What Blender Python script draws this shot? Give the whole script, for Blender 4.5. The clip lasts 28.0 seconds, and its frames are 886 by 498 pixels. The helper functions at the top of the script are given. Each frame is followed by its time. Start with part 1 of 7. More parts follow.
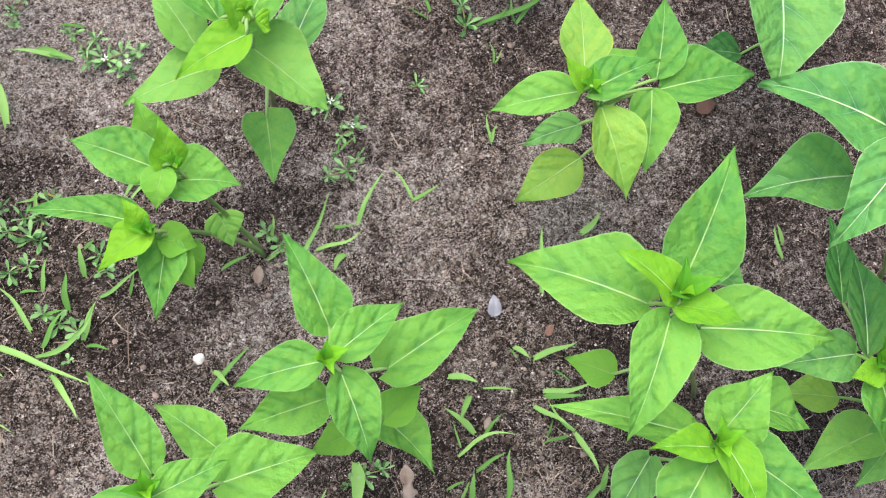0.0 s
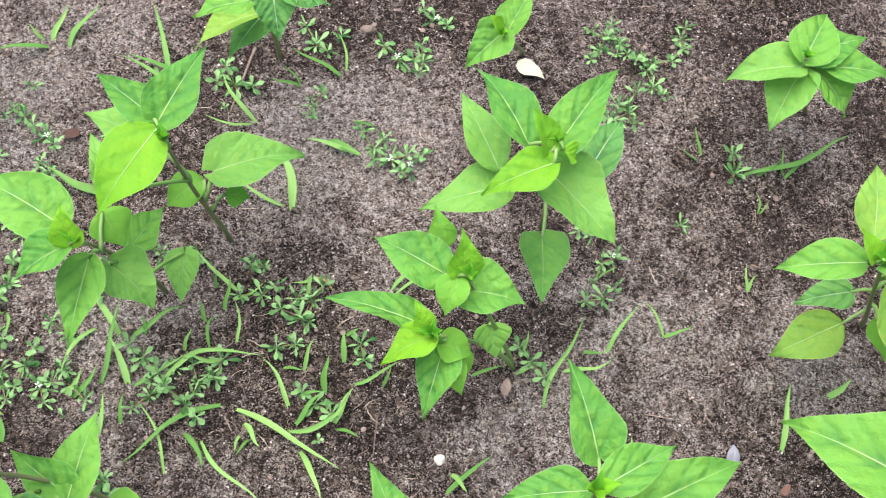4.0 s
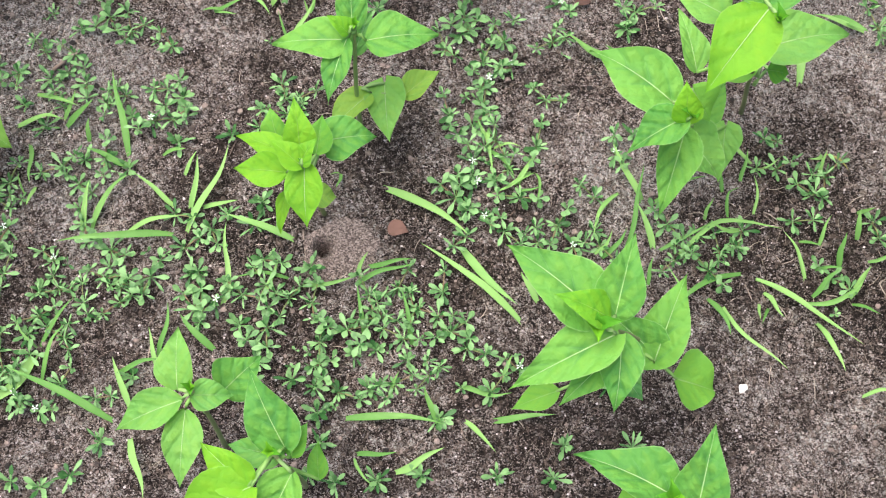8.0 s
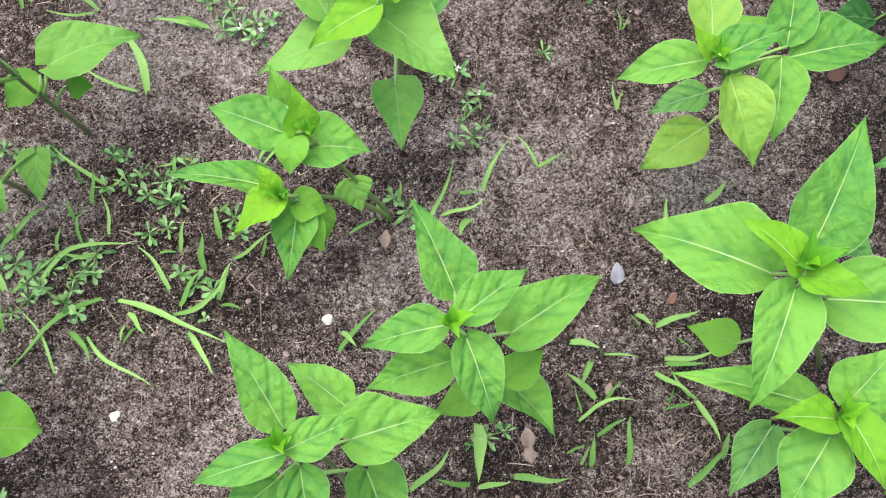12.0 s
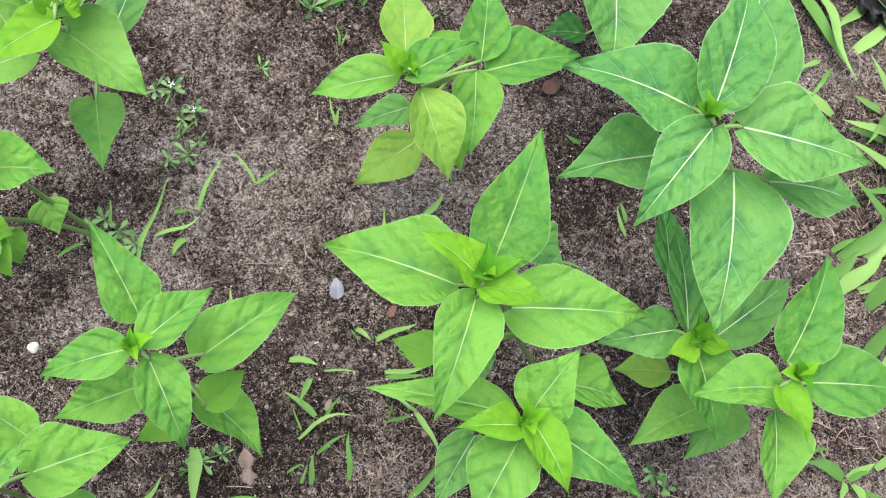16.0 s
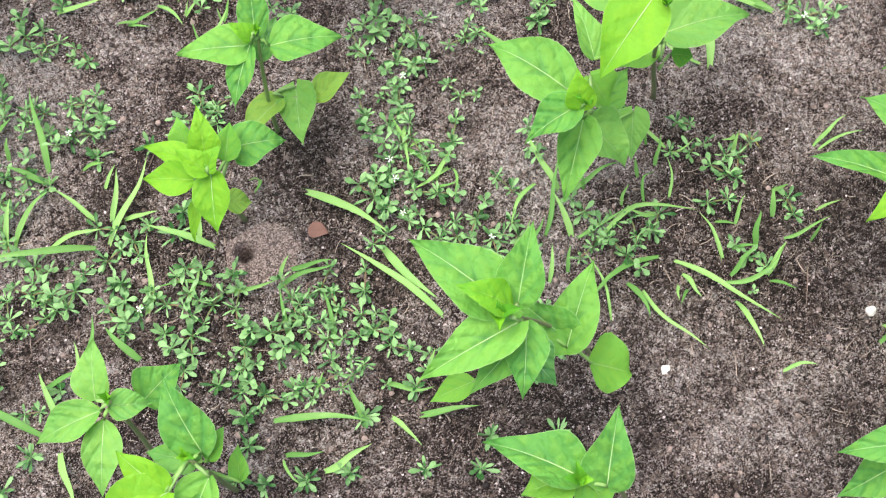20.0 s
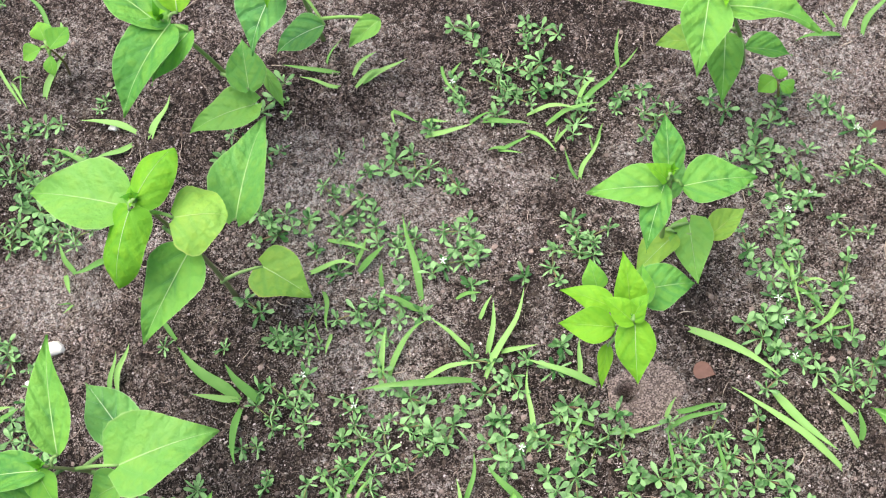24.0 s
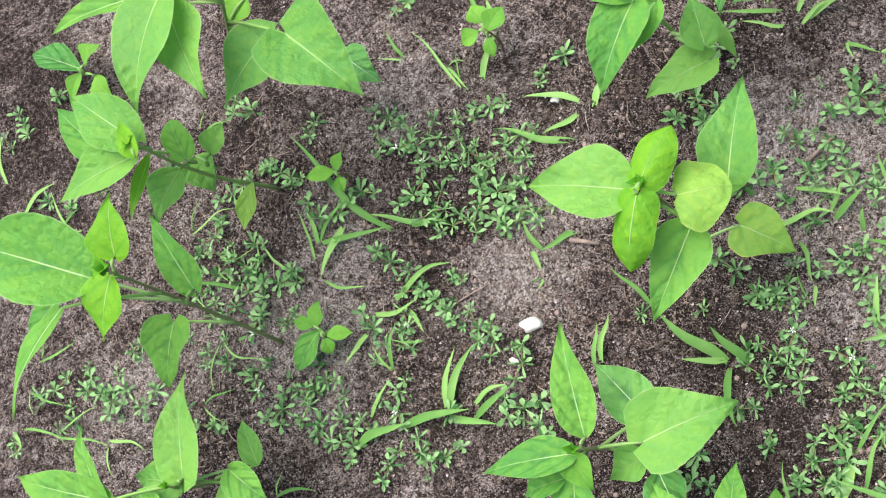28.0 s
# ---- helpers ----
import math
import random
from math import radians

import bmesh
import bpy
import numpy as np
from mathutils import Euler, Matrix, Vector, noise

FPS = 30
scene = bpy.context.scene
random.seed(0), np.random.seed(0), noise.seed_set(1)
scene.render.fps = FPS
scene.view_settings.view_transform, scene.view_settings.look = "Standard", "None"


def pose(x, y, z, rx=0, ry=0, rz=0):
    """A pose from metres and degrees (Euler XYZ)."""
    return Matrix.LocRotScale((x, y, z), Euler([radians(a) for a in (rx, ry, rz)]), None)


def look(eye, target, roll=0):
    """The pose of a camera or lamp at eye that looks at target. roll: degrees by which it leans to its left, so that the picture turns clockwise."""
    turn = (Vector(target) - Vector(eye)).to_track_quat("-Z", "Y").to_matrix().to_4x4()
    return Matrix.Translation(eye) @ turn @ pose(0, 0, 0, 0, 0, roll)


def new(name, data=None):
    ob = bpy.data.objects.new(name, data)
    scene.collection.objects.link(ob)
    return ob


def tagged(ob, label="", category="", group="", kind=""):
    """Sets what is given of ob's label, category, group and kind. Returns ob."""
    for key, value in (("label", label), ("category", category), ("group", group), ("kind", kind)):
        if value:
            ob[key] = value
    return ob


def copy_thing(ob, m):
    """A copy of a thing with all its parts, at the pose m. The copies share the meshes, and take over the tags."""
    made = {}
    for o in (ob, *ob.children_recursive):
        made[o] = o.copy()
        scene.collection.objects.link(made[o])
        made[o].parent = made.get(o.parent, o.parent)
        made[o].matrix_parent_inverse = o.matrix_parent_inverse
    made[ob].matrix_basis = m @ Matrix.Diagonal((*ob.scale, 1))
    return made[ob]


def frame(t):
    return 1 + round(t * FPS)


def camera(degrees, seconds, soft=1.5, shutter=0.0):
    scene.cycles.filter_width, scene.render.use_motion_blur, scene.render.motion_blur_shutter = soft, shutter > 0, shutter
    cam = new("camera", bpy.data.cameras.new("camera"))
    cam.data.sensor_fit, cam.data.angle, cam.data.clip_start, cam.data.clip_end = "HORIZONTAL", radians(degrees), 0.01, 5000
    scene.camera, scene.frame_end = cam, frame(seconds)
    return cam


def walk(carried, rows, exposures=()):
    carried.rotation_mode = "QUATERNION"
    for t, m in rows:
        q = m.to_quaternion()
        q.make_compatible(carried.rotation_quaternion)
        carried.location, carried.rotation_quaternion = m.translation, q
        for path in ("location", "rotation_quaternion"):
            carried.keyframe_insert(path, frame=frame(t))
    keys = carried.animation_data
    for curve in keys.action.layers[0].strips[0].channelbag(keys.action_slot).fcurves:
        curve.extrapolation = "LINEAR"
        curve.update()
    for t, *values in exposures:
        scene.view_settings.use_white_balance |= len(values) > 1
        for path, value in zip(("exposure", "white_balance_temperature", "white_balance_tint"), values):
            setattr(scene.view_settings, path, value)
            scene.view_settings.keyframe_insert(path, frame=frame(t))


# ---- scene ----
cam = camera(40.0, 28.0, soft=1.1, shutter=0.1)
PATH = [
    (0, pose(-0.2565, -0.4772, 1.0916, 22.05, -8.88, -17.79)),
    (0.5, pose(-0.1991, -0.4908, 1.0967, 23.21, -7.98, -19.46)),
    (1, pose(-0.1712, -0.4987, 1.1038, 23.09, -8.62, -22.06)),
    (1.5, pose(-0.1667, -0.5088, 1.1067, 23.25, -10.16, -23.50)),
    (2, pose(-0.1696, -0.5296, 1.1087, 23.86, -10.58, -22.38)),
    (2.5, pose(-0.2194, -0.5067, 1.1106, 24.29, -10.24, -18.70)),
    (3, pose(-0.2712, -0.4890, 1.1086, 24.89, -9.00, -14.66)),
    (3.5, pose(-0.3202, -0.4653, 1.1088, 25.32, -7.62, -10.48)),
    (4, pose(-0.3566, -0.4480, 1.1118, 25.44, -5.84, -6.71)),
    (4.5, pose(-0.4039, -0.4592, 1.1179, 25.58, -4.26, -3.56)),
    (6.5, pose(-0.6786, -0.4243, 1.1562, 23.62, -0.55, 1.70)),
    (7, pose(-0.7328, -0.4198, 1.1597, 22.26, 0.39, 1.56)),
    (7.5, pose(-0.7300, -0.4148, 1.1518, 19.27, 0.93, 0.19)),
    (8, pose(-0.7062, -0.4197, 1.1424, 17.95, 0.06, -0.95)),
    (8.5, pose(-0.6808, -0.4108, 1.1428, 17.59, -0.52, -1.75)),
    (9, pose(-0.6713, -0.4157, 1.1359, 18.22, -1.09, -2.89)),
    (9.5, pose(-0.5664, -0.4086, 1.1318, 18.29, -0.60, -4.59)),
    (10, pose(-0.4906, -0.4192, 1.1210, 18.99, -1.85, -7.10)),
    (10.5, pose(-0.4105, -0.4439, 1.1161, 20.13, -2.14, -9.75)),
    (11, pose(-0.3506, -0.4418, 1.1217, 19.97, -2.62, -12.03)),
    (11.5, pose(-0.3228, -0.4736, 1.1043, 20.34, -3.95, -14.10)),
    (12, pose(-0.2619, -0.4795, 1.1081, 20.01, -3.82, -15.03)),
    (12.5, pose(-0.2467, -0.4761, 1.1123, 20.17, -5.15, -15.88)),
    (14.5, pose(-0.2034, -0.5175, 1.1134, 21.75, -8.86, -18.58)),
    (15, pose(-0.1901, -0.5134, 1.1184, 21.39, -10.27, -19.53)),
    (15.5, pose(-0.1749, -0.5014, 1.1201, 20.93, -11.12, -20.02)),
    (16, pose(-0.1723, -0.5036, 1.1123, 21.38, -11.39, -19.81)),
    (16.5, pose(-0.1962, -0.4871, 1.1184, 21.83, -11.19, -18.95)),
    (17, pose(-0.2151, -0.4655, 1.1278, 22.70, -10.07, -16.57)),
    (17.5, pose(-0.2515, -0.4565, 1.1372, 23.41, -8.85, -13.71)),
    (18, pose(-0.3160, -0.4434, 1.1398, 23.64, -7.26, -10.29)),
    (18.5, pose(-0.3849, -0.4456, 1.1392, 23.91, -5.75, -7.00)),
    (19, pose(-0.4699, -0.4452, 1.1520, 23.70, -4.07, -3.96)),
    (19.5, pose(-0.5810, -0.4334, 1.1578, 22.28, -1.65, -2.65)),
    (20, pose(-0.6379, -0.4322, 1.1507, 18.09, 0.58, -4.07)),
    (20.5, pose(-0.6781, -0.4237, 1.1522, 16.34, 0.84, -4.81)),
    (21, pose(-0.7072, -0.4088, 1.1515, 19.86, 0.92, -5.28)),
    (21.5, pose(-0.7329, -0.3883, 1.1537, 20.59, 1.08, -6.36)),
    (22, pose(-0.7985, -0.3918, 1.1703, 20.93, 1.78, -5.56)),
    (22.5, pose(-0.8522, -0.3826, 1.1686, 22.50, 2.13, -2.65)),
    (24.5, pose(-0.8907, -0.3055, 1.1495, 20.46, 7.24, -0.12)),
    (25, pose(-0.9265, -0.2704, 1.1724, 19.53, 8.36, -1.21)),
    (25.5, pose(-0.9617, -0.2672, 1.1538, 17.69, 10.98, -0.59)),
    (26, pose(-0.9710, -0.2519, 1.1647, 15.36, 15.97, -2.15)),
    (26.5, pose(-0.9756, -0.2371, 1.1919, 13.72, 20.35, -3.18)),
    (27, pose(-0.9650, -0.2482, 1.2043, 13.67, 23.01, -2.72)),
    (27.5, pose(-0.9741, -0.2884, 1.2105, 15.18, 23.39, -1.82)),
    (28, pose(-1.0377, -0.2769, 1.2003, 16.24, 21.46, -2.03)),
]
walk(
    cam,
    PATH,
    exposures=[
        (0.0, 1.42, 6500, 10),
        (1.6, 1.42, 6500, 10),
        (1.9, 1.42, 8000, 14),
        (2.5, 1.42, 8000, 14),
        (3.0, 1.44, 6500, 10),
        (3.6, 1.52, 6500, 10),
        (5.0, 1.54, 6500, 10),
        (8.5, 1.44, 6500, 10),
        (13.0, 1.42, 6500, 10),
        (15.0, 1.34, 6500, 10),
        (16.5, 1.34, 6500, 10),
        (18.5, 1.54, 6500, 10),
        (22.5, 1.54, 6500, 10),
        (25.0, 1.44, 6500, 10),
        (28.0, 1.44, 6500, 10),
    ],
)


# ---- daylight: thin overcast, soft sun from high up ----
world = bpy.data.worlds.new("overcast_sky")
scene.world = world
world.use_nodes = True
_n = world.node_tree.nodes
_bg = _n["Background"]
_sky = _n.new("ShaderNodeTexSky")
_sky.sky_type = "NISHITA"
_sky.sun_disc = False
_sky.sun_elevation, _sky.sun_rotation = radians(75), radians(-59)
_sky.air_density, _sky.dust_density, _sky.ozone_density = 1.0, 4.0, 1.0
world.node_tree.links.new(_sky.outputs[0], _bg.inputs[0])
_bg.inputs[1].default_value = 0.09
sun_data = bpy.data.lights.new("sun", "SUN")
sun_data.energy, sun_data.angle, sun_data.color = 2.2, radians(55), (1.0, 0.96, 0.90)
sun = new("sun", sun_data)
sun.matrix_world = look((-0.5, 0.3, 2.2), (0, 0, 0))


# ---- materials ----
class Nodes:
    """A short way to write node trees."""

    def __init__(self, name):
        self.mat = bpy.data.materials.new(name)
        self.mat.use_nodes = True
        self.tree = self.mat.node_tree
        self.bsdf = self.tree.nodes["Principled BSDF"]
        self.out = self.tree.nodes["Material Output"]

    def node(self, kind, **values):
        n = self.tree.nodes.new("ShaderNode" + kind)
        for key, v in values.items():
            if key == "op":
                n.operation = v
            elif key == "data":
                n.data_type = v
            elif key == "feature":
                n.feature = v
        return n

    def link(self, a, b):
        self.tree.links.new(a, b)

    def put(self, socket, v):
        if hasattr(v, "is_output"):
            self.link(v, socket)
        else:
            socket.default_value = v

    def math(self, op, a, b=0.0, c=0.0):
        n = self.node("Math", op=op)
        for s, v in zip(n.inputs, (a, b, c)):
            self.put(s, v)
        return n.outputs[0]

    def noise(self, co, scale, detail=4.0, rough=0.55):
        n = self.node("TexNoise")
        if co is not None:
            self.link(co, n.inputs["Vector"])
        n.inputs["Scale"].default_value, n.inputs["Detail"].default_value, n.inputs["Roughness"].default_value = scale, detail, rough
        return n.outputs[0]

    def ramp(self, fac, *stops):
        n = self.node("ValToRGB")
        self.put(n.inputs[0], fac)
        e = n.color_ramp.elements
        while len(e) < len(stops):
            e.new(0.5)
        for el, (p, c) in zip(e, stops):
            el.position, el.color = p, (*c, 1) if len(c) == 3 else c
        return n.outputs[0]

    def mix(self, fac, a, b):
        n = self.node("Mix", data="RGBA")
        self.put(n.inputs[0], fac)
        for s, v in ((n.inputs[6], a), (n.inputs[7], b)):
            self.put(s, v if hasattr(v, "is_output") else (*v, 1))
        return n.outputs[2]

    def ease(self, v, lo, hi, a=0.0, b=1.0):
        n = self.node("MapRange")
        n.interpolation_type = "SMOOTHSTEP"
        for s, x in zip(n.inputs, (v, lo, hi, a, b)):
            self.put(s, x)
        return n.outputs[0]

    def bump(self, height, strength, distance):
        n = self.node("Bump")
        n.inputs["Strength"].default_value, n.inputs["Distance"].default_value = strength, distance
        self.link(height, n.inputs["Height"])
        self.link(n.outputs[0], self.bsdf.inputs["Normal"])
        return n

    def world_co(self):
        return self.node("NewGeometry").outputs["Position"]

    def object_co(self):
        return self.node("TexCoord").outputs["Object"]

    def random(self):
        return self.node("ObjectInfo").outputs["Random"]

    def island(self):
        return self.node("NewGeometry").outputs["Random Per Island"]


# dry sandy patches of the bed, and shade round the plants painted as dark spots: x, y, radius
SANDY = ((-0.80, -0.05, 0.07), (0.03, 0.03, 0.15), (0.01, 0.19, 0.11), (-0.24, 0.22, 0.12), (-1.06, 0.14, 0.16), (-0.12, -0.13, 0.12), (-0.30, 0.18, 0.14), (-1.12, 0.18, 0.12), (-0.23, 0.23, 0.14), (-0.33, -0.22, 0.13), (-1.68, -0.00, 0.16), (-1.88, -0.03, 0.15), (-1.61, 0.14, 0.11), (0.42, -0.49, 0.12), (0.37, -0.46, 0.09), (-1.90, -0.00, 0.08), (-0.57, 0.23, 0.12), (-0.32, 0.22, 0.10), (0.19, -0.08, 0.10), (0.07, -0.36, 0.06), (-0.66, 0.12, 0.14), (-1.08, -0.03, 0.12), (-0.49, 0.00, 0.12), (-0.59, 0.28, 0.16), (-1.42, 0.07, 0.12))
PLANT_SHADE = ((0.35, -0.11, 0.11), (0.36, 0.00, 0.07), (0.37, -0.34, 0.11), (0.17, -0.23, 0.06))


def soil_material():
    m = Nodes("soil")
    co = m.world_co()
    big = m.noise(co, 4.5, 5.0, 0.62)
    mid = m.noise(co, 34.0, 5.0, 0.65)
    fine = m.noise(co, 520.0, 3.0, 0.7)

    def cells(scale):
        c = m.node("TexVoronoi")
        m.link(co, c.inputs["Vector"])
        c.inputs["Scale"].default_value = scale
        s = m.node("SeparateColor")
        m.link(c.outputs["Color"], s.inputs[0])
        return c.outputs["Distance"], s.outputs[0], s.outputs[1]

    d1, a1, _ = cells(820.0)
    d2, a2, b2 = cells(260.0)
    wash = m.math("ADD", m.math("MULTIPLY", big, 0.8), m.math("MULTIPLY", mid, 0.5))
    # negative amounts paint the plants' shade into the soil colour
    for x, y, r, dry in [(*p, 0.13) for p in SANDY] + [(*p, -0.16) for p in PLANT_SHADE]:
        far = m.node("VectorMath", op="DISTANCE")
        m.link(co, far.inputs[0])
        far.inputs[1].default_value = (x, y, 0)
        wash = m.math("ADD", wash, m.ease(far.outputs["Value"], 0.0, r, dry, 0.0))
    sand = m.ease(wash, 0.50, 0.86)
    tiny = m.noise(co, 900.0, 2.0, 0.7)
    crust = m.math("MULTIPLY", m.math("SUBTRACT", m.noise(co, 150.0, 4.0, 0.6), 0.5), 1.05)
    pick = m.math("ADD", m.math("ADD", m.math("MULTIPLY", a1, 0.5), m.math("MULTIPLY", sand, 0.36)), m.math("MULTIPLY", m.math("SUBTRACT", m.math("ADD", fine, tiny), 1.0), 0.95))
    pick = m.math("ADD", m.math("ADD", pick, crust), 0.09)
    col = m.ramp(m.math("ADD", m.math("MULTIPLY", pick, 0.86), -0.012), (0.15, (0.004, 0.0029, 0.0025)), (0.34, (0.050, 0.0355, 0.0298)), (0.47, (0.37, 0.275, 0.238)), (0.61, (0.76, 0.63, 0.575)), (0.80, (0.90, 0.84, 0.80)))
    # occlusion between sand grains painted in as near-black cell borders
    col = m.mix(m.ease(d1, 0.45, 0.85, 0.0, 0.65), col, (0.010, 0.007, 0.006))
    lump = m.mix(m.ease(a2, 0.2, 0.8), (0.045, 0.028, 0.023), (0.34, 0.25, 0.205))
    col = m.mix(m.math("MULTIPLY", m.ease(b2, 0.70, 0.78), 0.5), col, lump)
    # same painted shade in the gaps round larger crumbs
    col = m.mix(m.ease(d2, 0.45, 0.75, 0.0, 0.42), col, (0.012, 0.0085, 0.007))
    wet = m.ease(m.noise(co, 13.0, 5.0, 0.65), 0.38, 0.60, 1.0, 0.0)
    col = m.mix(m.math("MULTIPLY", m.math("MULTIPLY", wet, m.math("SUBTRACT", 1.0, m.math("MULTIPLY", sand, 0.75))), 0.52), col, (0.034, 0.0235, 0.020))
    col = m.mix(m.math("MULTIPLY", m.math("SUBTRACT", 1.0, sand), 0.14), col, (0.06, 0.042, 0.035))
    m.link(col, m.bsdf.inputs["Base Color"])
    m.bsdf.inputs["Roughness"].default_value = 0.95
    m.bsdf.inputs["Specular IOR Level"].default_value = 0.15
    h = m.math("ADD", m.math("MULTIPLY", m.math("SUBTRACT", 1.0, d1), m.math("ADD", a1, 0.4)), m.math("ADD", m.math("MULTIPLY", mid, 1.2), fine))
    h = m.math("SUBTRACT", h, m.math("MULTIPLY", m.ease(d2, 0.3, 0.75), 0.7))
    m.bump(h, 1.0, 0.0055)
    return m.mat


def leaf_material(name, young, old, rib, quilt=1.0, gloss=0.6, pale=0.0, veins=0.2, shade_amount=0.2):
    """Blade: u runs from stalk to tip, v across it. Ribs are paler, the cells between them swell; shade of the relief
    is painted into the colour.
    """
    m = Nodes(name)
    uv = m.node("TexCoord").outputs["UV"]
    xy = m.node("SeparateXYZ")
    m.link(uv, xy.inputs[0])
    u = xy.outputs[0]
    s = m.math("ABSOLUTE", m.math("SUBTRACT", m.math("MULTIPLY", xy.outputs[1], 2.0), 1.0))
    rimmap = m.node("UVMap")
    rimmap.uv_map = "Edge"
    rxy = m.node("SeparateXYZ")
    m.link(rimmap.outputs[0], rxy.inputs[0])
    e = m.math("ABSOLUTE", m.math("SUBTRACT", m.math("MULTIPLY", rxy.outputs[1], 2.0), 1.0))
    co = m.object_co()
    rnd = m.random()
    wob = m.math("MULTIPLY", m.math("SUBTRACT", m.noise(co, 30.0, 2.0), 0.5), 0.7)
    lean = m.math("ADD", m.math("MULTIPLY", s, 0.36), m.math("MULTIPLY", m.math("MULTIPLY", s, s), 0.10))
    along = m.math("MULTIPLY", m.math("SUBTRACT", u, lean), 3.5)
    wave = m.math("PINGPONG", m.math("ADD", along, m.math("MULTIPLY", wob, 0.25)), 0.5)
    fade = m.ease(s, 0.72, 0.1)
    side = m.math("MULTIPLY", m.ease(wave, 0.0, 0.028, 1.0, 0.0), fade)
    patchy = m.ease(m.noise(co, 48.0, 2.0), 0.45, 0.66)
    crease_shade = m.math("MULTIPLY", m.math("MULTIPLY", m.ease(wave, 0.0, 0.13, 1.0, 0.0), m.ease(s, 0.7, 0.05)), m.math("ADD", m.math("MULTIPLY", patchy, 0.7), 0.3))
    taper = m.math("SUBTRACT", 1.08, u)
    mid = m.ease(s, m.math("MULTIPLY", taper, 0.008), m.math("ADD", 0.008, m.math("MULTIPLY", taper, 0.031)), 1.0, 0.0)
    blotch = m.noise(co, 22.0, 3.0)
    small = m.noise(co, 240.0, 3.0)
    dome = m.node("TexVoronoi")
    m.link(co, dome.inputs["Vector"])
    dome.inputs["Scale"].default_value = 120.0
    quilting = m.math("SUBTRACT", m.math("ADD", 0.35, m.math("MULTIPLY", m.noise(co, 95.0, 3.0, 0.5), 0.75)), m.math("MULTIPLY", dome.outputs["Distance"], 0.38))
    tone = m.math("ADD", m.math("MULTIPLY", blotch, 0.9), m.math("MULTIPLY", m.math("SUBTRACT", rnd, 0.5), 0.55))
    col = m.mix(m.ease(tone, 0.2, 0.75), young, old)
    # dark tone painted along midrib and side creases, as shade in the troughs
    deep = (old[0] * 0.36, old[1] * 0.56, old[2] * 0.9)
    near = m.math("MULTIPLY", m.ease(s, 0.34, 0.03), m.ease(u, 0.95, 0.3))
    col = m.mix(m.math("MULTIPLY", m.math("MULTIPLY", near, m.math("ADD", m.math("MULTIPLY", patchy, 0.75), 0.25)), 1.25 * shade_amount), col, deep)
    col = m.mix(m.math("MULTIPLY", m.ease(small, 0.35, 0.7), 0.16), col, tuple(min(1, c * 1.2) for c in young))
    # crests of the swollen cells painted lighter, like relief catching light
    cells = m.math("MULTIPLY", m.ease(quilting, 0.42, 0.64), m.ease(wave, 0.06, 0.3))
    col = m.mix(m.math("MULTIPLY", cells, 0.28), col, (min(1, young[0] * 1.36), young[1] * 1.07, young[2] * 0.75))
    col = m.mix(m.math("MULTIPLY", crease_shade, shade_amount), col, deep)
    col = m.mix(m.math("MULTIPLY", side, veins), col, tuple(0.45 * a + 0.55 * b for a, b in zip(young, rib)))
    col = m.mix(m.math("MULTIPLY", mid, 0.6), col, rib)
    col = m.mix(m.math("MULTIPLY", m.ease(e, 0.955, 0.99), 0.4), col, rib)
    if pale:
        rim = m.math("MULTIPLY", m.ease(m.math("ADD", e, m.math("MULTIPLY", blotch, 0.5)), 1.20, 1.36), pale)
        col = m.mix(rim, col, (0.55, 0.44, 0.10))
    m.link(col, m.bsdf.inputs["Base Color"])
    m.bsdf.inputs["Roughness"].default_value = gloss
    m.bsdf.inputs["Specular IOR Level"].default_value = 0.2
    swell = m.math("ADD", m.math("ADD", m.math("MULTIPLY", m.ease(wave, 0.0, 0.3), 0.16 * quilt * quilt), m.math("MULTIPLY", quilting, 0.8 * quilt)), m.math("MULTIPLY", small, 0.2))
    swell = m.math("ADD", swell, m.math("MULTIPLY", mid, 0.10))
    bump = m.bump(swell, 0.85, 0.006)
    glow = m.node("BsdfTranslucent")
    m.link(m.mix(0.5, col, tuple(min(1, c * 1.5) for c in young)), glow.inputs[0])
    m.link(bump.outputs[0], glow.inputs["Normal"])
    both = m.node("MixShader")
    both.inputs[0].default_value = 0.38
    m.link(m.bsdf.outputs[0], both.inputs[1])
    m.link(glow.outputs[0], both.inputs[2])
    m.link(both.outputs[0], m.out.inputs[0])
    return m.mat


def plain_leaf(name, a, b, through_light=0.25, scale=90.0, per_island=False, gloss=0.5):
    m = Nodes(name)
    n = m.noise(m.object_co(), scale, 3.0)
    r = m.island() if per_island else m.random()
    f = m.math("ADD", m.math("MULTIPLY", n, 0.7), m.math("MULTIPLY", m.math("SUBTRACT", r, 0.35), 0.9))
    col = m.mix(m.ease(f, 0.1, 0.8), a, b)
    m.link(col, m.bsdf.inputs["Base Color"])
    m.bsdf.inputs["Roughness"].default_value = gloss
    m.bsdf.inputs["Specular IOR Level"].default_value = 0.18
    m.bump(n, 0.3, 0.001)
    glow = m.node("BsdfTranslucent")
    m.link(col, glow.inputs[0])
    both = m.node("MixShader")
    both.inputs[0].default_value = through_light
    m.link(m.bsdf.outputs[0], both.inputs[1])
    m.link(glow.outputs[0], both.inputs[2])
    m.link(both.outputs[0], m.out.inputs[0])
    return m.mat


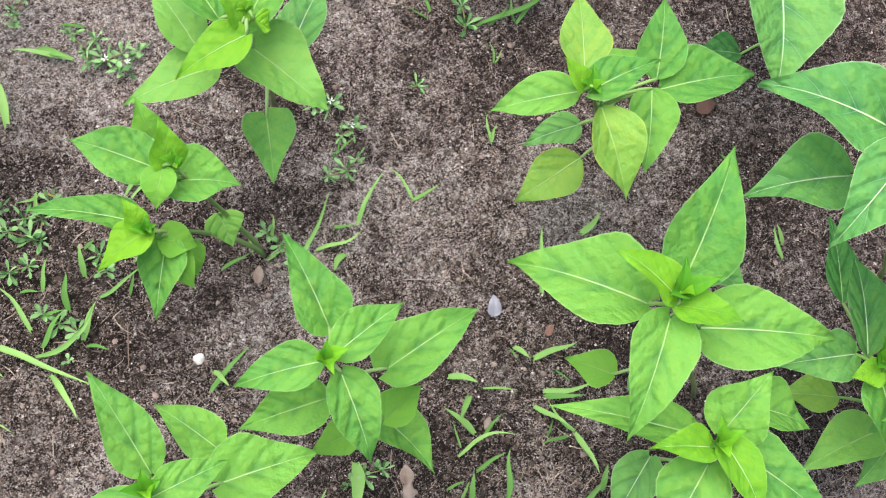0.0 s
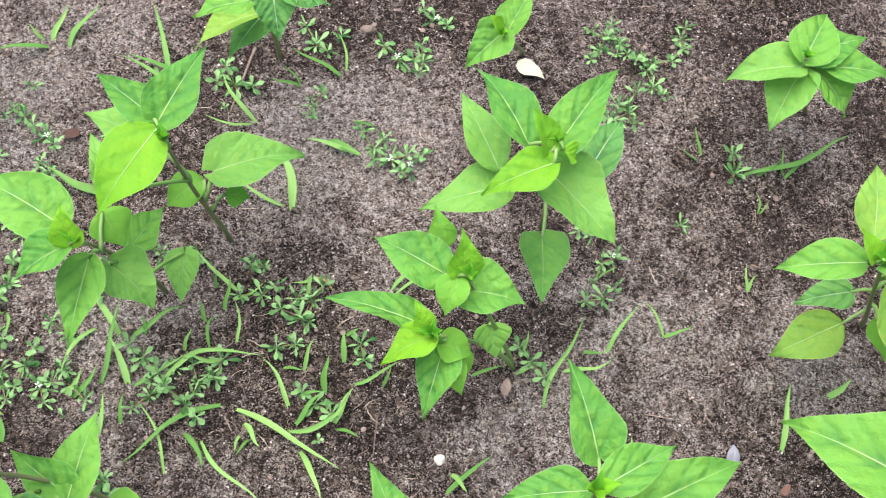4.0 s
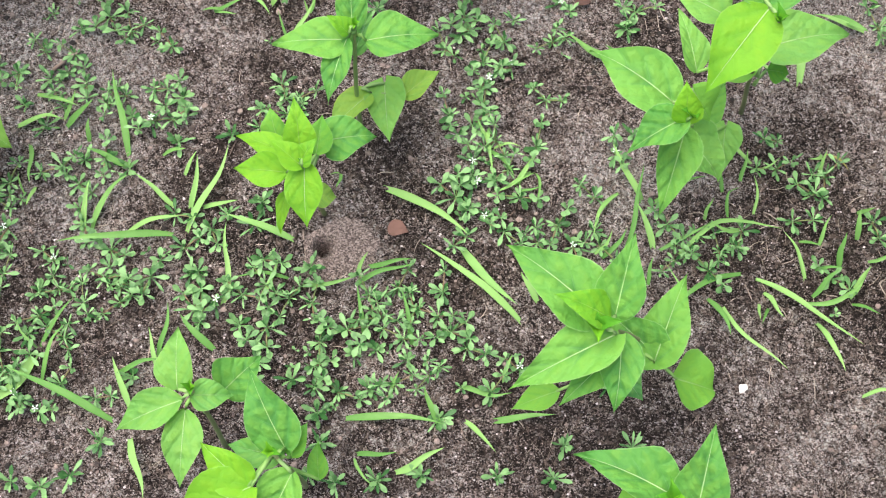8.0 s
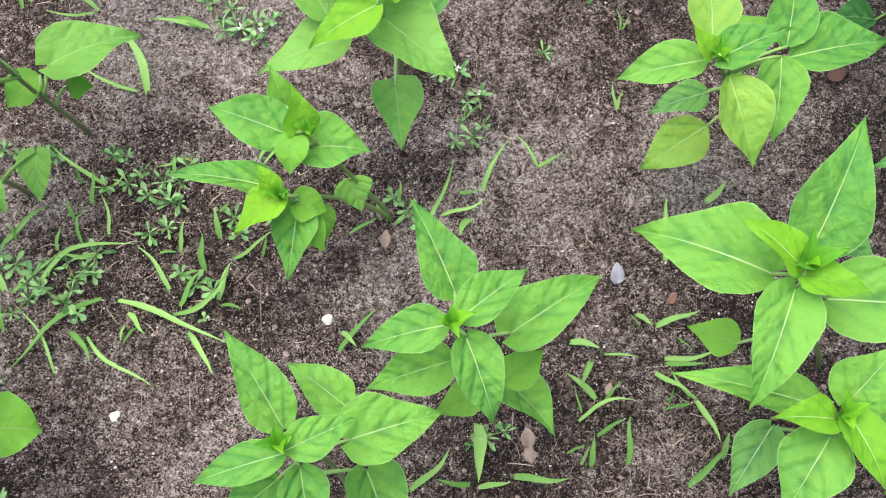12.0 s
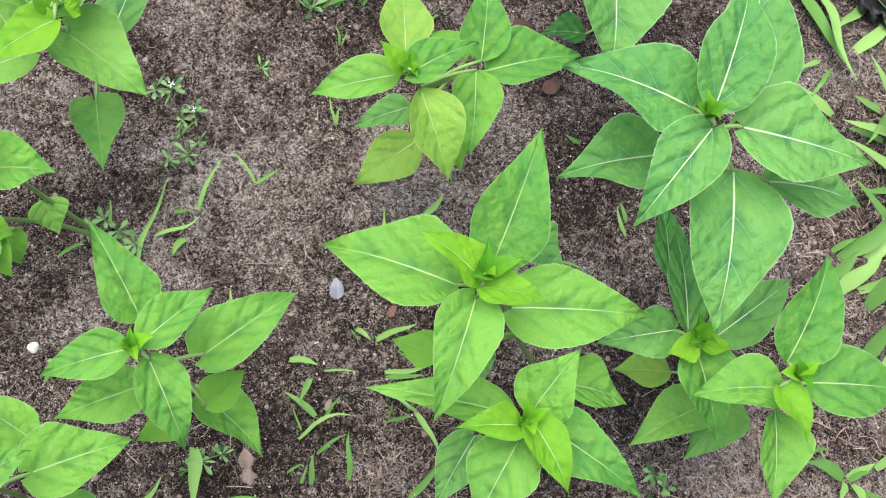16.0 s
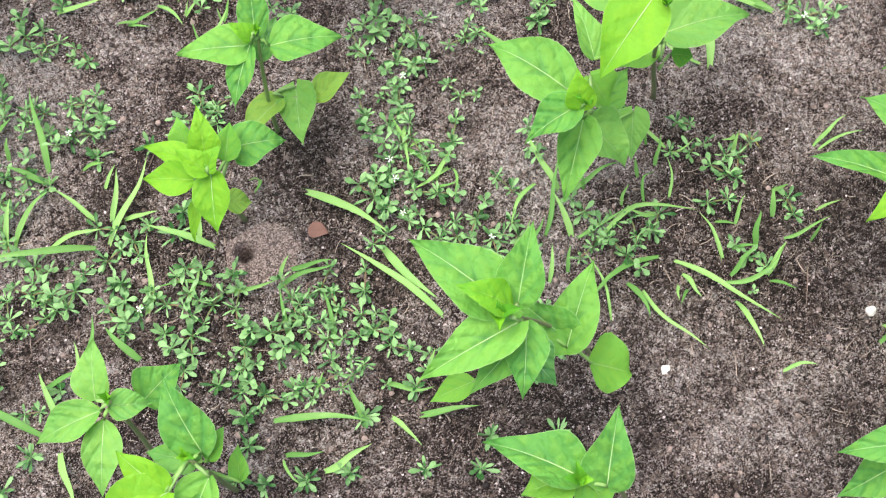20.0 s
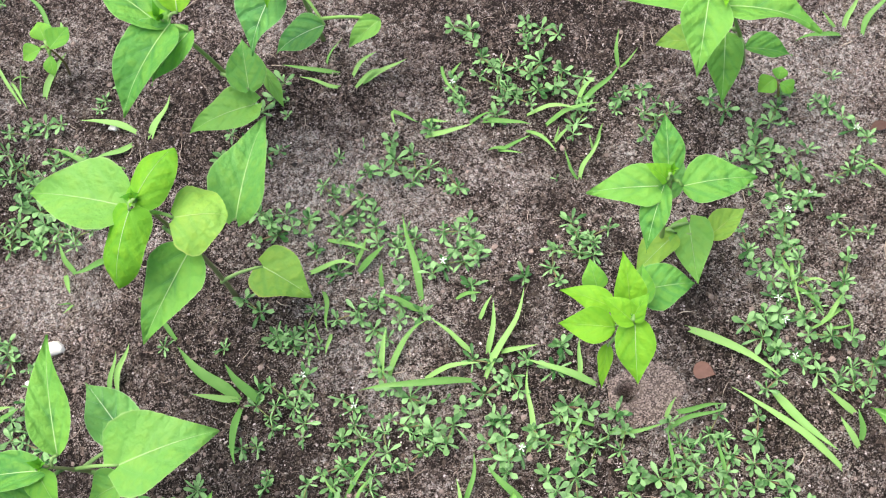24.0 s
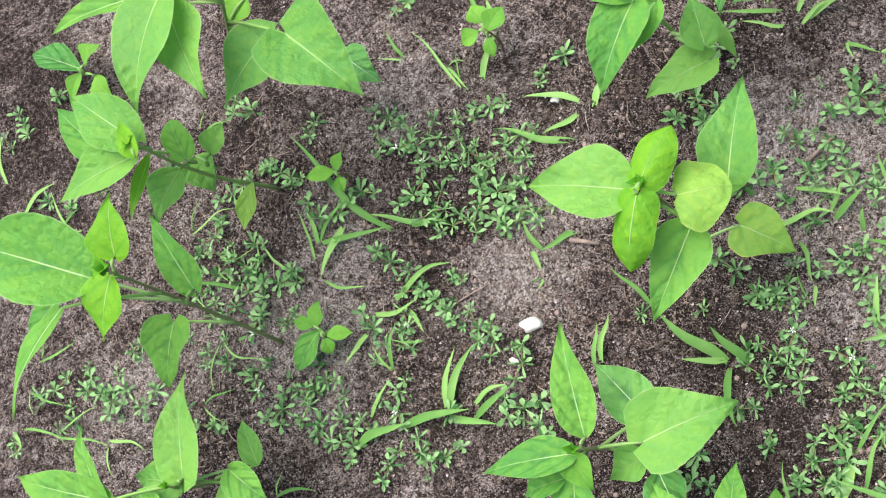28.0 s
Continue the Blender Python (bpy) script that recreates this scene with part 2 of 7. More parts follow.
def rough_material(name, a, b, scale=120.0, rough=0.85, per_island=False, relief=0.5):
    m = Nodes(name)
    n = m.noise(m.object_co(), scale, 4.0)
    r = m.island() if per_island else m.random()
    f = m.math("ADD", m.math("MULTIPLY", n, 0.6), m.math("MULTIPLY", m.math("SUBTRACT", r, 0.3), 0.8))
    m.link(m.mix(m.ease(f, 0.05, 0.85), a, b), m.bsdf.inputs["Base Color"])
    m.bsdf.inputs["Roughness"].default_value = rough
    m.bump(n, relief, 0.002)
    return m.mat


def mound_material():
    """Fine loose sand grains."""
    m = Nodes("mound_sand")
    co = m.world_co()
    c = m.node("TexVoronoi")
    m.link(co, c.inputs["Vector"])
    c.inputs["Scale"].default_value = 780.0
    g = m.node("SeparateColor")
    m.link(c.outputs["Color"], g.inputs[0])
    f = m.math("ADD", m.math("MULTIPLY", g.outputs[0], 0.7), m.math("MULTIPLY", m.noise(co, 60.0, 3.0), 0.3))
    m.link(m.ramp(f, (0.15, (0.05, 0.035, 0.03)), (0.5, (0.20, 0.145, 0.125)), (0.85, (0.46, 0.36, 0.32))), m.bsdf.inputs["Base Color"])
    m.bsdf.inputs["Roughness"].default_value = 0.95
    m.bump(m.math("SUBTRACT", g.outputs[1], c.outputs["Distance"]), 0.9, 0.002)
    return m.mat


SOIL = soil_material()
MID = leaf_material("leaf_mid", (0.175, 0.421, 0.072), (0.088, 0.288, 0.057), (0.45, 0.63, 0.29), 1.0, shade_amount=0.42)
YOUNG = leaf_material("leaf_young", (0.193, 0.445, 0.029), (0.130, 0.358, 0.027), (0.34, 0.55, 0.14), 0.6, shade_amount=0.12)
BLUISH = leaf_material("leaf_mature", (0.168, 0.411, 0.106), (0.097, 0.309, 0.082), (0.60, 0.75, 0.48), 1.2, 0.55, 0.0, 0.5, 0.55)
YELLOW = leaf_material("leaf_yellowing", (0.276, 0.484, 0.082), (0.179, 0.380, 0.068), (0.48, 0.62, 0.22), 0.7, 0.5, 0.5, shade_amount=0.06)
DARK = leaf_material("leaf_dark", (0.100, 0.319, 0.073), (0.046, 0.188, 0.049), (0.26, 0.44, 0.22), 1.5, 0.42, shade_amount=0.4)
PALE = leaf_material("leaf_pale", (0.196, 0.436, 0.087), (0.117, 0.327, 0.072), (0.40, 0.56, 0.26), 0.8, 0.5, 0.08, shade_amount=0.07)
SMALL = leaf_material("leaf_small", (0.17, 0.41, 0.055), (0.105, 0.31, 0.045), (0.36, 0.54, 0.20), 0.4, shade_amount=0.12)
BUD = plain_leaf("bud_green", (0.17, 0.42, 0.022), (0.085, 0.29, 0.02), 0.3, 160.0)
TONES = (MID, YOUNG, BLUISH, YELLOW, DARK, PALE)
STEM = plain_leaf("stem_green", (0.24, 0.36, 0.11), (0.23, 0.24, 0.11), 0.05)
STALK = plain_leaf("stalk_green", (0.20, 0.37, 0.09), (0.24, 0.38, 0.13), 0.1)
RIB = plain_leaf("midrib_green", (0.33, 0.53, 0.18), (0.40, 0.59, 0.25), 0.1)
RIB_PALE = plain_leaf("midrib_pale", (0.52, 0.68, 0.40), (0.60, 0.76, 0.48), 0.1)
STEM_RED = plain_leaf("stem_reddish", (0.12, 0.13, 0.04), (0.13, 0.07, 0.045), 0.05)
WEED = plain_leaf("weed_leaf", (0.036, 0.115, 0.030), (0.21, 0.38, 0.145), 0.2, 150.0, True, 0.36)
WEED_STEM = plain_leaf("weed_stem", (0.16, 0.20, 0.07), (0.20, 0.14, 0.08), 0.05)
PETAL = rough_material("white_petal", (0.58, 0.66, 0.56), (0.76, 0.79, 0.74), 200.0, 0.6)
GRASS = plain_leaf("grass_blade", (0.125, 0.29, 0.066), (0.27, 0.48, 0.14), 0.3, 30.0)
GRASS_DRY = plain_leaf("grass_dry", (0.42, 0.33, 0.14), (0.30, 0.26, 0.08), 0.2, 30.0)
BLACK_FILL = rough_material("black_fill", (0.006, 0.006, 0.007), (0.02, 0.02, 0.022), 60.0, 0.5)
STRAW = rough_material("straw", (0.11, 0.068, 0.055), (0.47, 0.38, 0.31), 90.0, 0.8, True)
GRIT = rough_material("grit", (0.04, 0.028, 0.028), (0.58, 0.49, 0.48), 300.0, 0.8, True)
CLOD = rough_material("clod", (0.016, 0.0115, 0.010), (0.30, 0.225, 0.195), 900.0, 0.95, True, 1.0)
PEBBLE = rough_material("tan_pebble", (0.13, 0.095, 0.08), (0.30, 0.235, 0.20), 700.0, 0.85, False, 0.9)
MOUND = mound_material()
WHITE_STONE = rough_material("white_stone", (0.62, 0.58, 0.52), (0.78, 0.75, 0.70), 160.0, 0.6)
DRY_LEAF = rough_material("dry_leaf", (0.06, 0.028, 0.02), (0.14, 0.07, 0.052), 140.0, 0.85)
GREY_LEAF = rough_material("grey_leaf", (0.20, 0.20, 0.24), (0.36, 0.35, 0.38), 120.0, 0.7)
PALE_LEAF = rough_material("withered_leaf", (0.40, 0.42, 0.29), (0.52, 0.52, 0.40), 80.0, 0.7)


# ---- building helpers ----
def part(name, bm, material, parent=None, label=""):
    me = bpy.data.meshes.new(name)
    bm.to_mesh(me)
    bm.free()
    me.materials.append(material)
    for f in me.polygons:
        f.use_smooth = True
    ob = new(name, me)
    ob.parent = parent
    if label:
        ob["label"] = label
    return ob


def thing(name, x, y, z, label, category, group="", turn=0.0, size=1.0):
    ob = new(name)
    ob.empty_display_size = 0.02
    ob.matrix_basis = pose(x, y, z, 0, 0, turn) @ Matrix.Scale(size, 4)
    return tagged(ob, label, category, group)


def tube(bm, points, radii, sides=7):
    """A closed tapered tube through the points."""
    rings = []
    for i, p in enumerate(points):
        p = Vector(p)
        a, b = Vector(points[max(i - 1, 0)]), Vector(points[min(i + 1, len(points) - 1)])
        d = (b - a).normalized()
        e = d.orthogonal().normalized()
        g = d.cross(e)
        rings.append([bm.verts.new(p + (e * math.cos(t) + g * math.sin(t)) * radii[i]) for t in (math.tau * k / sides for k in range(sides))])
    for r, q in zip(rings, rings[1:]):
        for k in range(sides):
            bm.faces.new((r[k], r[(k + 1) % sides], q[(k + 1) % sides], q[k]))
    bm.faces.new(rings[0][::-1])
    bm.faces.new(rings[-1])


def curve_points(a, b, sag, n=6):
    a, b = Vector(a), Vector(b)
    return [a.lerp(b, k / n) + Vector((0, 0, sag * 4 * (k / n) * (1 - k / n))) for k in range(n + 1)]


def soft(seed, nx, ny):
    """Smooth random field of nx by ny cells in 0..1, sampled by look-up."""
    rng = np.random.RandomState(seed)
    return rng.rand(ny + 2, nx + 2)


def field(table, u, v):
    ny, nx = table.shape[0] - 2, table.shape[1] - 2
    x, y = np.clip(u, 0, 0.9999) * nx, np.clip(v, 0, 0.9999) * ny
    i, j = x.astype(int), y.astype(int)
    a, b = x - i, y - j
    a, b = a * a * (3 - 2 * a), b * b * (3 - 2 * b)
    return (table[j, i] * (1 - a) + table[j, i + 1] * a) * (1 - b) + (table[j + 1, i] * (1 - a) + table[j + 1, i + 1] * a) * b


# ---- the ground ----
X0, X1, Y0, Y1 = -2.35, 1.05, -0.75, 0.95
BUMPS = [(soft(11, 9, 5), 0.016), (soft(12, 34, 17), 0.009), (soft(13, 130, 65), 0.0045), (soft(14, 380, 190), 0.0032), (soft(15, 800, 400), 0.0026)]


def ground_height(x, y):
    u, v = (np.asarray(x, float) - X0) / (X1 - X0), (np.asarray(y, float) - Y0) / (Y1 - Y0)
    z = sum((field(t, u, v) - 0.5) * h for t, h in BUMPS)
    near = np.clip(np.minimum(np.minimum(u, 1 - u), np.minimum(v, 1 - v)) * 12, 0, 1)
    z = z * near
    hole = np.hypot(np.asarray(x) + 0.820, np.asarray(y) + 0.048)
    return z - 0.03 * np.exp(-((hole / 0.008) ** 4))


def gz(x, y):
    return float(ground_height(x, y))


def build_ground():
    far = [-400.0, -120.0, -40.0, -15.0, -6.0]
    xs = np.array(far + list(np.linspace(X0, X1, 1000)) + [-v for v in far[::-1]])
    ys = np.array(far + list(np.linspace(Y0, Y1, 500)) + [-v for v in far[::-1]])
    gx, gy = np.meshgrid(xs, ys)
    z = ground_height(gx, gy)
    verts = np.stack([gx, gy, z], -1).reshape(-1, 3)
    nx, ny = len(xs), len(ys)
    i = (np.arange(ny - 1)[:, None] * nx + np.arange(nx - 1)).ravel()
    faces = np.stack([i, i + 1, i + nx + 1, i + nx], -1)
    me = bpy.data.meshes.new("ground")
    me.from_pydata(verts, [], faces.tolist())
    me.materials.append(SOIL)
    me.polygons.foreach_set("use_smooth", np.ones(len(faces), bool))
    tagged(new("ground", me), "dark brown sandy garden soil with fine grit", "soil", kind="structure")


build_ground()

# ---- sunflower seedlings ----
EDGE = ((0, 0.14), (0.03, 0.50), (0.08, 0.79), (0.15, 0.95), (0.23, 1.0), (0.35, 0.92), (0.5, 0.74), (0.65, 0.51), (0.8, 0.275), (0.91, 0.11), (0.97, 0.035), (1.0, 0.0))
OVATE = ((0, 0.14), (0.03, 0.46), (0.08, 0.75), (0.15, 0.93), (0.24, 1.0), (0.36, 0.95), (0.5, 0.79), (0.65, 0.545), (0.8, 0.29), (0.91, 0.11), (0.97, 0.033), (1.0, 0.0))
OVAL = ((0, 0.14), (0.04, 0.46), (0.1, 0.74), (0.2, 0.94), (0.32, 1.0), (0.45, 0.94), (0.6, 0.74), (0.75, 0.46), (0.87, 0.215), (0.95, 0.072), (1.0, 0.0))
HEART = ((0, 0.12), (0.02, 0.58), (0.07, 0.87), (0.16, 1.0), (0.28, 0.99), (0.42, 0.87), (0.58, 0.66), (0.75, 0.40), (0.89, 0.17), (0.96, 0.06), (1.0, 0.0))
ROUND = ((0, 0.2), (0.02, 0.6), (0.08, 0.86), (0.2, 1.0), (0.4, 1.0), (0.6, 0.9), (0.76, 0.72), (0.88, 0.48), (0.96, 0.24), (1.0, 0.05))
SEED = ((0, 0.08), (0.05, 0.30), (0.15, 0.62), (0.3, 0.92), (0.45, 1.0), (0.6, 0.9), (0.75, 0.62), (0.88, 0.3), (0.95, 0.12), (1.0, 0.0))
SHAPES = (EDGE, OVAL, HEART, ROUND, SEED, OVATE)


def outline(shape, u):
    """Half width of the blade at u, a smooth curve through the shape's points."""
    n = len(shape) - 1
    k = next((i for i in range(n) if u <= shape[i + 1][0]), n - 1)
    (a, p), (b, q) = shape[k], shape[k + 1]
    m0 = 1.5 * (q - p) / (b - a) if k == 0 else (q - shape[k - 1][1]) / (b - shape[k - 1][0])
    m1 = (q - p) / (b - a) if k == n - 1 else (shape[k + 2][1] - p) / (shape[k + 2][0] - a)
    h, w = b - a, (u - a) / (b - a)
    return max(0.0, (1 + 2 * w) * (1 - w) ** 2 * p + w * (1 - w) ** 2 * h * m0 + w * w * (3 - 2 * w) * q + w * w * (w - 1) * h * m1)


def blade_mesh(length, width, arch, fold, shape, rng, curl=0.0, pucker=0.016):
    """A leaf blade along +x with its stalk end at the origin."""
    bm = bmesh.new()
    uv, rim = bm.loops.layers.uv.new("UVMap"), bm.loops.layers.uv.new("Edge")
    nu, nv = (36, 8) if pucker > 0.01 else (20, 5)
    ph, ph2 = rng.uniform(0, 6.3), rng.uniform(0, 6.3)
    rows = []
    for i in range(nu + 1):
        u = i / nu
        row = []
        for j in range(-nv, nv + 1):
            s = j / nv
            w = outline(shape, u) * width / 2 * (1 + 0.045 * math.sin(u * 8.5 + (ph if s > 0 else ph2)) * min(1, u * 4))
            serr = 1 + (0.010 * math.sin(u * 70 + ph * j) if abs(j) == nv else 0)
            back = (0.15 if shape is HEART else 0.09) * length * max(0.0, 1 - u / 0.16) * abs(s) ** 1.5
            x = u * length - back * (1 if shape not in (OVAL, SEED) else 0.3) + 0.02 * length * abs(s) * (1 - u)
            y = s * w * serr
            along = (u - 0.36 * abs(s) - 0.10 * s * s) * 3.5
            puff = math.sin(math.pi * along) ** 2 * pucker * width * (1 - abs(s)) ** 1.2 * min(1, abs(s) * 4)
            z = arch * length * 4 * u * (1 - u) + fold * abs(y) + puff
            z += 0.065 * width * abs(s) ** 2 * math.sin(u * 8 + ph + (ph2 if s > 0 else 0))
            z -= 0.05 * length * max(0.0, u - 0.6) ** 2 * 6
            z -= curl * abs(s) ** 2 * w
            row.append((bm.verts.new((x, y, z)), (u, 0.5 + 0.5 * s * (0.25 + 0.75 * outline(shape, u))), (u, 0.5 + 0.5 * s)))
        rows.append(row)
    for p, q in zip(rows, rows[1:]):
        for k in range(2 * nv):
            quad = (p[k], q[k], q[k + 1], p[k + 1])
            f = bm.faces.new([c[0] for c in quad])
            for loop, c in zip(f.loops, quad):
                loop[uv].uv, loop[rim].uv = c[1], c[2]
    return bm


def sunflower(x, y, tip, label, group="sunflower seedlings in the bed", thick=0.0025, red=False, name="sunflower_seedling"):
    """A plant rooted at (x, y); tip: where its shoot ends, from the root."""
    z = gz(x, y)
    plant = thing(name, x, y, z, label, "plant", group)
    rng = random.Random(int(abs(x * 7919 + y * 104729) * 1000))
    bm = bmesh.new()
    t = Vector(tip)
    bend = Vector((rng.uniform(-0.01, 0.01), rng.uniform(-0.01, 0.01), 0))
    pts = [Vector((0, 0, -0.012))] + [t * k + bend * math.sin(k * math.pi) for k in (0.12, 0.3, 0.5, 0.7, 0.85, 1.0)]
    tube(bm, pts, [thick * r for r in (1.15, 1.0, 0.95, 0.85, 0.75, 0.65, 0.45)], 8)
    part("stem", bm, STEM_RED if red else STEM, plant)
    return plant, rng, t


def leaf(plant, bx, by, bz, az, el, length, width, tone=0, shape=0, arch=None, roll=None, fold=None, curl=0.0):
    """One leaf of a plant: its stalk's end from the root, bearing, rise, size."""
    ob, rng, tip = plant
    arch = rng.uniform(0.03, 0.11) if arch is None else arch
    roll = rng.uniform(-14, 14) if roll is None else roll
    fold = rng.uniform(0.18, 0.58) if fold is None else fold
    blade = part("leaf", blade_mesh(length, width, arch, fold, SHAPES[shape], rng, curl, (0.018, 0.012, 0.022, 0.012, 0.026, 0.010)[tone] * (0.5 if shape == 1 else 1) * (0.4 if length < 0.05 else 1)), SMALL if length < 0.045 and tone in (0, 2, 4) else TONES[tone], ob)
    blade.matrix_basis = pose(bx, by, bz) @ pose(0, 0, 0, 0, 0, az) @ pose(0, 0, 0, 0, -el, 0) @ pose(0, 0, 0, roll, 0, 0)
    if length > 0.05:
        bm = bmesh.new()
        line = [(u * length, 0, arch * length * 4 * u * (1 - u) - 0.3 * length * max(0.0, u - 0.6) ** 2 + 0.0001) for u in (k / 12 for k in range(12))]
        tube(bm, line, [min(0.00085, 0.0060 * length) * (1 - k / 12) ** 1.2 + 0.00005 for k in range(12)], 5)
        part("midrib", bm, RIB if tone != 2 else RIB_PALE, blade, "pale raised midrib")
    h = max(0.02, min(tip.z, bz - 0.25 * math.hypot(bx - tip.x * bz / max(tip.z, 0.01), by - tip.y * bz / max(tip.z, 0.01))))
    root = tip * (h / max(tip.z, 0.01))
    end = Vector((bx, by, bz))
    if (end - root).length > 0.006:
        bm = bmesh.new()
        tube(bm, curve_points(root, end, 0.006, 5), [0.0022, 0.002, 0.0018, 0.0017, 0.0016, 0.0014], 6)
        stalk = part("leaf_stalk", bm, STALK, blade)
        stalk.matrix_basis = blade.matrix_basis.inverted()
    return blade


def bud(plant, size, lift=0.0):
    """The crown of small unfolding leaves at the shoot's end."""
    ob, rng, tip = plant
    for k in range(4):
        az = k * 90 + rng.uniform(-20, 20)
        bl = part("young_leaf", blade_mesh(size * rng.uniform(0.55, 0.95), size * rng.uniform(0.4, 0.55), 0.08, 0.55, EDGE if k % 2 else OVAL, rng, 0.0, 0.004), BUD, ob)
        bl.matrix_basis = pose(tip.x, tip.y, tip.z + lift) @ pose(0, 0, 0, 0, 0, az) @ pose(0, 0, 0, 0, -rng.uniform(35, 65), 0)


# ---- grass and weeds ----
def tuft(label="green grass blades lying on the soil"):
    return [None, label]


def blade(t, x0, y0, x1, y1, z1, width, bend, tone=0):
    """One grass blade from its foot to its tip, bent sideways by a share of its length."""
    if t[0] is None:
        t[0] = thing("grass_tuft", x0, y0, gz(x0, y0), t[1], "grass", "grass tufts between the seedlings")
        t.append(Vector((x0, y0, gz(x0, y0))))
    foot = t[2]
    a, b = Vector((x0, y0, gz(x0, y0) - 0.003)) - foot, Vector((x1, y1, max(z1, gz(x1, y1) + 0.005))) - foot
    d = b - a
    side = Vector((-d.y, d.x, 0))
    flat = side.normalized()
    n = 12
    bm = bmesh.new()
    rows = []
    rng = random.Random(int(abs(x0 * 9973 + y1 * 7919) * 1000))
    rise, twist = rng.uniform(0.03, 0.10), rng.uniform(-0.6, 0.6)
    kink, wave, slack = rng.uniform(0.35, 0.75), rng.uniform(-0.035, 0.035), rng.uniform(0.4, 1.0)
    for i in range(n + 1):
        u = i / n
        arc = 4 * u * (1 - u) * slack + min(u / kink, (1 - u) / (1 - kink)) * (1 - slack)
        c = a + d * u + side * (bend * arc + wave * math.sin(u * 7 + kink * 9)) + Vector((0, 0, rise * d.length * 4 * u * (1 - u) * (0.5 + 0.5 * (1 - u))))
        w = width * 0.45 * min(1.0, 0.45 + u * 2.0) * (1 - u ** 3.2) * (1 - 0.25 * u)
        across = (flat * math.cos(twist * u) + Vector((0, 0, math.sin(twist * u)))) * w
        rows.append([bm.verts.new(c - across + Vector((0, 0, w * 0.5))), bm.verts.new(c), bm.verts.new(c + across + Vector((0, 0, w * 0.5)))])
    for p, q in zip(rows, rows[1:]):
        for k in range(2):
            bm.faces.new((p[k], p[k + 1], q[k + 1], q[k]))
    return part("blade", bm, (GRASS, GRASS_DRY)[tone], t[0])


p_big = sunflower(0.483, -0.245, (-0.205, 0.006, 0.400), "large green sunflower seedling with broad open leaves")
bud(p_big, 0.025)
leaf(p_big, -0.198, 0.024, 0.375, 145, 1, 0.099, 0.068, 2, 5, roll=-4)
leaf(p_big, -0.186, 0.017, 0.387, 56, 19, 0.099, 0.057, 2, 5, roll=0)
leaf(p_big, -0.126, 0.034, 0.338, 66, 13, 0.122, 0.076, 2, 5, roll=0)
leaf(p_big, -0.164, 0.000, 0.373, -24, -11, 0.120, 0.075, 2, 5, roll=6)
leaf(p_big, -0.197, -0.000, 0.389, -147, -28, 0.092, 0.051, 2, 5, roll=0)
leaf(p_big, -0.162, -0.019, 0.334, -114, -18, 0.122, 0.083, 2, 1, roll=0)
leaf(p_big, -0.195, 0.019, 0.302, 172, -12, 0.084, 0.061, 2, 5)
leaf(p_big, -0.110, -0.022, 0.292, -24, -11, 0.092, 0.067, 2, 5)

p_middle = sunflower(0.239, -0.309, (-0.136, 0.019, 0.335), "tall bright green sunflower seedling with pointed leaves")
bud(p_middle, 0.035)
leaf(p_middle, -0.146, 0.027, 0.300, 139, -18, 0.109, 0.069, 0, 5, roll=-6)
leaf(p_middle, -0.113, 0.037, 0.305, 53, 24, 0.104, 0.058, 0, 0, roll=0, fold=0.45)
leaf(p_middle, -0.108, 0.003, 0.285, -18, -4, 0.114, 0.065, 0, 0, roll=8, fold=0.35)
leaf(p_middle, -0.066, 0.060, 0.250, -46, -24, 0.045, 0.045, 2, 5)
leaf(p_middle, -0.140, 0.009, 0.172, 137, -21, 0.043, 0.033, 2, 0)
leaf(p_middle, -0.112, 0.011, 0.173, -89, -43, 0.045, 0.038, 2, 5)
leaf(p_middle, -0.143, 0.008, 0.322, -126, -17, 0.093, 0.050, 0, 0, roll=0, fold=0.5)
leaf(p_middle, -0.139, 0.019, 0.334, 132, 20, 0.054, 0.038, 1, 5, arch=0.05, roll=15)
leaf(p_middle, -0.141, 0.012, 0.335, -30, 6, 0.047, 0.034, 1, 5, arch=0.05, roll=-10)

p_front = sunflower(0.226, -0.402, (-0.116, 0.012, 0.290), "bright green sunflower seedling crowded beside a taller one")
bud(p_front, 0.028)
leaf(p_front, -0.114, 0.028, 0.251, 151, -3, 0.110, 0.038, 0, 0)
leaf(p_front, -0.104, 0.020, 0.277, 34, 32, 0.058, 0.048, 0, 5)
leaf(p_front, -0.058, 0.037, 0.242, -29, -17, 0.059, 0.046, 0, 0)
leaf(p_front, -0.095, 0.010, 0.261, -52, -5, 0.093, 0.049, 0, 0)
leaf(p_front, -0.121, 0.002, 0.273, -135, -24, 0.071, 0.053, 0, 5)
leaf(p_front, -0.121, 0.011, 0.289, 168, 15, 0.052, 0.030, 1, 0, arch=0.05, roll=12)
leaf(p_front, -0.112, 0.012, 0.291, -80, -8, 0.061, 0.034, 1, 0)
leaf(p_front, -0.118, 0.031, 0.162, -138, -16, 0.066, 0.040, 2, 5)

p_low = sunflower(0.403, -0.387, (-0.115, 0.026, 0.240), "low green sunflower seedling with a browned lower leaf")
bud(p_low, 0.032)
leaf(p_low, -0.116, 0.042, 0.211, 171, -7, 0.068, 0.043, 2, 5)
leaf(p_low, -0.102, 0.039, 0.205, 76, 7, 0.092, 0.043, 2, 1)
leaf(p_low, -0.069, 0.098, 0.150, 74, 3, 0.082, 0.032, 4, 1)
leaf(p_low, -0.085, 0.026, 0.211, 17, -3, 0.104, 0.047, 2, 5)
leaf(p_low, -0.111, 0.018, 0.223, -91, -19, 0.075, 0.055, 0, 0, roll=0)
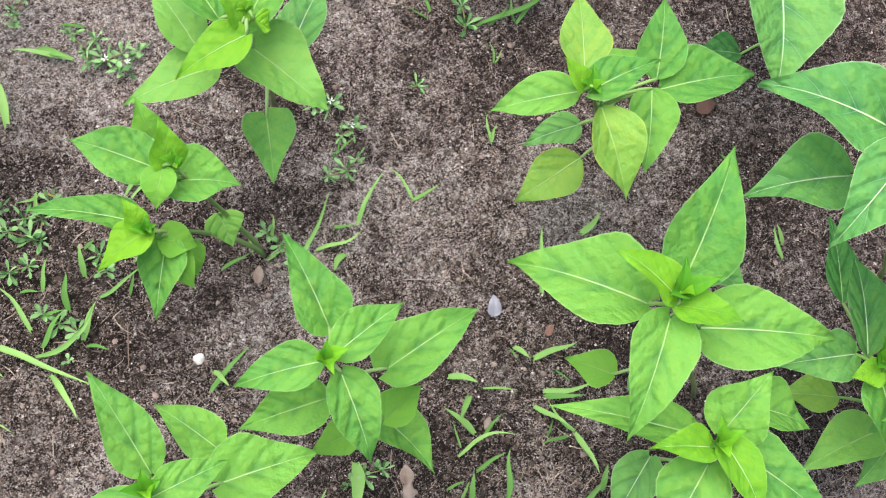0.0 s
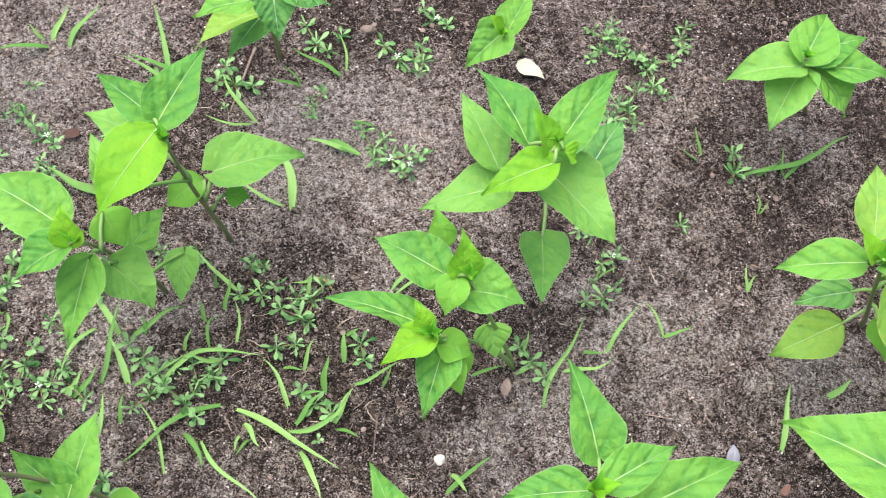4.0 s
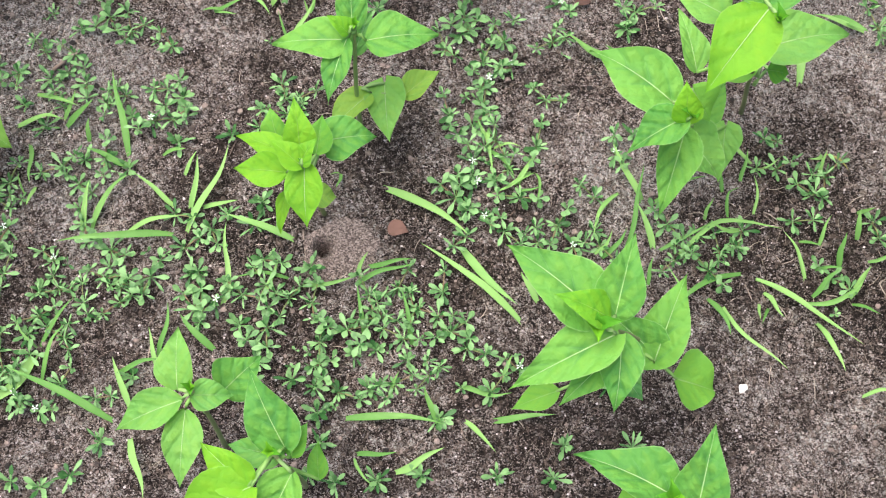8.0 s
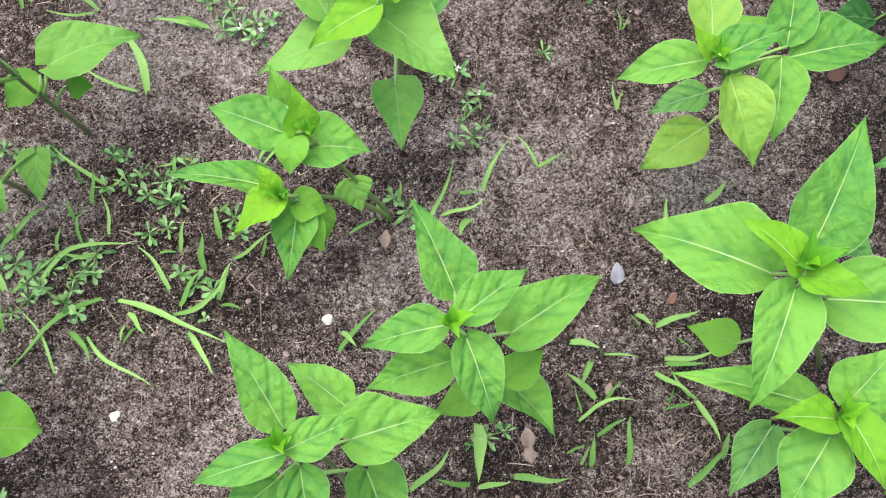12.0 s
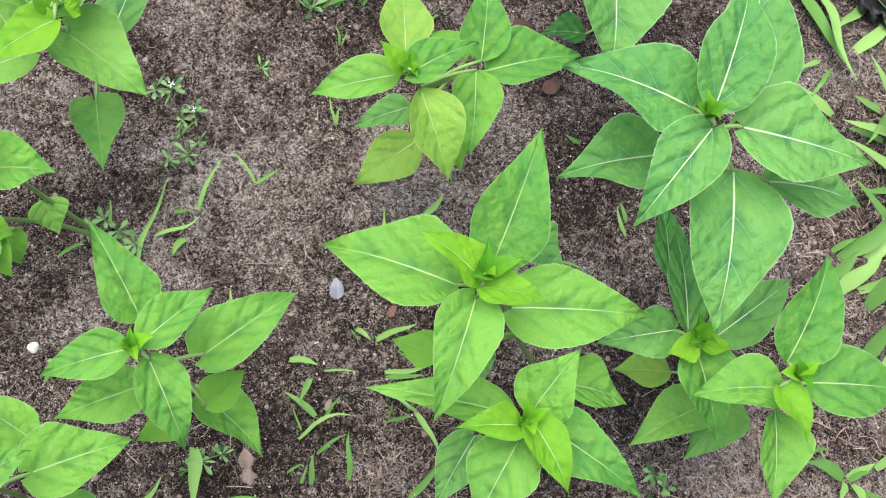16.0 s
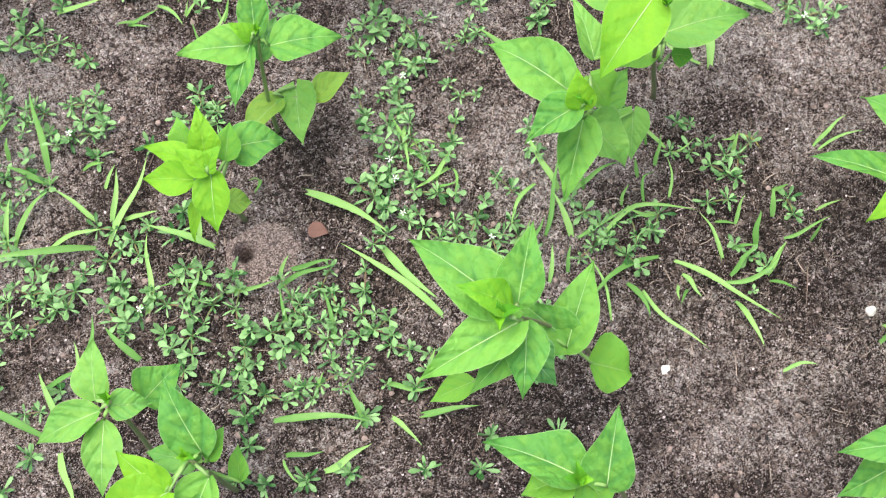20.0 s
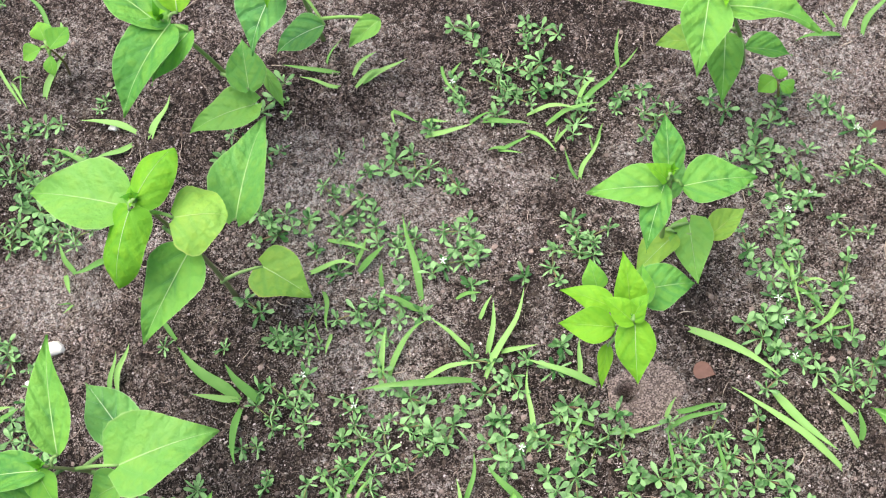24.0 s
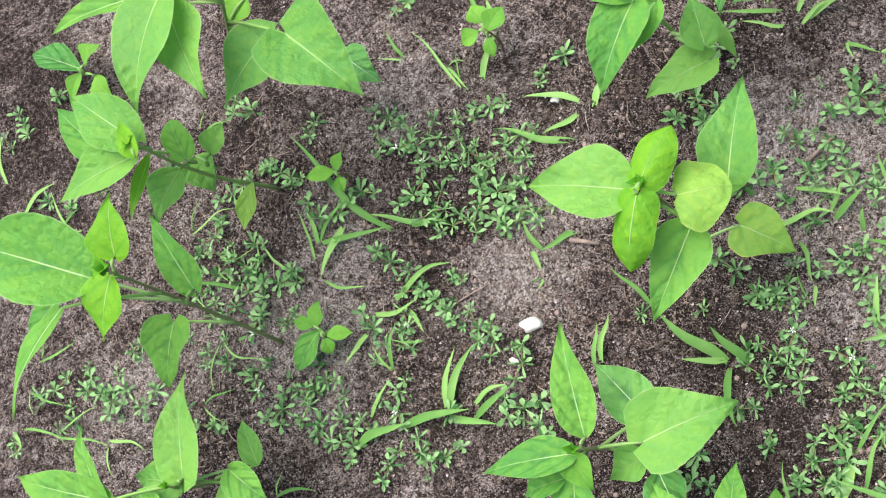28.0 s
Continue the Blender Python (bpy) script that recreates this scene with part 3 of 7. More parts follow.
leaf(p_low, -0.069, -0.014, 0.121, -172, -5, 0.082, 0.047, 5, 1)
leaf(p_low, -0.036, -0.011, 0.111, -148, -5, 0.080, 0.052, 5, 1)
leaf(p_low, -0.076, 0.027, 0.091, 158, -9, 0.055, 0.038, 3, 1)
leaf(p_low, -0.118, 0.019, 0.240, 173, -6, 0.026, 0.024, 1, 5)
leaf(p_low, -0.115, 0.022, 0.240, -26, -5, 0.030, 0.022, 1, 5)

p_edge = sunflower(0.467, -0.452, (-0.144, 0.031, 0.300), "green sunflower seedling with narrow upright leaves")
bud(p_edge, 0.028)
leaf(p_edge, -0.133, 0.046, 0.277, 51, 25, 0.089, 0.055, 0, 1)
leaf(p_edge, -0.148, 0.028, 0.281, 165, -6, 0.071, 0.046, 0, 1)
leaf(p_edge, -0.118, 0.026, 0.271, -20, -4, 0.092, 0.061, 0, 5)
leaf(p_edge, -0.157, 0.014, 0.272, -111, -14, 0.073, 0.048, 0, 1)
leaf(p_edge, -0.161, 0.028, 0.300, -83, -2, 0.045, 0.029, 1, 0)

p_yellow = sunflower(0.245, -0.046, (-0.118, -0.049, 0.275), "pale yellow-green sunflower seedling with two shoots")
bud(p_yellow, 0.021)
leaf(p_yellow, -0.108, -0.020, 0.252, 76, 9, 0.068, 0.044, 3, 1, roll=0)
leaf(p_yellow, -0.122, -0.041, 0.257, 174, -12, 0.075, 0.039, 0, 1, roll=0)
leaf(p_yellow, -0.121, -0.050, 0.272, 8, 12, 0.065, 0.035, 0, 5, roll=0)
leaf(p_yellow, -0.112, -0.061, 0.264, -84, -26, 0.080, 0.048, 3, 1, roll=0)
leaf(p_yellow, -0.125, -0.049, 0.273, 126, 43, 0.035, 0.022, 1, 1)
leaf(p_yellow, -0.040, -0.033, 0.232, 69, 22, 0.069, 0.044, 0, 1, roll=0)
leaf(p_yellow, -0.037, -0.040, 0.225, -3, 1, 0.090, 0.053, 0, 1, roll=0)
leaf(p_yellow, -0.048, -0.041, 0.233, -110, -20, 0.072, 0.045, 0, 1, roll=0)
leaf(p_yellow, -0.031, -0.004, 0.181, 118, -12, 0.044, 0.036, 2, 1)
leaf(p_yellow, -0.092, -0.028, 0.161, -177, -10, 0.052, 0.033, 2, 5)
leaf(p_yellow, -0.068, -0.029, 0.085, -166, -24, 0.076, 0.047, 3, 1)
leaf(p_yellow, -0.048, -0.038, 0.110, -81, -20, 0.039, 0.033, 2, 5)

p_center = sunflower(-0.058, -0.249, (-0.081, -0.007, 0.285), "green sunflower seedling with a broad heart-shaped lower leaf")
bud(p_center, 0.025)
leaf(p_center, -0.068, 0.022, 0.263, 104, 22, 0.077, 0.043, 0, 0, roll=0)
leaf(p_center, -0.079, -0.004, 0.272, 177, -14, 0.068, 0.036, 0, 1, roll=0)
leaf(p_center, -0.075, -0.005, 0.280, 23, 4, 0.067, 0.034, 0, 1, roll=0)
leaf(p_center, -0.070, -0.015, 0.269, -81, -35, 0.077, 0.040, 0, 0, roll=0)
leaf(p_center, -0.027, -0.008, 0.220, 18, 6, 0.086, 0.049, 0, 2, roll=0)
leaf(p_center, -0.076, -0.014, 0.202, -179, -13, 0.072, 0.044, 0, 0)
leaf(p_center, -0.025, -0.018, 0.112, -64, 10, 0.067, 0.046, 0, 2)
leaf(p_center, -0.051, -0.030, 0.132, -173, -21, 0.042, 0.031, 2, 5)
leaf(p_center, -0.033, -0.035, 0.170, 27, 3, 0.043, 0.033, 0, 5)

p_nearleft = sunflower(-0.226, -0.317, (-0.050, 0.009, 0.260), "green sunflower seedling with broad leaves and a slanting stem")
bud(p_nearleft, 0.025)
leaf(p_nearleft, -0.044, 0.023, 0.237, 109, 29, 0.086, 0.039, 0, 1)
leaf(p_nearleft, 0.007, 0.037, 0.189, 131, 13, 0.060, 0.037, 0, 1)
leaf(p_nearleft, 0.002, 0.010, 0.211, 3, -4, 0.072, 0.052, 0, 2, roll=0)
leaf(p_nearleft, -0.047, 0.005, 0.255, 11, 0, 0.056, 0.031, 0, 1)
leaf(p_nearleft, -0.046, 0.004, 0.252, -179, -13, 0.073, 0.031, 0, 1)
leaf(p_nearleft, -0.039, -0.005, 0.235, -96, -33, 0.059, 0.038, 0, 5)
leaf(p_nearleft, 0.011, -0.004, 0.142, -85, -17, 0.062, 0.051, 0, 2)
leaf(p_nearleft, -0.058, -0.004, 0.200, -156, -13, 0.055, 0.036, 0, 5)

p_crown = sunflower(-0.076, 0.085, (-0.047, -0.058, 0.280), "bright green sunflower seedling with a heart-shaped lower leaf")
bud(p_crown, 0.021)
leaf(p_crown, -0.066, -0.052, 0.265, 117, 7, 0.083, 0.044, 0, 5)
leaf(p_crown, -0.081, -0.043, 0.209, 110, 11, 0.077, 0.037, 5, 1)
leaf(p_crown, -0.046, -0.060, 0.264, 47, 12, 0.095, 0.041, 0, 0)
leaf(p_crown, -0.006, -0.053, 0.200, 52, 3, 0.075, 0.043, 2, 5)
leaf(p_crown, -0.052, -0.069, 0.277, 120, 45, 0.042, 0.028, 1, 1, arch=0.05, roll=10)
leaf(p_crown, -0.051, -0.077, 0.277, -166, -17, 0.064, 0.037, 1, 5)
leaf(p_crown, -0.042, -0.064, 0.233, -52, -11, 0.078, 0.061, 5, 2, roll=0)
leaf(p_crown, -0.071, -0.051, 0.192, -174, -12, 0.081, 0.049, 5, 5)
leaf(p_crown, -0.043, -0.068, 0.281, -19, -38, 0.017, 0.021, 1, 1)
leaf(p_crown, -0.027, -0.061, 0.102, -99, 1, 0.065, 0.048, 5, 2, roll=0)

p_lean = sunflower(-0.125, -0.059, (-0.077, -0.013, 0.250), "bright green leaning sunflower seedling with pointed leaves")
bud(p_lean, 0.021)
leaf(p_lean, -0.093, -0.002, 0.235, 150, 11, 0.066, 0.048, 0, 5)
leaf(p_lean, -0.081, -0.013, 0.247, 90, 51, 0.044, 0.030, 1, 5)
leaf(p_lean, -0.086, -0.012, 0.251, -115, -27, 0.033, 0.029, 0, 5)
leaf(p_lean, -0.077, -0.012, 0.222, -20, 6, 0.051, 0.050, 0, 2, roll=0)
leaf(p_lean, -0.043, -0.004, 0.121, -80, -18, 0.031, 0.034, 5, 5)
leaf(p_lean, -0.086, 0.040, 0.198, 102, 39, 0.037, 0.025, 0, 5)

p_lean_low = sunflower(-0.123, -0.063, (-0.110, -0.045, 0.225), "bright green leaning sunflower seedling near the grass")
bud(p_lean_low, 0.021)
leaf(p_lean_low, -0.115, -0.029, 0.209, 162, 10, 0.083, 0.036, 0, 0, roll=18)
leaf(p_lean_low, -0.114, -0.040, 0.223, 113, 40, 0.028, 0.020, 1, 5)
leaf(p_lean_low, -0.108, -0.043, 0.222, -159, -17, 0.050, 0.030, 1, 5)
leaf(p_lean_low, -0.102, -0.041, 0.195, -18, -15, 0.032, 0.031, 0, 5)
leaf(p_lean_low, -0.096, -0.040, 0.190, -112, -20, 0.065, 0.037, 0, 0)
leaf(p_lean_low, -0.096, -0.045, 0.180, -69, -20, 0.038, 0.029, 0, 5)
leaf(p_lean_low, -0.082, -0.029, 0.142, -75, -31, 0.030, 0.029, 2, 5)

p_tall = sunflower(-0.392, 0.093, (-0.040, -0.047, 0.280), "bright green sunflower seedling with puckered upper leaves")
bud(p_tall, 0.017)
leaf(p_tall, -0.046, -0.026, 0.268, 53, 19, 0.075, 0.042, 0, 5, arch=0.08, roll=10, fold=0.4)
leaf(p_tall, -0.049, -0.019, 0.269, 141, 14, 0.056, 0.034, 0, 0)
leaf(p_tall, -0.061, 0.002, 0.200, 152, 3, 0.059, 0.040, 5, 0)
leaf(p_tall, -0.045, -0.032, 0.273, -130, -18, 0.084, 0.054, 1, 1, roll=0)
leaf(p_tall, -0.090, -0.051, 0.198, 106, 20, 0.057, 0.027, 5, 1)
leaf(p_tall, -0.009, 0.005, 0.131, 12, -5, 0.085, 0.055, 5, 2, roll=0)
leaf(p_tall, -0.001, -0.003, 0.102, -5, -15, 0.023, 0.025, 2, 1)
leaf(p_tall, -0.018, -0.004, 0.132, -157, -24, 0.044, 0.036, 2, 1)

p_tall_low = sunflower(-0.456, 0.040, (-0.045, -0.063, 0.250), "bright green sunflower seedling with drooping lower leaves")
bud(p_tall_low, 0.017)
leaf(p_tall_low, -0.058, -0.044, 0.235, 146, 7, 0.079, 0.055, 0, 5)
leaf(p_tall_low, -0.051, -0.062, 0.242, -153, -15, 0.054, 0.036, 0, 0)
leaf(p_tall_low, -0.050, -0.067, 0.247, 100, 53, 0.036, 0.027, 1, 5)
leaf(p_tall_low, -0.043, -0.057, 0.203, -108, -22, 0.074, 0.038, 0, 0)
leaf(p_tall_low, -0.033, -0.041, 0.153, -45, -24, 0.052, 0.050, 5, 2)
leaf(p_tall_low, -0.017, -0.019, 0.141, 51, 8, 0.045, 0.034, 0, 5)
leaf(p_tall_low, -0.033, -0.017, 0.202, -53, -33, 0.034, 0.037, 0, 5)
leaf(p_tall_low, 0.023, 0.000, 0.082, -97, -19, 0.046, 0.033, 5, 2)

p_little = sunflower(-0.067, 0.302, (-0.047, -0.062, 0.120), "small sunflower seedling with three crumpled leaves")
bud(p_little, 0.014)
leaf(p_little, -0.041, -0.053, 0.114, -148, -25, 0.056, 0.044, 0, 0)
leaf(p_little, -0.039, -0.052, 0.106, 50, 24, 0.057, 0.036, 0, 0)
leaf(p_little, -0.050, -0.059, 0.118, 145, 56, 0.026, 0.022, 1, 0)

p_far = sunflower(-0.331, 0.311, (-0.023, -0.081, 0.220), "green sunflower seedling with yellowing lower leaves")
bud(p_far, 0.021)
leaf(p_far, -0.028, -0.078, 0.202, -175, -12, 0.055, 0.042, 0, 0)
leaf(p_far, -0.022, -0.049, 0.142, -156, -10, 0.069, 0.036, 3, 0)
leaf(p_far, -0.010, -0.036, 0.134, -136, -22, 0.063, 0.050, 2, 0)
leaf(p_far, -0.008, -0.063, 0.206, -84, -42, 0.053, 0.042, 2, 0)
leaf(p_far, -0.005, -0.065, 0.204, -4, -25, 0.057, 0.042, 2, 0)

p_far_left = sunflower(-0.676, 0.308, (-0.044, -0.047, 0.200), "green sunflower seedling with a yellow-tipped lower leaf")
bud(p_far_left, 0.021)
leaf(p_far_left, -0.058, -0.040, 0.190, 175, 1, 0.079, 0.048, 0, 5, roll=0)
leaf(p_far_left, -0.058, -0.043, 0.194, -102, -15, 0.072, 0.046, 0, 5)
leaf(p_far_left, -0.043, -0.045, 0.184, -13, -11, 0.092, 0.058, 0, 5)
leaf(p_far_left, -0.053, -0.032, 0.195, 149, 8, 0.052, 0.034, 1, 1)
leaf(p_far_left, -0.033, -0.028, 0.110, -96, -18, 0.070, 0.036, 0, 1)
leaf(p_far_left, -0.013, -0.036, 0.091, -7, -10, 0.048, 0.030, 0, 1)
leaf(p_far_left, -0.060, -0.030, 0.101, 175, -13, 0.040, 0.028, 3, 1)

p_dark = sunflower(0.486, 0.039, (-0.121, -0.013, 0.220), "dark green sunflower seedling with crinkled glossy leaves")
bud(p_dark, 0.021)
leaf(p_dark, -0.121, -0.001, 0.201, 166, -3, 0.109, 0.063, 4, 5, roll=0)
leaf(p_dark, -0.112, -0.015, 0.215, 146, 3, 0.056, 0.044, 4, 5)
leaf(p_dark, -0.091, 0.008, 0.201, -4, -3, 0.110, 0.057, 4, 5)
leaf(p_dark, -0.087, -0.012, 0.176, -108, -15, 0.113, 0.095, 2, 1, roll=0)
leaf(p_dark, -0.063, -0.000, 0.156, -52, -24, 0.078, 0.061, 2, 5)
leaf(p_dark, -0.066, -0.001, 0.164, -6, -11, 0.096, 0.053, 2, 5)
leaf(p_dark, -0.077, 0.039, 0.190, 77, 6, 0.089, 0.081, 2, 1)
leaf(p_dark, -0.069, -0.016, 0.030, 163, -4, 0.051, 0.036, 4, 1)

p_neat = sunflower(-0.783, 0.083, (0.006, 0.021, 0.175), "small sunflower seedling with four smooth leaves over yellowing seed leaves")
bud(p_neat, 0.014)
leaf(p_neat, 0.003, 0.020, 0.163, 91, 28, 0.058, 0.029, 0, 1, fold=0.25)
leaf(p_neat, 0.002, 0.011, 0.165, -179, -1, 0.071, 0.040, 0, 1, roll=0, fold=0.2)
leaf(p_neat, -0.001, 0.012, 0.167, -109, -18, 0.062, 0.027, 0, 1, fold=0.25)
leaf(p_neat, 0.015, 0.012, 0.161, 6, -2, 0.066, 0.045, 0, 1, roll=0, fold=0.2)
leaf(p_neat, 0.001, 0.012, 0.174, 149, 35, 0.026, 0.019, 1, 1)
leaf(p_neat, 0.002, 0.013, 0.130, 68, 9, 0.046, 0.025, 2, 1)
leaf(p_neat, 0.028, 0.013, 0.071, -86, -6, 0.059, 0.041, 5, 2, fold=0.15)
leaf(p_neat, 0.015, 0.003, 0.071, -138, -7, 0.055, 0.034, 3, 1)
leaf(p_neat, 0.044, -0.002, 0.070, 37, 3, 0.047, 0.027, 3, 1)

p_bright = sunflower(-0.818, -0.011, (-0.003, -0.014, 0.185), "bright lime sunflower seedling beside an ant mound")
bud(p_bright, 0.017)
leaf(p_bright, -0.004, -0.010, 0.183, 95, 31, 0.047, 0.028, 1, 5)
leaf(p_bright, -0.016, -0.007, 0.170, 158, 3, 0.048, 0.024, 1, 1)
leaf(p_bright, -0.016, -0.024, 0.171, 171, -8, 0.049, 0.030, 1, 1)
leaf(p_bright, -0.000, -0.019, 0.183, -90, -26, 0.058, 0.034, 1, 1)
leaf(p_bright, -0.022, -0.029, 0.133, -102, -34, 0.039, 0.014, 1, 0)
leaf(p_bright, 0.013, 0.022, 0.131, 8, -6, 0.046, 0.042, 0, 2)
leaf(p_bright, -0.006, -0.012, 0.081, 4, -18, 0.026, 0.025, 3, 1)
leaf(p_bright, -0.028, 0.017, 0.149, 104, 26, 0.028, 0.022, 0, 1)
leaf(p_bright, 0.005, 0.005, 0.139, 79, 20, 0.036, 0.026, 2, 1)
leaf(p_bright, -0.001, -0.026, 0.186, 142, 22, 0.037, 0.022, 1, 1)
leaf(p_bright, -0.003, -0.024, 0.186, 53, 33, 0.028, 0.020, 1, 1)

p_star = sunflower(-0.484, -0.178, (-0.103, -0.016, 0.250), "bright green sunflower seedling with a star of puckered leaves")
bud(p_star, 0.025)
leaf(p_star, -0.098, -0.005, 0.235, 141, 6, 0.092, 0.054, 0, 5, roll=0)
leaf(p_star, -0.087, -0.005, 0.238, 75, 22, 0.066, 0.038, 0, 5, fold=0.5)
leaf(p_star, -0.094, -0.009, 0.248, 162, 27, 0.049, 0.031, 1, 5)
leaf(p_star, -0.087, -0.019, 0.236, -155, -7, 0.093, 0.043, 0, 5, roll=0)
leaf(p_star, -0.081, -0.018, 0.222, -97, -14, 0.060, 0.036, 0, 5)
leaf(p_star, -0.085, -0.027, 0.215, -138, -11, 0.062, 0.029, 0, 5)
leaf(p_star, -0.042, -0.020, 0.138, 68, 18, 0.081, 0.044, 0, 5)
leaf(p_star, -0.036, -0.016, 0.135, 139, 12, 0.065, 0.040, 0, 5)
leaf(p_star, -0.017, -0.027, 0.102, -13, -22, 0.041, 0.055, 0, 2, roll=0)
leaf(p_star, -0.082, -0.018, 0.152, -49, -23, 0.048, 0.039, 2, 5)
leaf(p_star, -0.124, -0.040, 0.122, -163, -21, 0.043, 0.025, 2, 5)

p_front_left = sunflower(-0.469, -0.321, (-0.069, -0.001, 0.250), "bright green sunflower seedling with upright leaves")
bud(p_front_left, 0.021)
leaf(p_front_left, -0.067, 0.003, 0.235, 155, -4, 0.078, 0.045, 0, 0)
leaf(p_front_left, -0.047, -0.005, 0.231, 78, 27, 0.064, 0.041, 0, 0)
leaf(p_front_left, -0.072, 0.002, 0.231, -170, -15, 0.042, 0.043, 0, 0)
leaf(p_front_left, -0.062, 0.003, 0.231, -58, -20, 0.032, 0.038, 0, 0)

p_scarred = sunflower(-0.908, -0.241, (-0.003, 0.024, 0.155), "small sunflower seedling with pale scarred leaves")
bud(p_scarred, 0.014)
leaf(p_scarred, -0.016, 0.025, 0.144, 89, 18, 0.052, 0.034, 5, 1)
leaf(p_scarred, -0.011, 0.016, 0.146, -159, -10, 0.063, 0.034, 5, 1)
leaf(p_scarred, -0.005, 0.020, 0.145, 0, -5, 0.036, 0.028, 5, 1)
leaf(p_scarred, -0.009, 0.009, 0.142, -95, -15, 0.065, 0.033, 5, 1)
leaf(p_scarred, 0.014, 0.032, 0.100, 43, 3, 0.045, 0.043, 0, 5)

p_scarred_front = sunflower(-0.833, -0.279, (-0.006, 0.003, 0.190), "bright green sunflower seedling with cupped leaves")
bud(p_scarred_front, 0.017)
leaf(p_scarred_front, 0.003, 0.009, 0.170, 115, 19, 0.071, 0.043, 0, 5)
leaf(p_scarred_front, 0.006, 0.003, 0.160, 64, 12, 0.031, 0.021, 0, 1)
leaf(p_scarred_front, 0.000, 0.002, 0.165, 165, -3, 0.047, 0.027, 5, 1)
leaf(p_scarred_front, -0.024, -0.022, 0.182, 138, 12, 0.051, 0.034, 1, 5)
leaf(p_scarred_front, -0.021, -0.022, 0.182, -155, -11, 0.073, 0.051, 1, 5)
leaf(p_scarred_front, 0.009, -0.011, 0.172, -118, -20, 0.056, 0.039, 0, 5)
leaf(p_scarred_front, 0.025, -0.010, 0.120, 91, 12, 0.032, 0.019, 2, 1)

p_curled = sunflower(-1.211, 0.069, (-0.007, -0.013, 0.280), "sunflower seedling with crinkled leaves yellowing at the rims")
bud(p_curled, 0.017)
leaf(p_curled, -0.018, -0.012, 0.265, 168, -2, 0.094, 0.066, 5, 5, roll=0)
leaf(p_curled, -0.008, -0.013, 0.280, 56, 5, 0.054, 0.037, 1, 3, arch=0.1, roll=0, fold=-0.05, curl=0.5)
leaf(p_curled, -0.010, -0.023, 0.284, -109, -32, 0.068, 0.038, 1, 3, arch=0.1, roll=0, fold=-0.05, curl=0.5)
leaf(p_curled, 0.017, -0.019, 0.255, 3, -4, 0.045, 0.060, 3, 3, arch=0.08, roll=0, fold=-0.05, curl=0.3)
leaf(p_curled, 0.022, -0.036, 0.223, -122, -19, 0.091, 0.052, 0, 0)
leaf(p_curled, 0.051, 0.005, 0.190, 76, 6, 0.099, 0.053, 5, 5, roll=0)
leaf(p_curled, 0.043, 0.008, 0.061, -32, -8, 0.058, 0.055, 3, 2, roll=0)

p_folded = sunflower(-1.287, -0.116, (-0.023, -0.026, 0.200), "green sunflower seedling with tall folded and broad heart-shaped leaves")
bud(p_folded, 0.017)
leaf(p_folded, -0.016, -0.014, 0.187, 95, 19, 0.101, 0.038, 0, 1, arch=0.05, roll=0, fold=0.5)
leaf(p_folded, 0.028, -0.019, 0.161, 19, -1, 0.089, 0.072, 5, 2, roll=0)
leaf(p_folded, 0.030, 0.005, 0.150, 129, 3, 0.068, 0.048, 2, 5)
leaf(p_folded, -0.022, -0.028, 0.192, -175, -9, 0.096, 0.036, 0, 1)
leaf(p_folded, -0.031, -0.027, 0.192, -62, -23, 0.039, 0.028, 0, 1)
leaf(p_folded, -0.040, -0.046, 0.172, -166, -18, 0.048, 0.031, 0, 1)
leaf(p_folded, -0.032, -0.043, 0.172, -92, -18, 0.063, 0.041, 0, 1)
leaf(p_folded, 0.023, -0.028, 0.131, -155, -13, 0.041, 0.035, 5, 5)
leaf(p_folded, 0.032, -0.042, 0.120, -70, -14, 0.052, 0.040, 2, 5)

p_left_high = sunflower(-1.697, 0.218, (0.003, -0.050, 0.290), "bright green sunflower seedling on a long slanting stem")
bud(p_left_high, 0.021)
leaf(p_left_high, 0.002, -0.046, 0.280, 142, 3, 0.104, 0.053, 5, 5)
leaf(p_left_high, -0.043, -0.047, 0.270, 136, 3, 0.087, 0.041, 0, 0)
leaf(p_left_high, -0.010, -0.056, 0.272, -164, -7, 0.101, 0.048, 5, 5)
leaf(p_left_high, 0.003, -0.035, 0.200, 111, 9, 0.048, 0.030, 0, 3)
leaf(p_left_high, 0.007, -0.016, 0.159, 59, 12, 0.037, 0.030, 5, 1)
leaf(p_left_high, -0.024, -0.006, 0.140, -69, -21, 0.044, 0.043, 5, 1)
leaf(p_left_high, -0.015, -0.037, 0.182, -128, -13, 0.063, 0.042, 5, 1)
leaf(p_left_high, 0.007, -0.019, 0.072, -111, -15, 0.056, 0.023, 3, 4)
leaf(p_left_high, -0.017, -0.038, 0.233, -122, -18, 0.077, 0.016, 1, 1)
leaf(p_left_high, 0.007, -0.066, 0.290, 108, 17, 0.040, 0.021, 1, 1)

p_left_low = sunflower(-1.699, 0.034, (0.015, -0.005, 0.350), "tall bright green sunflower seedling with folded leaves")
bud(p_left_low, 0.025)
leaf(p_left_low, 0.015, 0.010, 0.338, 80, 27, 0.058, 0.048, 1, 5, arch=0.06, roll=0, fold=0.2)
leaf(p_left_low, 0.014, -0.010, 0.343, -112, -22, 0.060, 0.048, 1, 5, arch=0.06, roll=0, fold=0.2)
leaf(p_left_low, -0.012, -0.005, 0.330, 160, 5, 0.156, 0.083, 0, 5, roll=0)
leaf(p_left_low, -0.084, -0.012, 0.283, -130, -12, 0.128, 0.035, 0, 1, arch=0.06, roll=25)
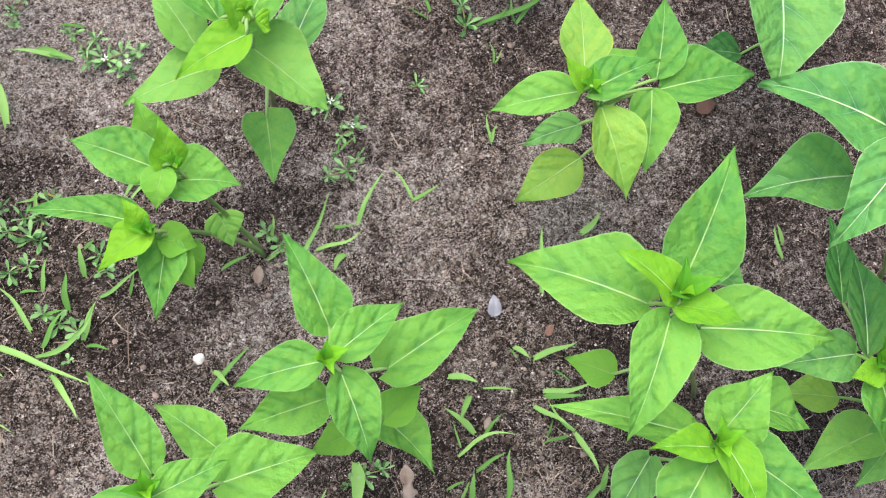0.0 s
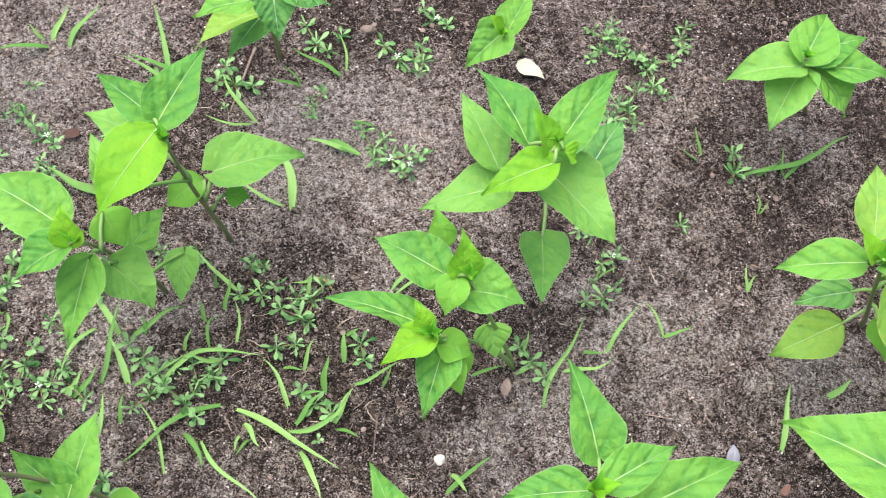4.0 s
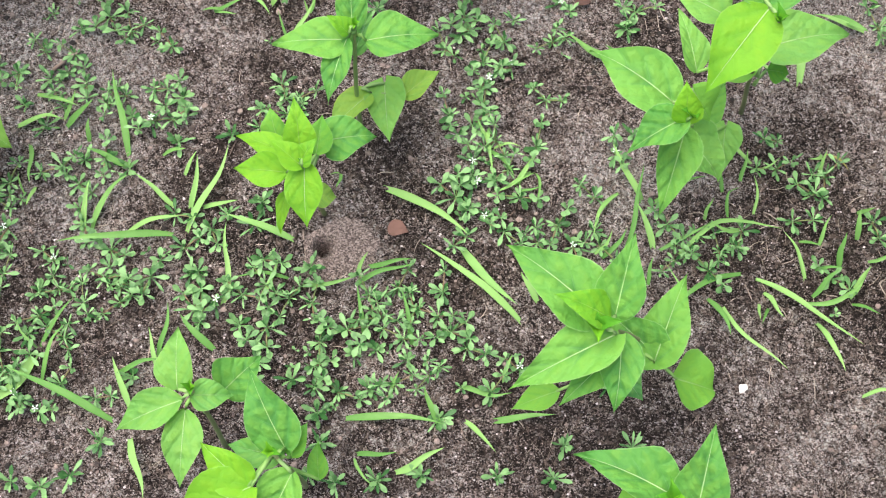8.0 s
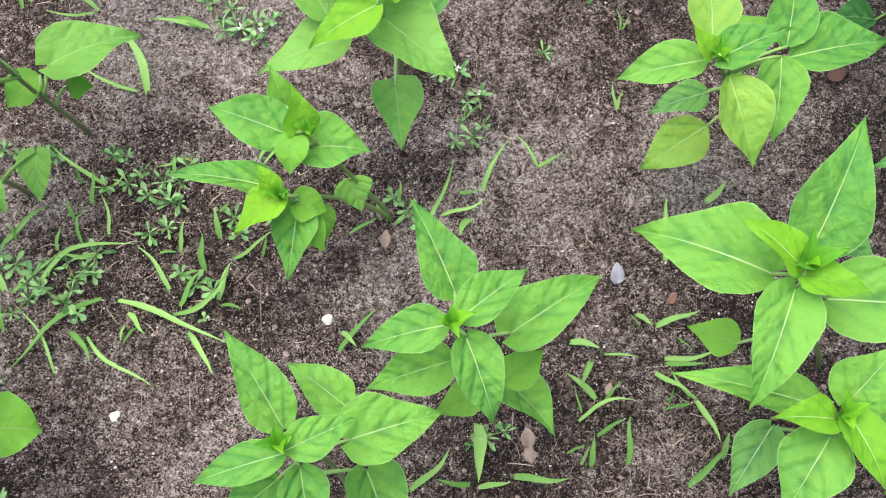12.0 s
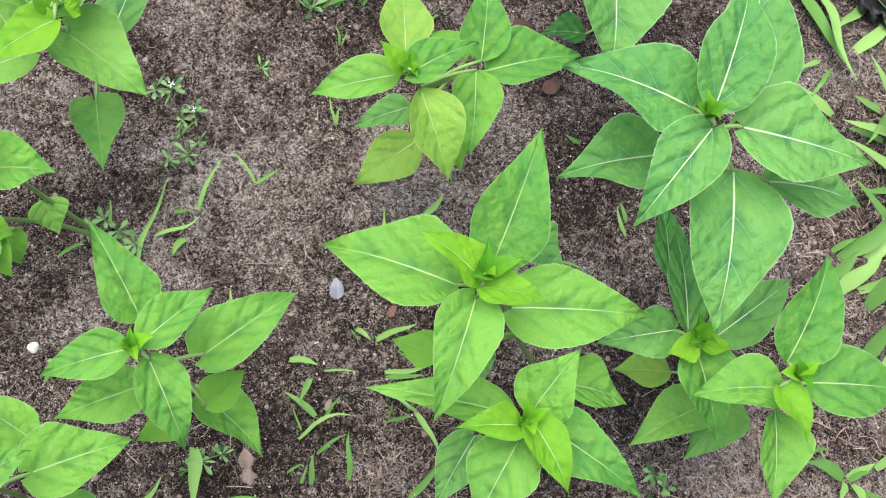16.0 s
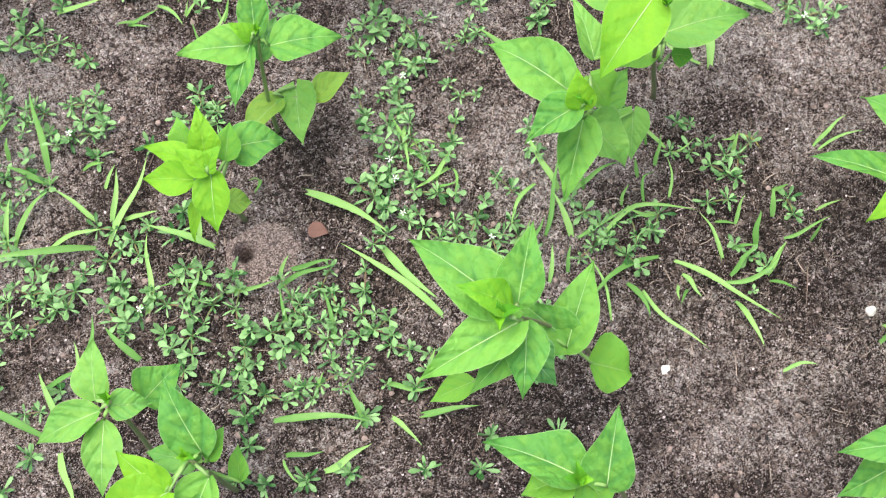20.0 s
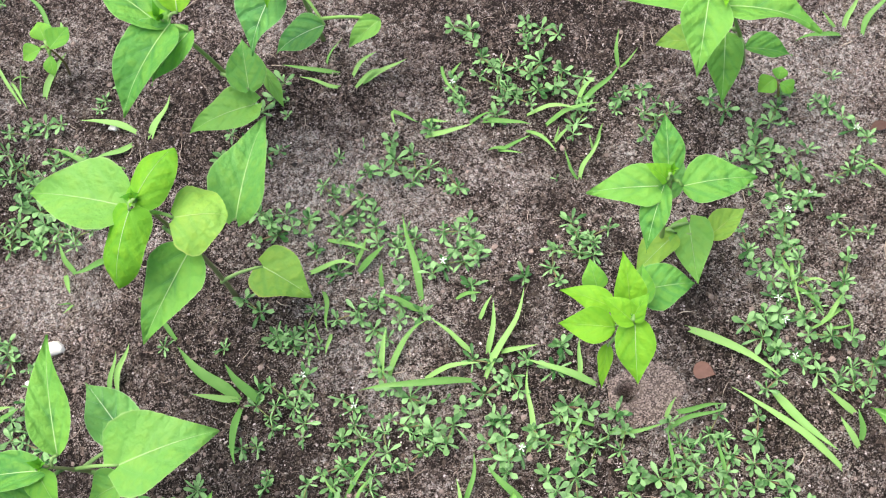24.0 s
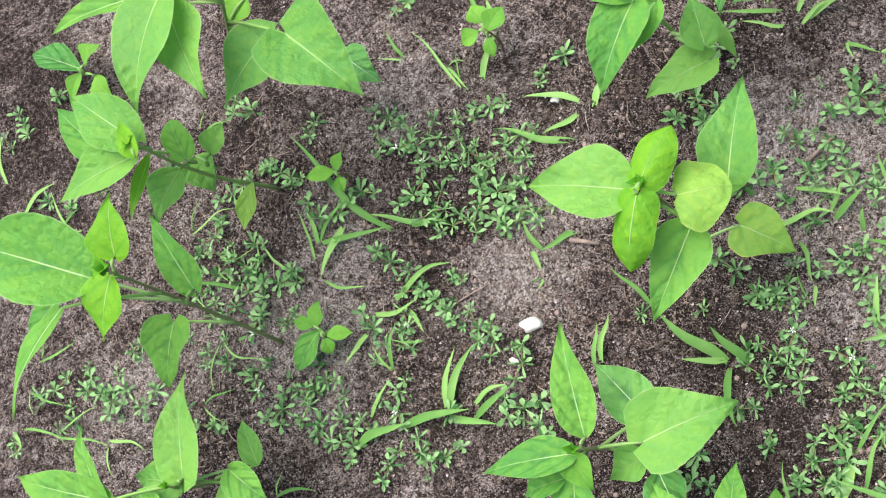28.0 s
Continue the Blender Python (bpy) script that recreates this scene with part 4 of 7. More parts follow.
leaf(p_left_low, 0.019, 0.009, 0.215, 118, 15, 0.094, 0.036, 0, 0)
leaf(p_left_low, -0.059, 0.003, 0.132, -101, -11, 0.070, 0.059, 0, 2, roll=0)
leaf(p_left_low, -0.110, 0.037, 0.241, -168, -7, 0.067, 0.044, 2, 5)
leaf(p_left_low, -0.109, 0.010, 0.253, -143, -17, 0.067, 0.037, 0, 5)

p_corner = sunflower(-1.763, -0.113, (0.037, -0.029, 0.180), "green sunflower seedling with an upright arrow-shaped leaf")
bud(p_corner, 0.014)
leaf(p_corner, 0.034, -0.019, 0.148, 85, 12, 0.107, 0.054, 5, 2, roll=0)
leaf(p_corner, -0.040, -0.039, 0.168, 106, 18, 0.083, 0.029, 0, 1)
leaf(p_corner, -0.038, -0.038, 0.171, 165, -2, 0.131, 0.049, 0, 5)
leaf(p_corner, 0.069, 0.001, 0.060, 109, 8, 0.054, 0.028, 5, 1)
leaf(p_corner, 0.071, -0.010, 0.122, -41, -15, 0.055, 0.039, 0, 5)
leaf(p_corner, 0.072, -0.023, 0.115, -116, -19, 0.054, 0.032, 5, 1)
leaf(p_corner, 0.030, -0.020, 0.140, 172, -6, 0.067, 0.044, 5, 5)
leaf(p_corner, -0.018, -0.027, 0.150, -60, -15, 0.067, 0.041, 0, 1)

p_broad = sunflower(-1.745, 0.363, (0.153, -0.057, 0.310), "large green sunflower seedling with broad drooping leaves")
bud(p_broad, 0.021)
leaf(p_broad, 0.075, -0.028, 0.283, -107, -6, 0.135, 0.071, 5, 1, roll=0)
leaf(p_broad, 0.072, -0.048, 0.273, -71, -10, 0.103, 0.060, 5, 5, roll=0)
leaf(p_broad, 0.056, -0.033, 0.282, -176, -5, 0.133, 0.037, 0, 0)
leaf(p_broad, 0.155, -0.059, 0.203, -140, -14, 0.099, 0.069, 5, 5)
leaf(p_broad, 0.178, -0.077, 0.224, -44, -10, 0.107, 0.086, 5, 2, roll=0)
leaf(p_broad, 0.175, -0.039, 0.082, -42, -11, 0.052, 0.042, 2, 2)
leaf(p_broad, 0.118, -0.012, 0.200, -145, -14, 0.035, 0.038, 2, 1)

p_beside = sunflower(-1.201, 0.285, (-0.019, -0.044, 0.240), "sunflower seedling with puckered leaves beside a crowded one")
bud(p_beside, 0.021)
leaf(p_beside, -0.021, -0.046, 0.230, 145, 3, 0.090, 0.046, 0, 5)
leaf(p_beside, -0.008, -0.031, 0.228, 96, 16, 0.098, 0.042, 1, 1)
leaf(p_beside, -0.013, -0.043, 0.230, -117, -8, 0.094, 0.053, 0, 1, roll=0)
leaf(p_beside, 0.003, -0.050, 0.225, -132, -17, 0.059, 0.038, 0, 5)
leaf(p_beside, 0.025, -0.042, 0.100, 99, 8, 0.057, 0.040, 5, 0)
leaf(p_beside, 0.026, -0.049, 0.082, -160, -5, 0.072, 0.044, 5, 2)
leaf(p_beside, 0.028, 0.002, 0.070, -62, -22, 0.048, 0.015, 5, 4)

p_behind = sunflower(-1.126, 0.360, (0.017, -0.062, 0.260), "broad-leaved green sunflower seedling at the back of the bed")
bud(p_behind, 0.021)
leaf(p_behind, 0.006, -0.064, 0.240, 168, 3, 0.082, 0.052, 0, 5)
leaf(p_behind, 0.004, -0.079, 0.225, -118, -24, 0.067, 0.050, 2, 5)
leaf(p_behind, 0.027, -0.078, 0.240, -5, -16, 0.079, 0.046, 0, 2)
leaf(p_behind, 0.016, -0.075, 0.258, -109, -15, 0.044, 0.032, 1, 5)
leaf(p_behind, 0.032, -0.072, 0.144, -161, -17, 0.057, 0.039, 2, 1)
leaf(p_behind, 0.076, -0.031, 0.082, -145, -13, 0.043, 0.026, 5, 1)

p_end = sunflower(-1.240, -0.227, (0.020, 0.010, 0.135), "small green sunflower seedling among straw and grass")
bud(p_end, 0.014)
leaf(p_end, 0.041, 0.024, 0.110, 74, 24, 0.056, 0.030, 0, 1)
leaf(p_end, 0.003, 0.005, 0.135, 110, 12, 0.059, 0.040, 0, 1)
leaf(p_end, 0.001, 0.009, 0.135, 168, -2, 0.082, 0.039, 0, 5)
leaf(p_end, 0.033, 0.021, 0.100, 157, -5, 0.037, 0.029, 5, 1)
leaf(p_end, 0.025, 0.007, 0.110, -28, -14, 0.035, 0.031, 0, 1)

p_back = sunflower(0.251, 0.211, (-0.074, -0.033, 0.160), "green sunflower seedling with four soft pointed leaves")
bud(p_back, 0.014)
leaf(p_back, -0.072, -0.032, 0.142, -177, -9, 0.079, 0.051, 5, 0)
leaf(p_back, -0.071, -0.034, 0.132, -125, -19, 0.067, 0.052, 5, 2)
leaf(p_back, -0.053, -0.030, 0.132, -56, -22, 0.058, 0.055, 0, 2)
leaf(p_back, -0.047, -0.035, 0.142, -7, -9, 0.075, 0.047, 0, 0)
leaf(p_back, -0.072, -0.031, 0.148, 55, 11, 0.062, 0.052, 0, 0)
leaf(p_back, -0.067, -0.023, 0.150, 14, 0, 0.072, 0.046, 0, 0)

s_one = sunflower(-1.632, 0.033, (0.000, 0.000, 0.030), "small dark green broad-leaved sprout on bare soil", "broad-leaved sprouts", 0.0016, True, "weed_sprout")
leaf(s_one, -0.005, 0.005, 0.030, 85, 9, 0.029, 0.021, 4, 4)
leaf(s_one, -0.010, 0.008, 0.028, 164, -6, 0.030, 0.016, 4, 4)
leaf(s_one, -0.004, 0.001, 0.027, -129, -13, 0.054, 0.032, 0, 4)
leaf(s_one, 0.005, -0.005, 0.028, 0, -8, 0.031, 0.018, 0, 4)
leaf(s_one, 0.002, -0.008, 0.027, -70, -26, 0.020, 0.017, 4, 4)

s_two = sunflower(-1.957, 0.402, (0.000, 0.000, 0.045), "dark green broad-leaved sprout with reddish stem", "broad-leaved sprouts", 0.0016, True, "weed_sprout")
leaf(s_two, -0.004, 0.005, 0.045, 154, 0, 0.089, 0.040, 4, 4)
leaf(s_two, 0.002, 0.009, 0.045, 43, 9, 0.034, 0.032, 4, 4)
leaf(s_two, -0.006, 0.002, 0.041, -129, -17, 0.038, 0.023, 4, 4)
leaf(s_two, 0.017, -0.007, 0.041, -56, -16, 0.040, 0.027, 4, 4)

s_three = sunflower(-1.604, 0.207, (0.000, 0.000, 0.035), "small green sprout with narrow leaves in the grass", "broad-leaved sprouts", 0.0016, True, "weed_sprout")
leaf(s_three, -0.001, 0.003, 0.035, 68, 13, 0.025, 0.016, 0, 4)
leaf(s_three, -0.001, -0.001, 0.030, -76, -18, 0.018, 0.016, 0, 4)
leaf(s_three, -0.006, 0.006, 0.030, -179, -3, 0.038, 0.019, 0, 4)

s_four = sunflower(-1.413, 0.334, (0.000, 0.000, 0.060), "green broad-leaved sprout beside grass blades", "broad-leaved sprouts", 0.0016, True, "weed_sprout")
leaf(s_four, -0.005, 0.011, 0.055, 115, 14, 0.023, 0.024, 4, 4)
leaf(s_four, -0.008, 0.000, 0.055, -160, -13, 0.025, 0.021, 0, 4)
leaf(s_four, 0.004, -0.003, 0.060, 57, 0, 0.031, 0.027, 0, 4)
leaf(s_four, 0.001, -0.006, 0.051, -83, -28, 0.023, 0.016, 0, 4)

s_five = sunflower(-0.649, 0.268, (0.000, 0.000, 0.030), "small green sprout with serrated leaves", "broad-leaved sprouts", 0.0016, True, "weed_sprout")
leaf(s_five, -0.002, 0.004, 0.028, -145, -12, 0.022, 0.022, 0, 4)
leaf(s_five, 0.001, 0.002, 0.030, 70, 18, 0.014, 0.016, 0, 4)
leaf(s_five, 0.003, -0.002, 0.029, -34, -22, 0.017, 0.017, 0, 4)

s_six = sunflower(-1.171, -0.200, (0.000, 0.000, 0.035), "small green broad-leaved sprout beside a weed", "broad-leaved sprouts", 0.0016, True, "weed_sprout")
leaf(s_six, 0.006, 0.003, 0.035, 89, 6, 0.027, 0.017, 0, 4)
leaf(s_six, 0.009, -0.002, 0.032, 6, 6, 0.034, 0.020, 0, 4)
leaf(s_six, 0.004, -0.005, 0.030, -165, 6, 0.018, 0.017, 0, 4)


t = tuft("small tuft of green grass blades on bare soil")
blade(t, -0.650, 0.083, -0.650, 0.023, 0.017, 0.0055, -0.07, 0)
blade(t, -0.652, 0.062, -0.664, 0.083, 0.015, 0.0055, 0.07, 0)


t = tuft("small tuft of green grass blades on bare soil")
blade(t, -0.756, -0.204, -0.745, -0.174, 0.015, 0.0050, 0.03, 0)


t = tuft("small tuft of green grass blades on bare soil")
blade(t, -0.790, -0.251, -0.747, -0.252, 0.017, 0.0064, 0, 0)
blade(t, -0.788, -0.251, -0.769, -0.281, 0.015, 0.0039, -0.12, 0)


t = tuft("small tuft of green grass blades on bare soil")
blade(t, -0.522, 0.008, -0.554, -0.043, 0.016, 0.0061, -0.12, 0)


t = tuft("small tuft of green grass blades on bare soil")
blade(t, -1.726, 0.163, -1.722, 0.115, 0.013, 0.0024, -0.01, 0)

t = tuft("small tuft of green grass blades on bare soil")
blade(t, -1.692, 0.112, -1.666, 0.077, 0.014, 0.0024, -0.02, 0)

t = tuft("small tuft of green grass blades on bare soil")
blade(t, -1.483, 0.330, -1.452, 0.288, 0.016, 0.0046, 0.05, 0)
blade(t, -1.481, 0.329, -1.454, 0.329, 0.010, 0.0028, 0.11, 0)


t = tuft("small tuft of green grass blades on bare soil")
blade(t, -1.383, 0.068, -1.387, 0.050, 0.014, 0.0046, 0.05, 0)
blade(t, -1.383, 0.067, -1.395, 0.061, 0.012, 0.0028, -0.09, 0)


t = tuft("small tuft of green grass blades on bare soil")
blade(t, -1.089, -0.176, -1.062, -0.123, 0.019, 0.0064, 0.08, 0)


t = tuft("small tuft of green grass blades on bare soil")
blade(t, -2.027, 0.206, -1.966, 0.205, 0.016, 0.0055, -0.05, 0)
blade(t, -2.001, 0.210, -2.021, 0.262, 0.017, 0.0046, 0.04, 0)
blade(t, -2.011, 0.218, -1.977, 0.233, 0.015, 0.0046, 0.06, 0)

t = tuft("small tuft of green grass blades on bare soil")
blade(t, -1.820, 0.112, -1.770, 0.062, 0.016, 0.0024, -0.03, 0)

t = tuft("small tuft of green grass blades on bare soil")
blade(t, -2.106, 0.287, -2.109, 0.355, 0.017, 0.0074, 0.04, 0)

t = tuft("small tuft of green grass blades on bare soil")
blade(t, -1.936, 0.260, -1.971, 0.277, 0.015, 0.0037, 0.05, 0)
blade(t, -1.937, 0.260, -1.959, 0.248, 0.011, 0.0024, 0.11, 0)

t = tuft("small tuft of green grass blades on bare soil")
blade(t, -1.825, 0.176, -1.747, 0.196, 0.018, 0.0032, 0.09, 0)
blade(t, -1.822, 0.177, -1.800, 0.220, 0.013, 0.0024, 0.08, 0)

t = tuft("small tuft of green grass blades on bare soil")
blade(t, -1.785, 0.142, -1.724, 0.144, 0.016, 0.0032, -0.08, 0)
blade(t, -1.783, 0.142, -1.757, 0.107, 0.013, 0.0024, -0.12, 0)

t = tuft("small tuft of green grass blades on bare soil")
blade(t, -1.813, 0.299, -1.758, 0.314, 0.016, 0.0037, 0.1, 0)
blade(t, -1.811, 0.299, -1.796, 0.335, 0.013, 0.0024, 0.1, 0)

t = tuft("small tuft of green grass blades on bare soil")
blade(t, -2.041, 0.046, -1.964, 0.064, 0.017, 0.0041, -0.06, 0)
blade(t, -2.038, 0.047, -1.999, 0.097, 0.015, 0.0025, 0.05, 0)

t = tuft("small tuft of green grass blades on bare soil")
blade(t, -2.055, 0.013, -1.975, -0.018, 0.017, 0.0037, -0.03, 0)
blade(t, -2.052, 0.011, -2.028, -0.026, 0.011, 0.0024, -0.03, 0)

t = tuft("small tuft of green grass blades on bare soil")
blade(t, -2.008, -0.047, -1.907, -0.071, 0.019, 0.0041, 0.01, 0)
blade(t, -2.004, -0.048, -1.931, -0.020, 0.016, 0.0025, 0.03, 0)

t = tuft("small tuft of green grass blades on bare soil")
blade(t, -1.783, 0.046, -1.707, 0.008, 0.018, 0.0032, -0.07, 0)
blade(t, -1.780, 0.044, -1.771, -0.024, 0.016, 0.0024, -0.12, 0)

t = tuft("small tuft of green grass blades on bare soil")
blade(t, -1.803, -0.032, -1.744, -0.020, 0.017, 0.0032, 0.1, 0)
blade(t, -1.801, -0.031, -1.762, -0.054, 0.014, 0.0024, -0.06, 0)

t = tuft("small tuft of green grass blades on bare soil")
blade(t, -1.052, 0.275, -1.018, 0.248, 0.015, 0.0064, -0.07, 0)
blade(t, -1.050, 0.274, -1.044, 0.246, 0.012, 0.0039, -0.05, 0)

t = tuft("small tuft of green grass blades on bare soil")
blade(t, -1.021, 0.255, -0.985, 0.248, 0.015, 0.0055, -0.01, 0)
blade(t, -1.018, 0.238, -0.961, 0.241, 0.018, 0.0074, -0.05, 0)

t = tuft("small tuft of green grass blades on bare soil")
blade(t, -0.964, 0.249, -0.901, 0.235, 0.018, 0.0074, 0.08, 0)
blade(t, -0.971, 0.248, -0.939, 0.256, 0.015, 0.0055, 0.05, 0)

t = tuft("spreading tuft of long green grass blades")
blade(t, -0.910, 0.240, -0.876, 0.204, 0.016, 0.0055, 0.08, 0)
blade(t, -0.909, 0.257, -0.853, 0.254, 0.017, 0.0064, 0.08, 0)
blade(t, -0.892, 0.242, -0.829, 0.258, 0.019, 0.0074, 0.09, 0)
blade(t, -0.926, 0.221, -0.948, 0.211, 0.014, 0.0055, -0.04, 0)

t = tuft("small tuft of green grass blades on bare soil")
blade(t, -0.940, 0.216, -0.902, 0.226, 0.016, 0.0055, -0.06, 0)
blade(t, -0.939, 0.217, -0.911, 0.207, 0.013, 0.0033, -0.02, 0)

t = tuft("small tuft of green grass blades on bare soil")
blade(t, -0.854, 0.269, -0.833, 0.291, 0.015, 0.0064, 0.05, 0)
blade(t, -0.854, 0.265, -0.806, 0.304, 0.018, 0.0074, -0.06, 0)

t = tuft("small tuft of green grass blades on bare soil")
blade(t, -0.839, 0.213, -0.827, 0.236, 0.015, 0.0055, -0.02, 0)
blade(t, -0.838, 0.214, -0.842, 0.226, 0.010, 0.0033, 0.06, 0)

t = tuft("small tuft of green grass blades on bare soil")
blade(t, -0.880, 0.224, -0.860, 0.236, 0.015, 0.0055, -0.01, 0)
blade(t, -0.879, 0.224, -0.872, 0.237, 0.011, 0.0033, 0.01, 0)


t = tuft("small tuft of green grass blades on bare soil")
blade(t, -1.093, -0.143, -1.110, -0.118, 0.014, 0.0033, 0.12, 0)


t = tuft("small tuft of green grass blades on bare soil")
blade(t, -1.119, 0.014, -1.124, 0.037, 0.011, 0.0025, 0.09, 0)

t = tuft("small tuft of green grass blades on bare soil")
blade(t, -0.988, 0.303, -0.973, 0.317, 0.014, 0.0055, 0.1, 0)
blade(t, -0.997, 0.326, -0.976, 0.274, 0.016, 0.0046, -0.09, 0)


t = tuft("small tuft of green grass blades on bare soil")
blade(t, -1.148, -0.209, -1.155, -0.143, 0.018, 0.0050, 0.11, 0)

t = tuft("small tuft of green grass blades on bare soil")
blade(t, -0.807, 0.309, -0.805, 0.346, 0.016, 0.0055, 0.07, 0)
blade(t, -0.807, 0.311, -0.786, 0.324, 0.012, 0.0033, -0.11, 0)

t = tuft("small tuft of green grass blades on bare soil")
blade(t, -0.606, 0.032, -0.653, 0.002, 0.017, 0.0064, 0.05, 0)
blade(t, -0.608, 0.031, -0.608, -0.008, 0.014, 0.0039, 0.12, 0)

t = tuft("small tuft of green grass blades on bare soil")
blade(t, -0.629, 0.007, -0.604, 0.046, 0.017, 0.0064, 0.05, 0)
blade(t, -0.628, 0.009, -0.602, 0.011, 0.012, 0.0039, -0.1, 0)


t = tuft("small tuft of green grass blades on bare soil")
blade(t, -0.424, 0.254, -0.501, 0.305, 0.021, 0.0083, -0.04, 0)
blade(t, -0.437, 0.246, -0.449, 0.295, 0.017, 0.0064, -0.1, 0)

t = tuft("spreading tuft of long green grass blades")
blade(t, -1.103, 0.317, -1.169, 0.324, 0.019, 0.0064, 0.02, 0)
blade(t, -1.096, 0.310, -1.065, 0.336, 0.016, 0.0064, 0.09, 0)
blade(t, -1.100, 0.303, -1.150, 0.311, 0.017, 0.0055, 0.1, 0)
blade(t, -1.092, 0.298, -1.059, 0.314, 0.016, 0.0064, 0.09, 0)
blade(t, -1.089, 0.304, -1.032, 0.325, 0.018, 0.0083, -0.04, 0)
blade(t, -1.123, 0.321, -1.102, 0.356, 0.016, 0.0037, 0.1, 0)


t = tuft("small tuft of green grass blades on bare soil")
blade(t, -0.802, 0.034, -0.806, 0.011, 0.014, 0.0046, 0.03, 0)
blade(t, -0.802, 0.033, -0.813, 0.027, 0.010, 0.0028, -0.09, 0)

t = tuft("small tuft of green grass blades on bare soil")
blade(t, -0.449, 0.284, -0.463, 0.370, 0.020, 0.0074, -0.03, 0)
blade(t, -0.423, 0.288, -0.491, 0.308, 0.019, 0.0083, 0.04, 0)
blade(t, -0.451, 0.269, -0.442, 0.283, 0.014, 0.0046, 0.07, 0)

t = tuft("small tuft of green grass blades on bare soil")
blade(t, -0.359, 0.226, -0.394, 0.281, 0.018, 0.0064, 0.08, 0)
blade(t, -0.361, 0.228, -0.415, 0.229, 0.016, 0.0039, 0.12, 0)

t = tuft("small tuft of green grass blades on bare soil")
blade(t, -0.262, 0.278, -0.320, 0.309, 0.019, 0.0064, 0.04, 0)
blade(t, -0.264, 0.279, -0.268, 0.326, 0.015, 0.0039, -0.12, 0)

t = tuft("small tuft of green grass blades on bare soil")
blade(t, -0.309, 0.271, -0.346, 0.271, 0.016, 0.0055, -0, 0)
blade(t, -0.310, 0.271, -0.332, 0.292, 0.014, 0.0033, -0.07, 0)

t = tuft("spreading tuft of long green grass blades")
blade(t, -0.570, 0.330, -0.625, 0.315, 0.018, 0.0074, -0.09, 0)
blade(t, -0.570, 0.333, -0.549, 0.373, 0.016, 0.0074, 0.1, 0)
blade(t, -0.577, 0.337, -0.594, 0.352, 0.015, 0.0046, -0.03, 0)
blade(t, -0.553, 0.326, -0.515, 0.373, 0.018, 0.0083, 0.1, 0)

t = tuft("small tuft of green grass blades on bare soil")
blade(t, -0.334, 0.126, -0.390, 0.160, 0.018, 0.0050, 0.1, 0)


t = tuft("small tuft of green grass blades on bare soil")
blade(t, -0.233, 0.215, -0.264, 0.212, 0.015, 0.0046, -0.08, 0)
blade(t, -0.234, 0.215, -0.255, 0.200, 0.013, 0.0028, 0.01, 0)


t = tuft("small tuft of green grass blades on bare soil")
blade(t, 0.113, 0.154, 0.106, 0.189, 0.016, 0.0046, -0.02, 0)
blade(t, 0.112, 0.155, 0.085, 0.167, 0.014, 0.0028, 0.12, 0)

t = tuft("small tuft of green grass blades on bare soil")
blade(t, 0.129, -0.005, 0.128, 0.022, 0.015, 0.0037, 0.1, 0)
blade(t, 0.128, -0.003, 0.136, 0.010, 0.014, 0.0037, 0.09, 0)

t = tuft("small tuft of green grass blades on bare soil")
blade(t, 0.171, 0.132, 0.192, 0.139, 0.015, 0.0055, -0.01, 0)
blade(t, 0.155, 0.132, 0.277, 0.159, 0.024, 0.0074, -0.05, 0)

t = tuft("small tuft of green grass blades on bare soil")
blade(t, -0.654, 0.055, -0.628, 0.019, 0.016, 0.0064, 0.05, 0)
blade(t, -0.653, 0.054, -0.621, 0.053, 0.013, 0.0039, 0.11, 0)


t = tuft("small tuft of green grass blades on bare soil")
blade(t, 0.198, 0.124, 0.236, 0.149, 0.016, 0.0055, 0.05, 0)
blade(t, 0.200, 0.125, 0.202, 0.159, 0.014, 0.0033, 0.1, 0)


t = tuft("small tuft of green grass blades on bare soil")
blade(t, -0.027, 0.023, -0.009, 0.028, 0.014, 0.0028, 0.1, 0)
blade(t, -0.027, 0.023, -0.023, 0.033, 0.010, 0.0024, 0.12, 0)

t = tuft("small tuft of green grass blades on bare soil")
blade(t, 0.161, 0.085, 0.158, 0.104, 0.014, 0.0037, -0.09, 0)
blade(t, 0.161, 0.086, 0.170, 0.094, 0.011, 0.0024, -0.12, 0)

t = tuft("small tuft of green grass blades on bare soil")
blade(t, 0.377, -0.089, 0.354, -0.077, 0.014, 0.0064, 0.1, 0)
blade(t, 0.376, -0.088, 0.360, -0.089, 0.011, 0.0039, 0.01, 0)

t = tuft("small tuft of green grass blades on bare soil")
blade(t, 0.383, -0.202, 0.378, -0.169, 0.016, 0.0055, 0.1, 0)
blade(t, 0.389, -0.187, 0.383, -0.167, 0.014, 0.0064, -0.01, 0)

t = tuft("small tuft of green grass blades on bare soil")
blade(t, 0.279, 0.098, 0.263, 0.085, 0.013, 0.0046, -0.02, 0)
blade(t, 0.279, 0.097, 0.273, 0.082, 0.012, 0.0028, 0.02, 0)

t = tuft("small tuft of green grass blades on bare soil")
blade(t, 0.641, 0.007, 0.608, 0.015, 0.014, 0.0064, 0, 0)
blade(t, 0.639, 0.007, 0.620, 0.001, 0.011, 0.0039, 0.02, 0)

t = tuft("small tuft of green grass blades on bare soil")
blade(t, 0.629, 0.117, 0.715, 0.107, 0.020, 0.0101, 0.07, 0)
blade(t, 0.632, 0.117, 0.683, 0.161, 0.017, 0.0061, 0.08, 0)

t = tuft("small tuft of green grass blades on bare soil")
blade(t, 0.670, 0.055, 0.683, 0.107, 0.017, 0.0046, 0.06, 0)
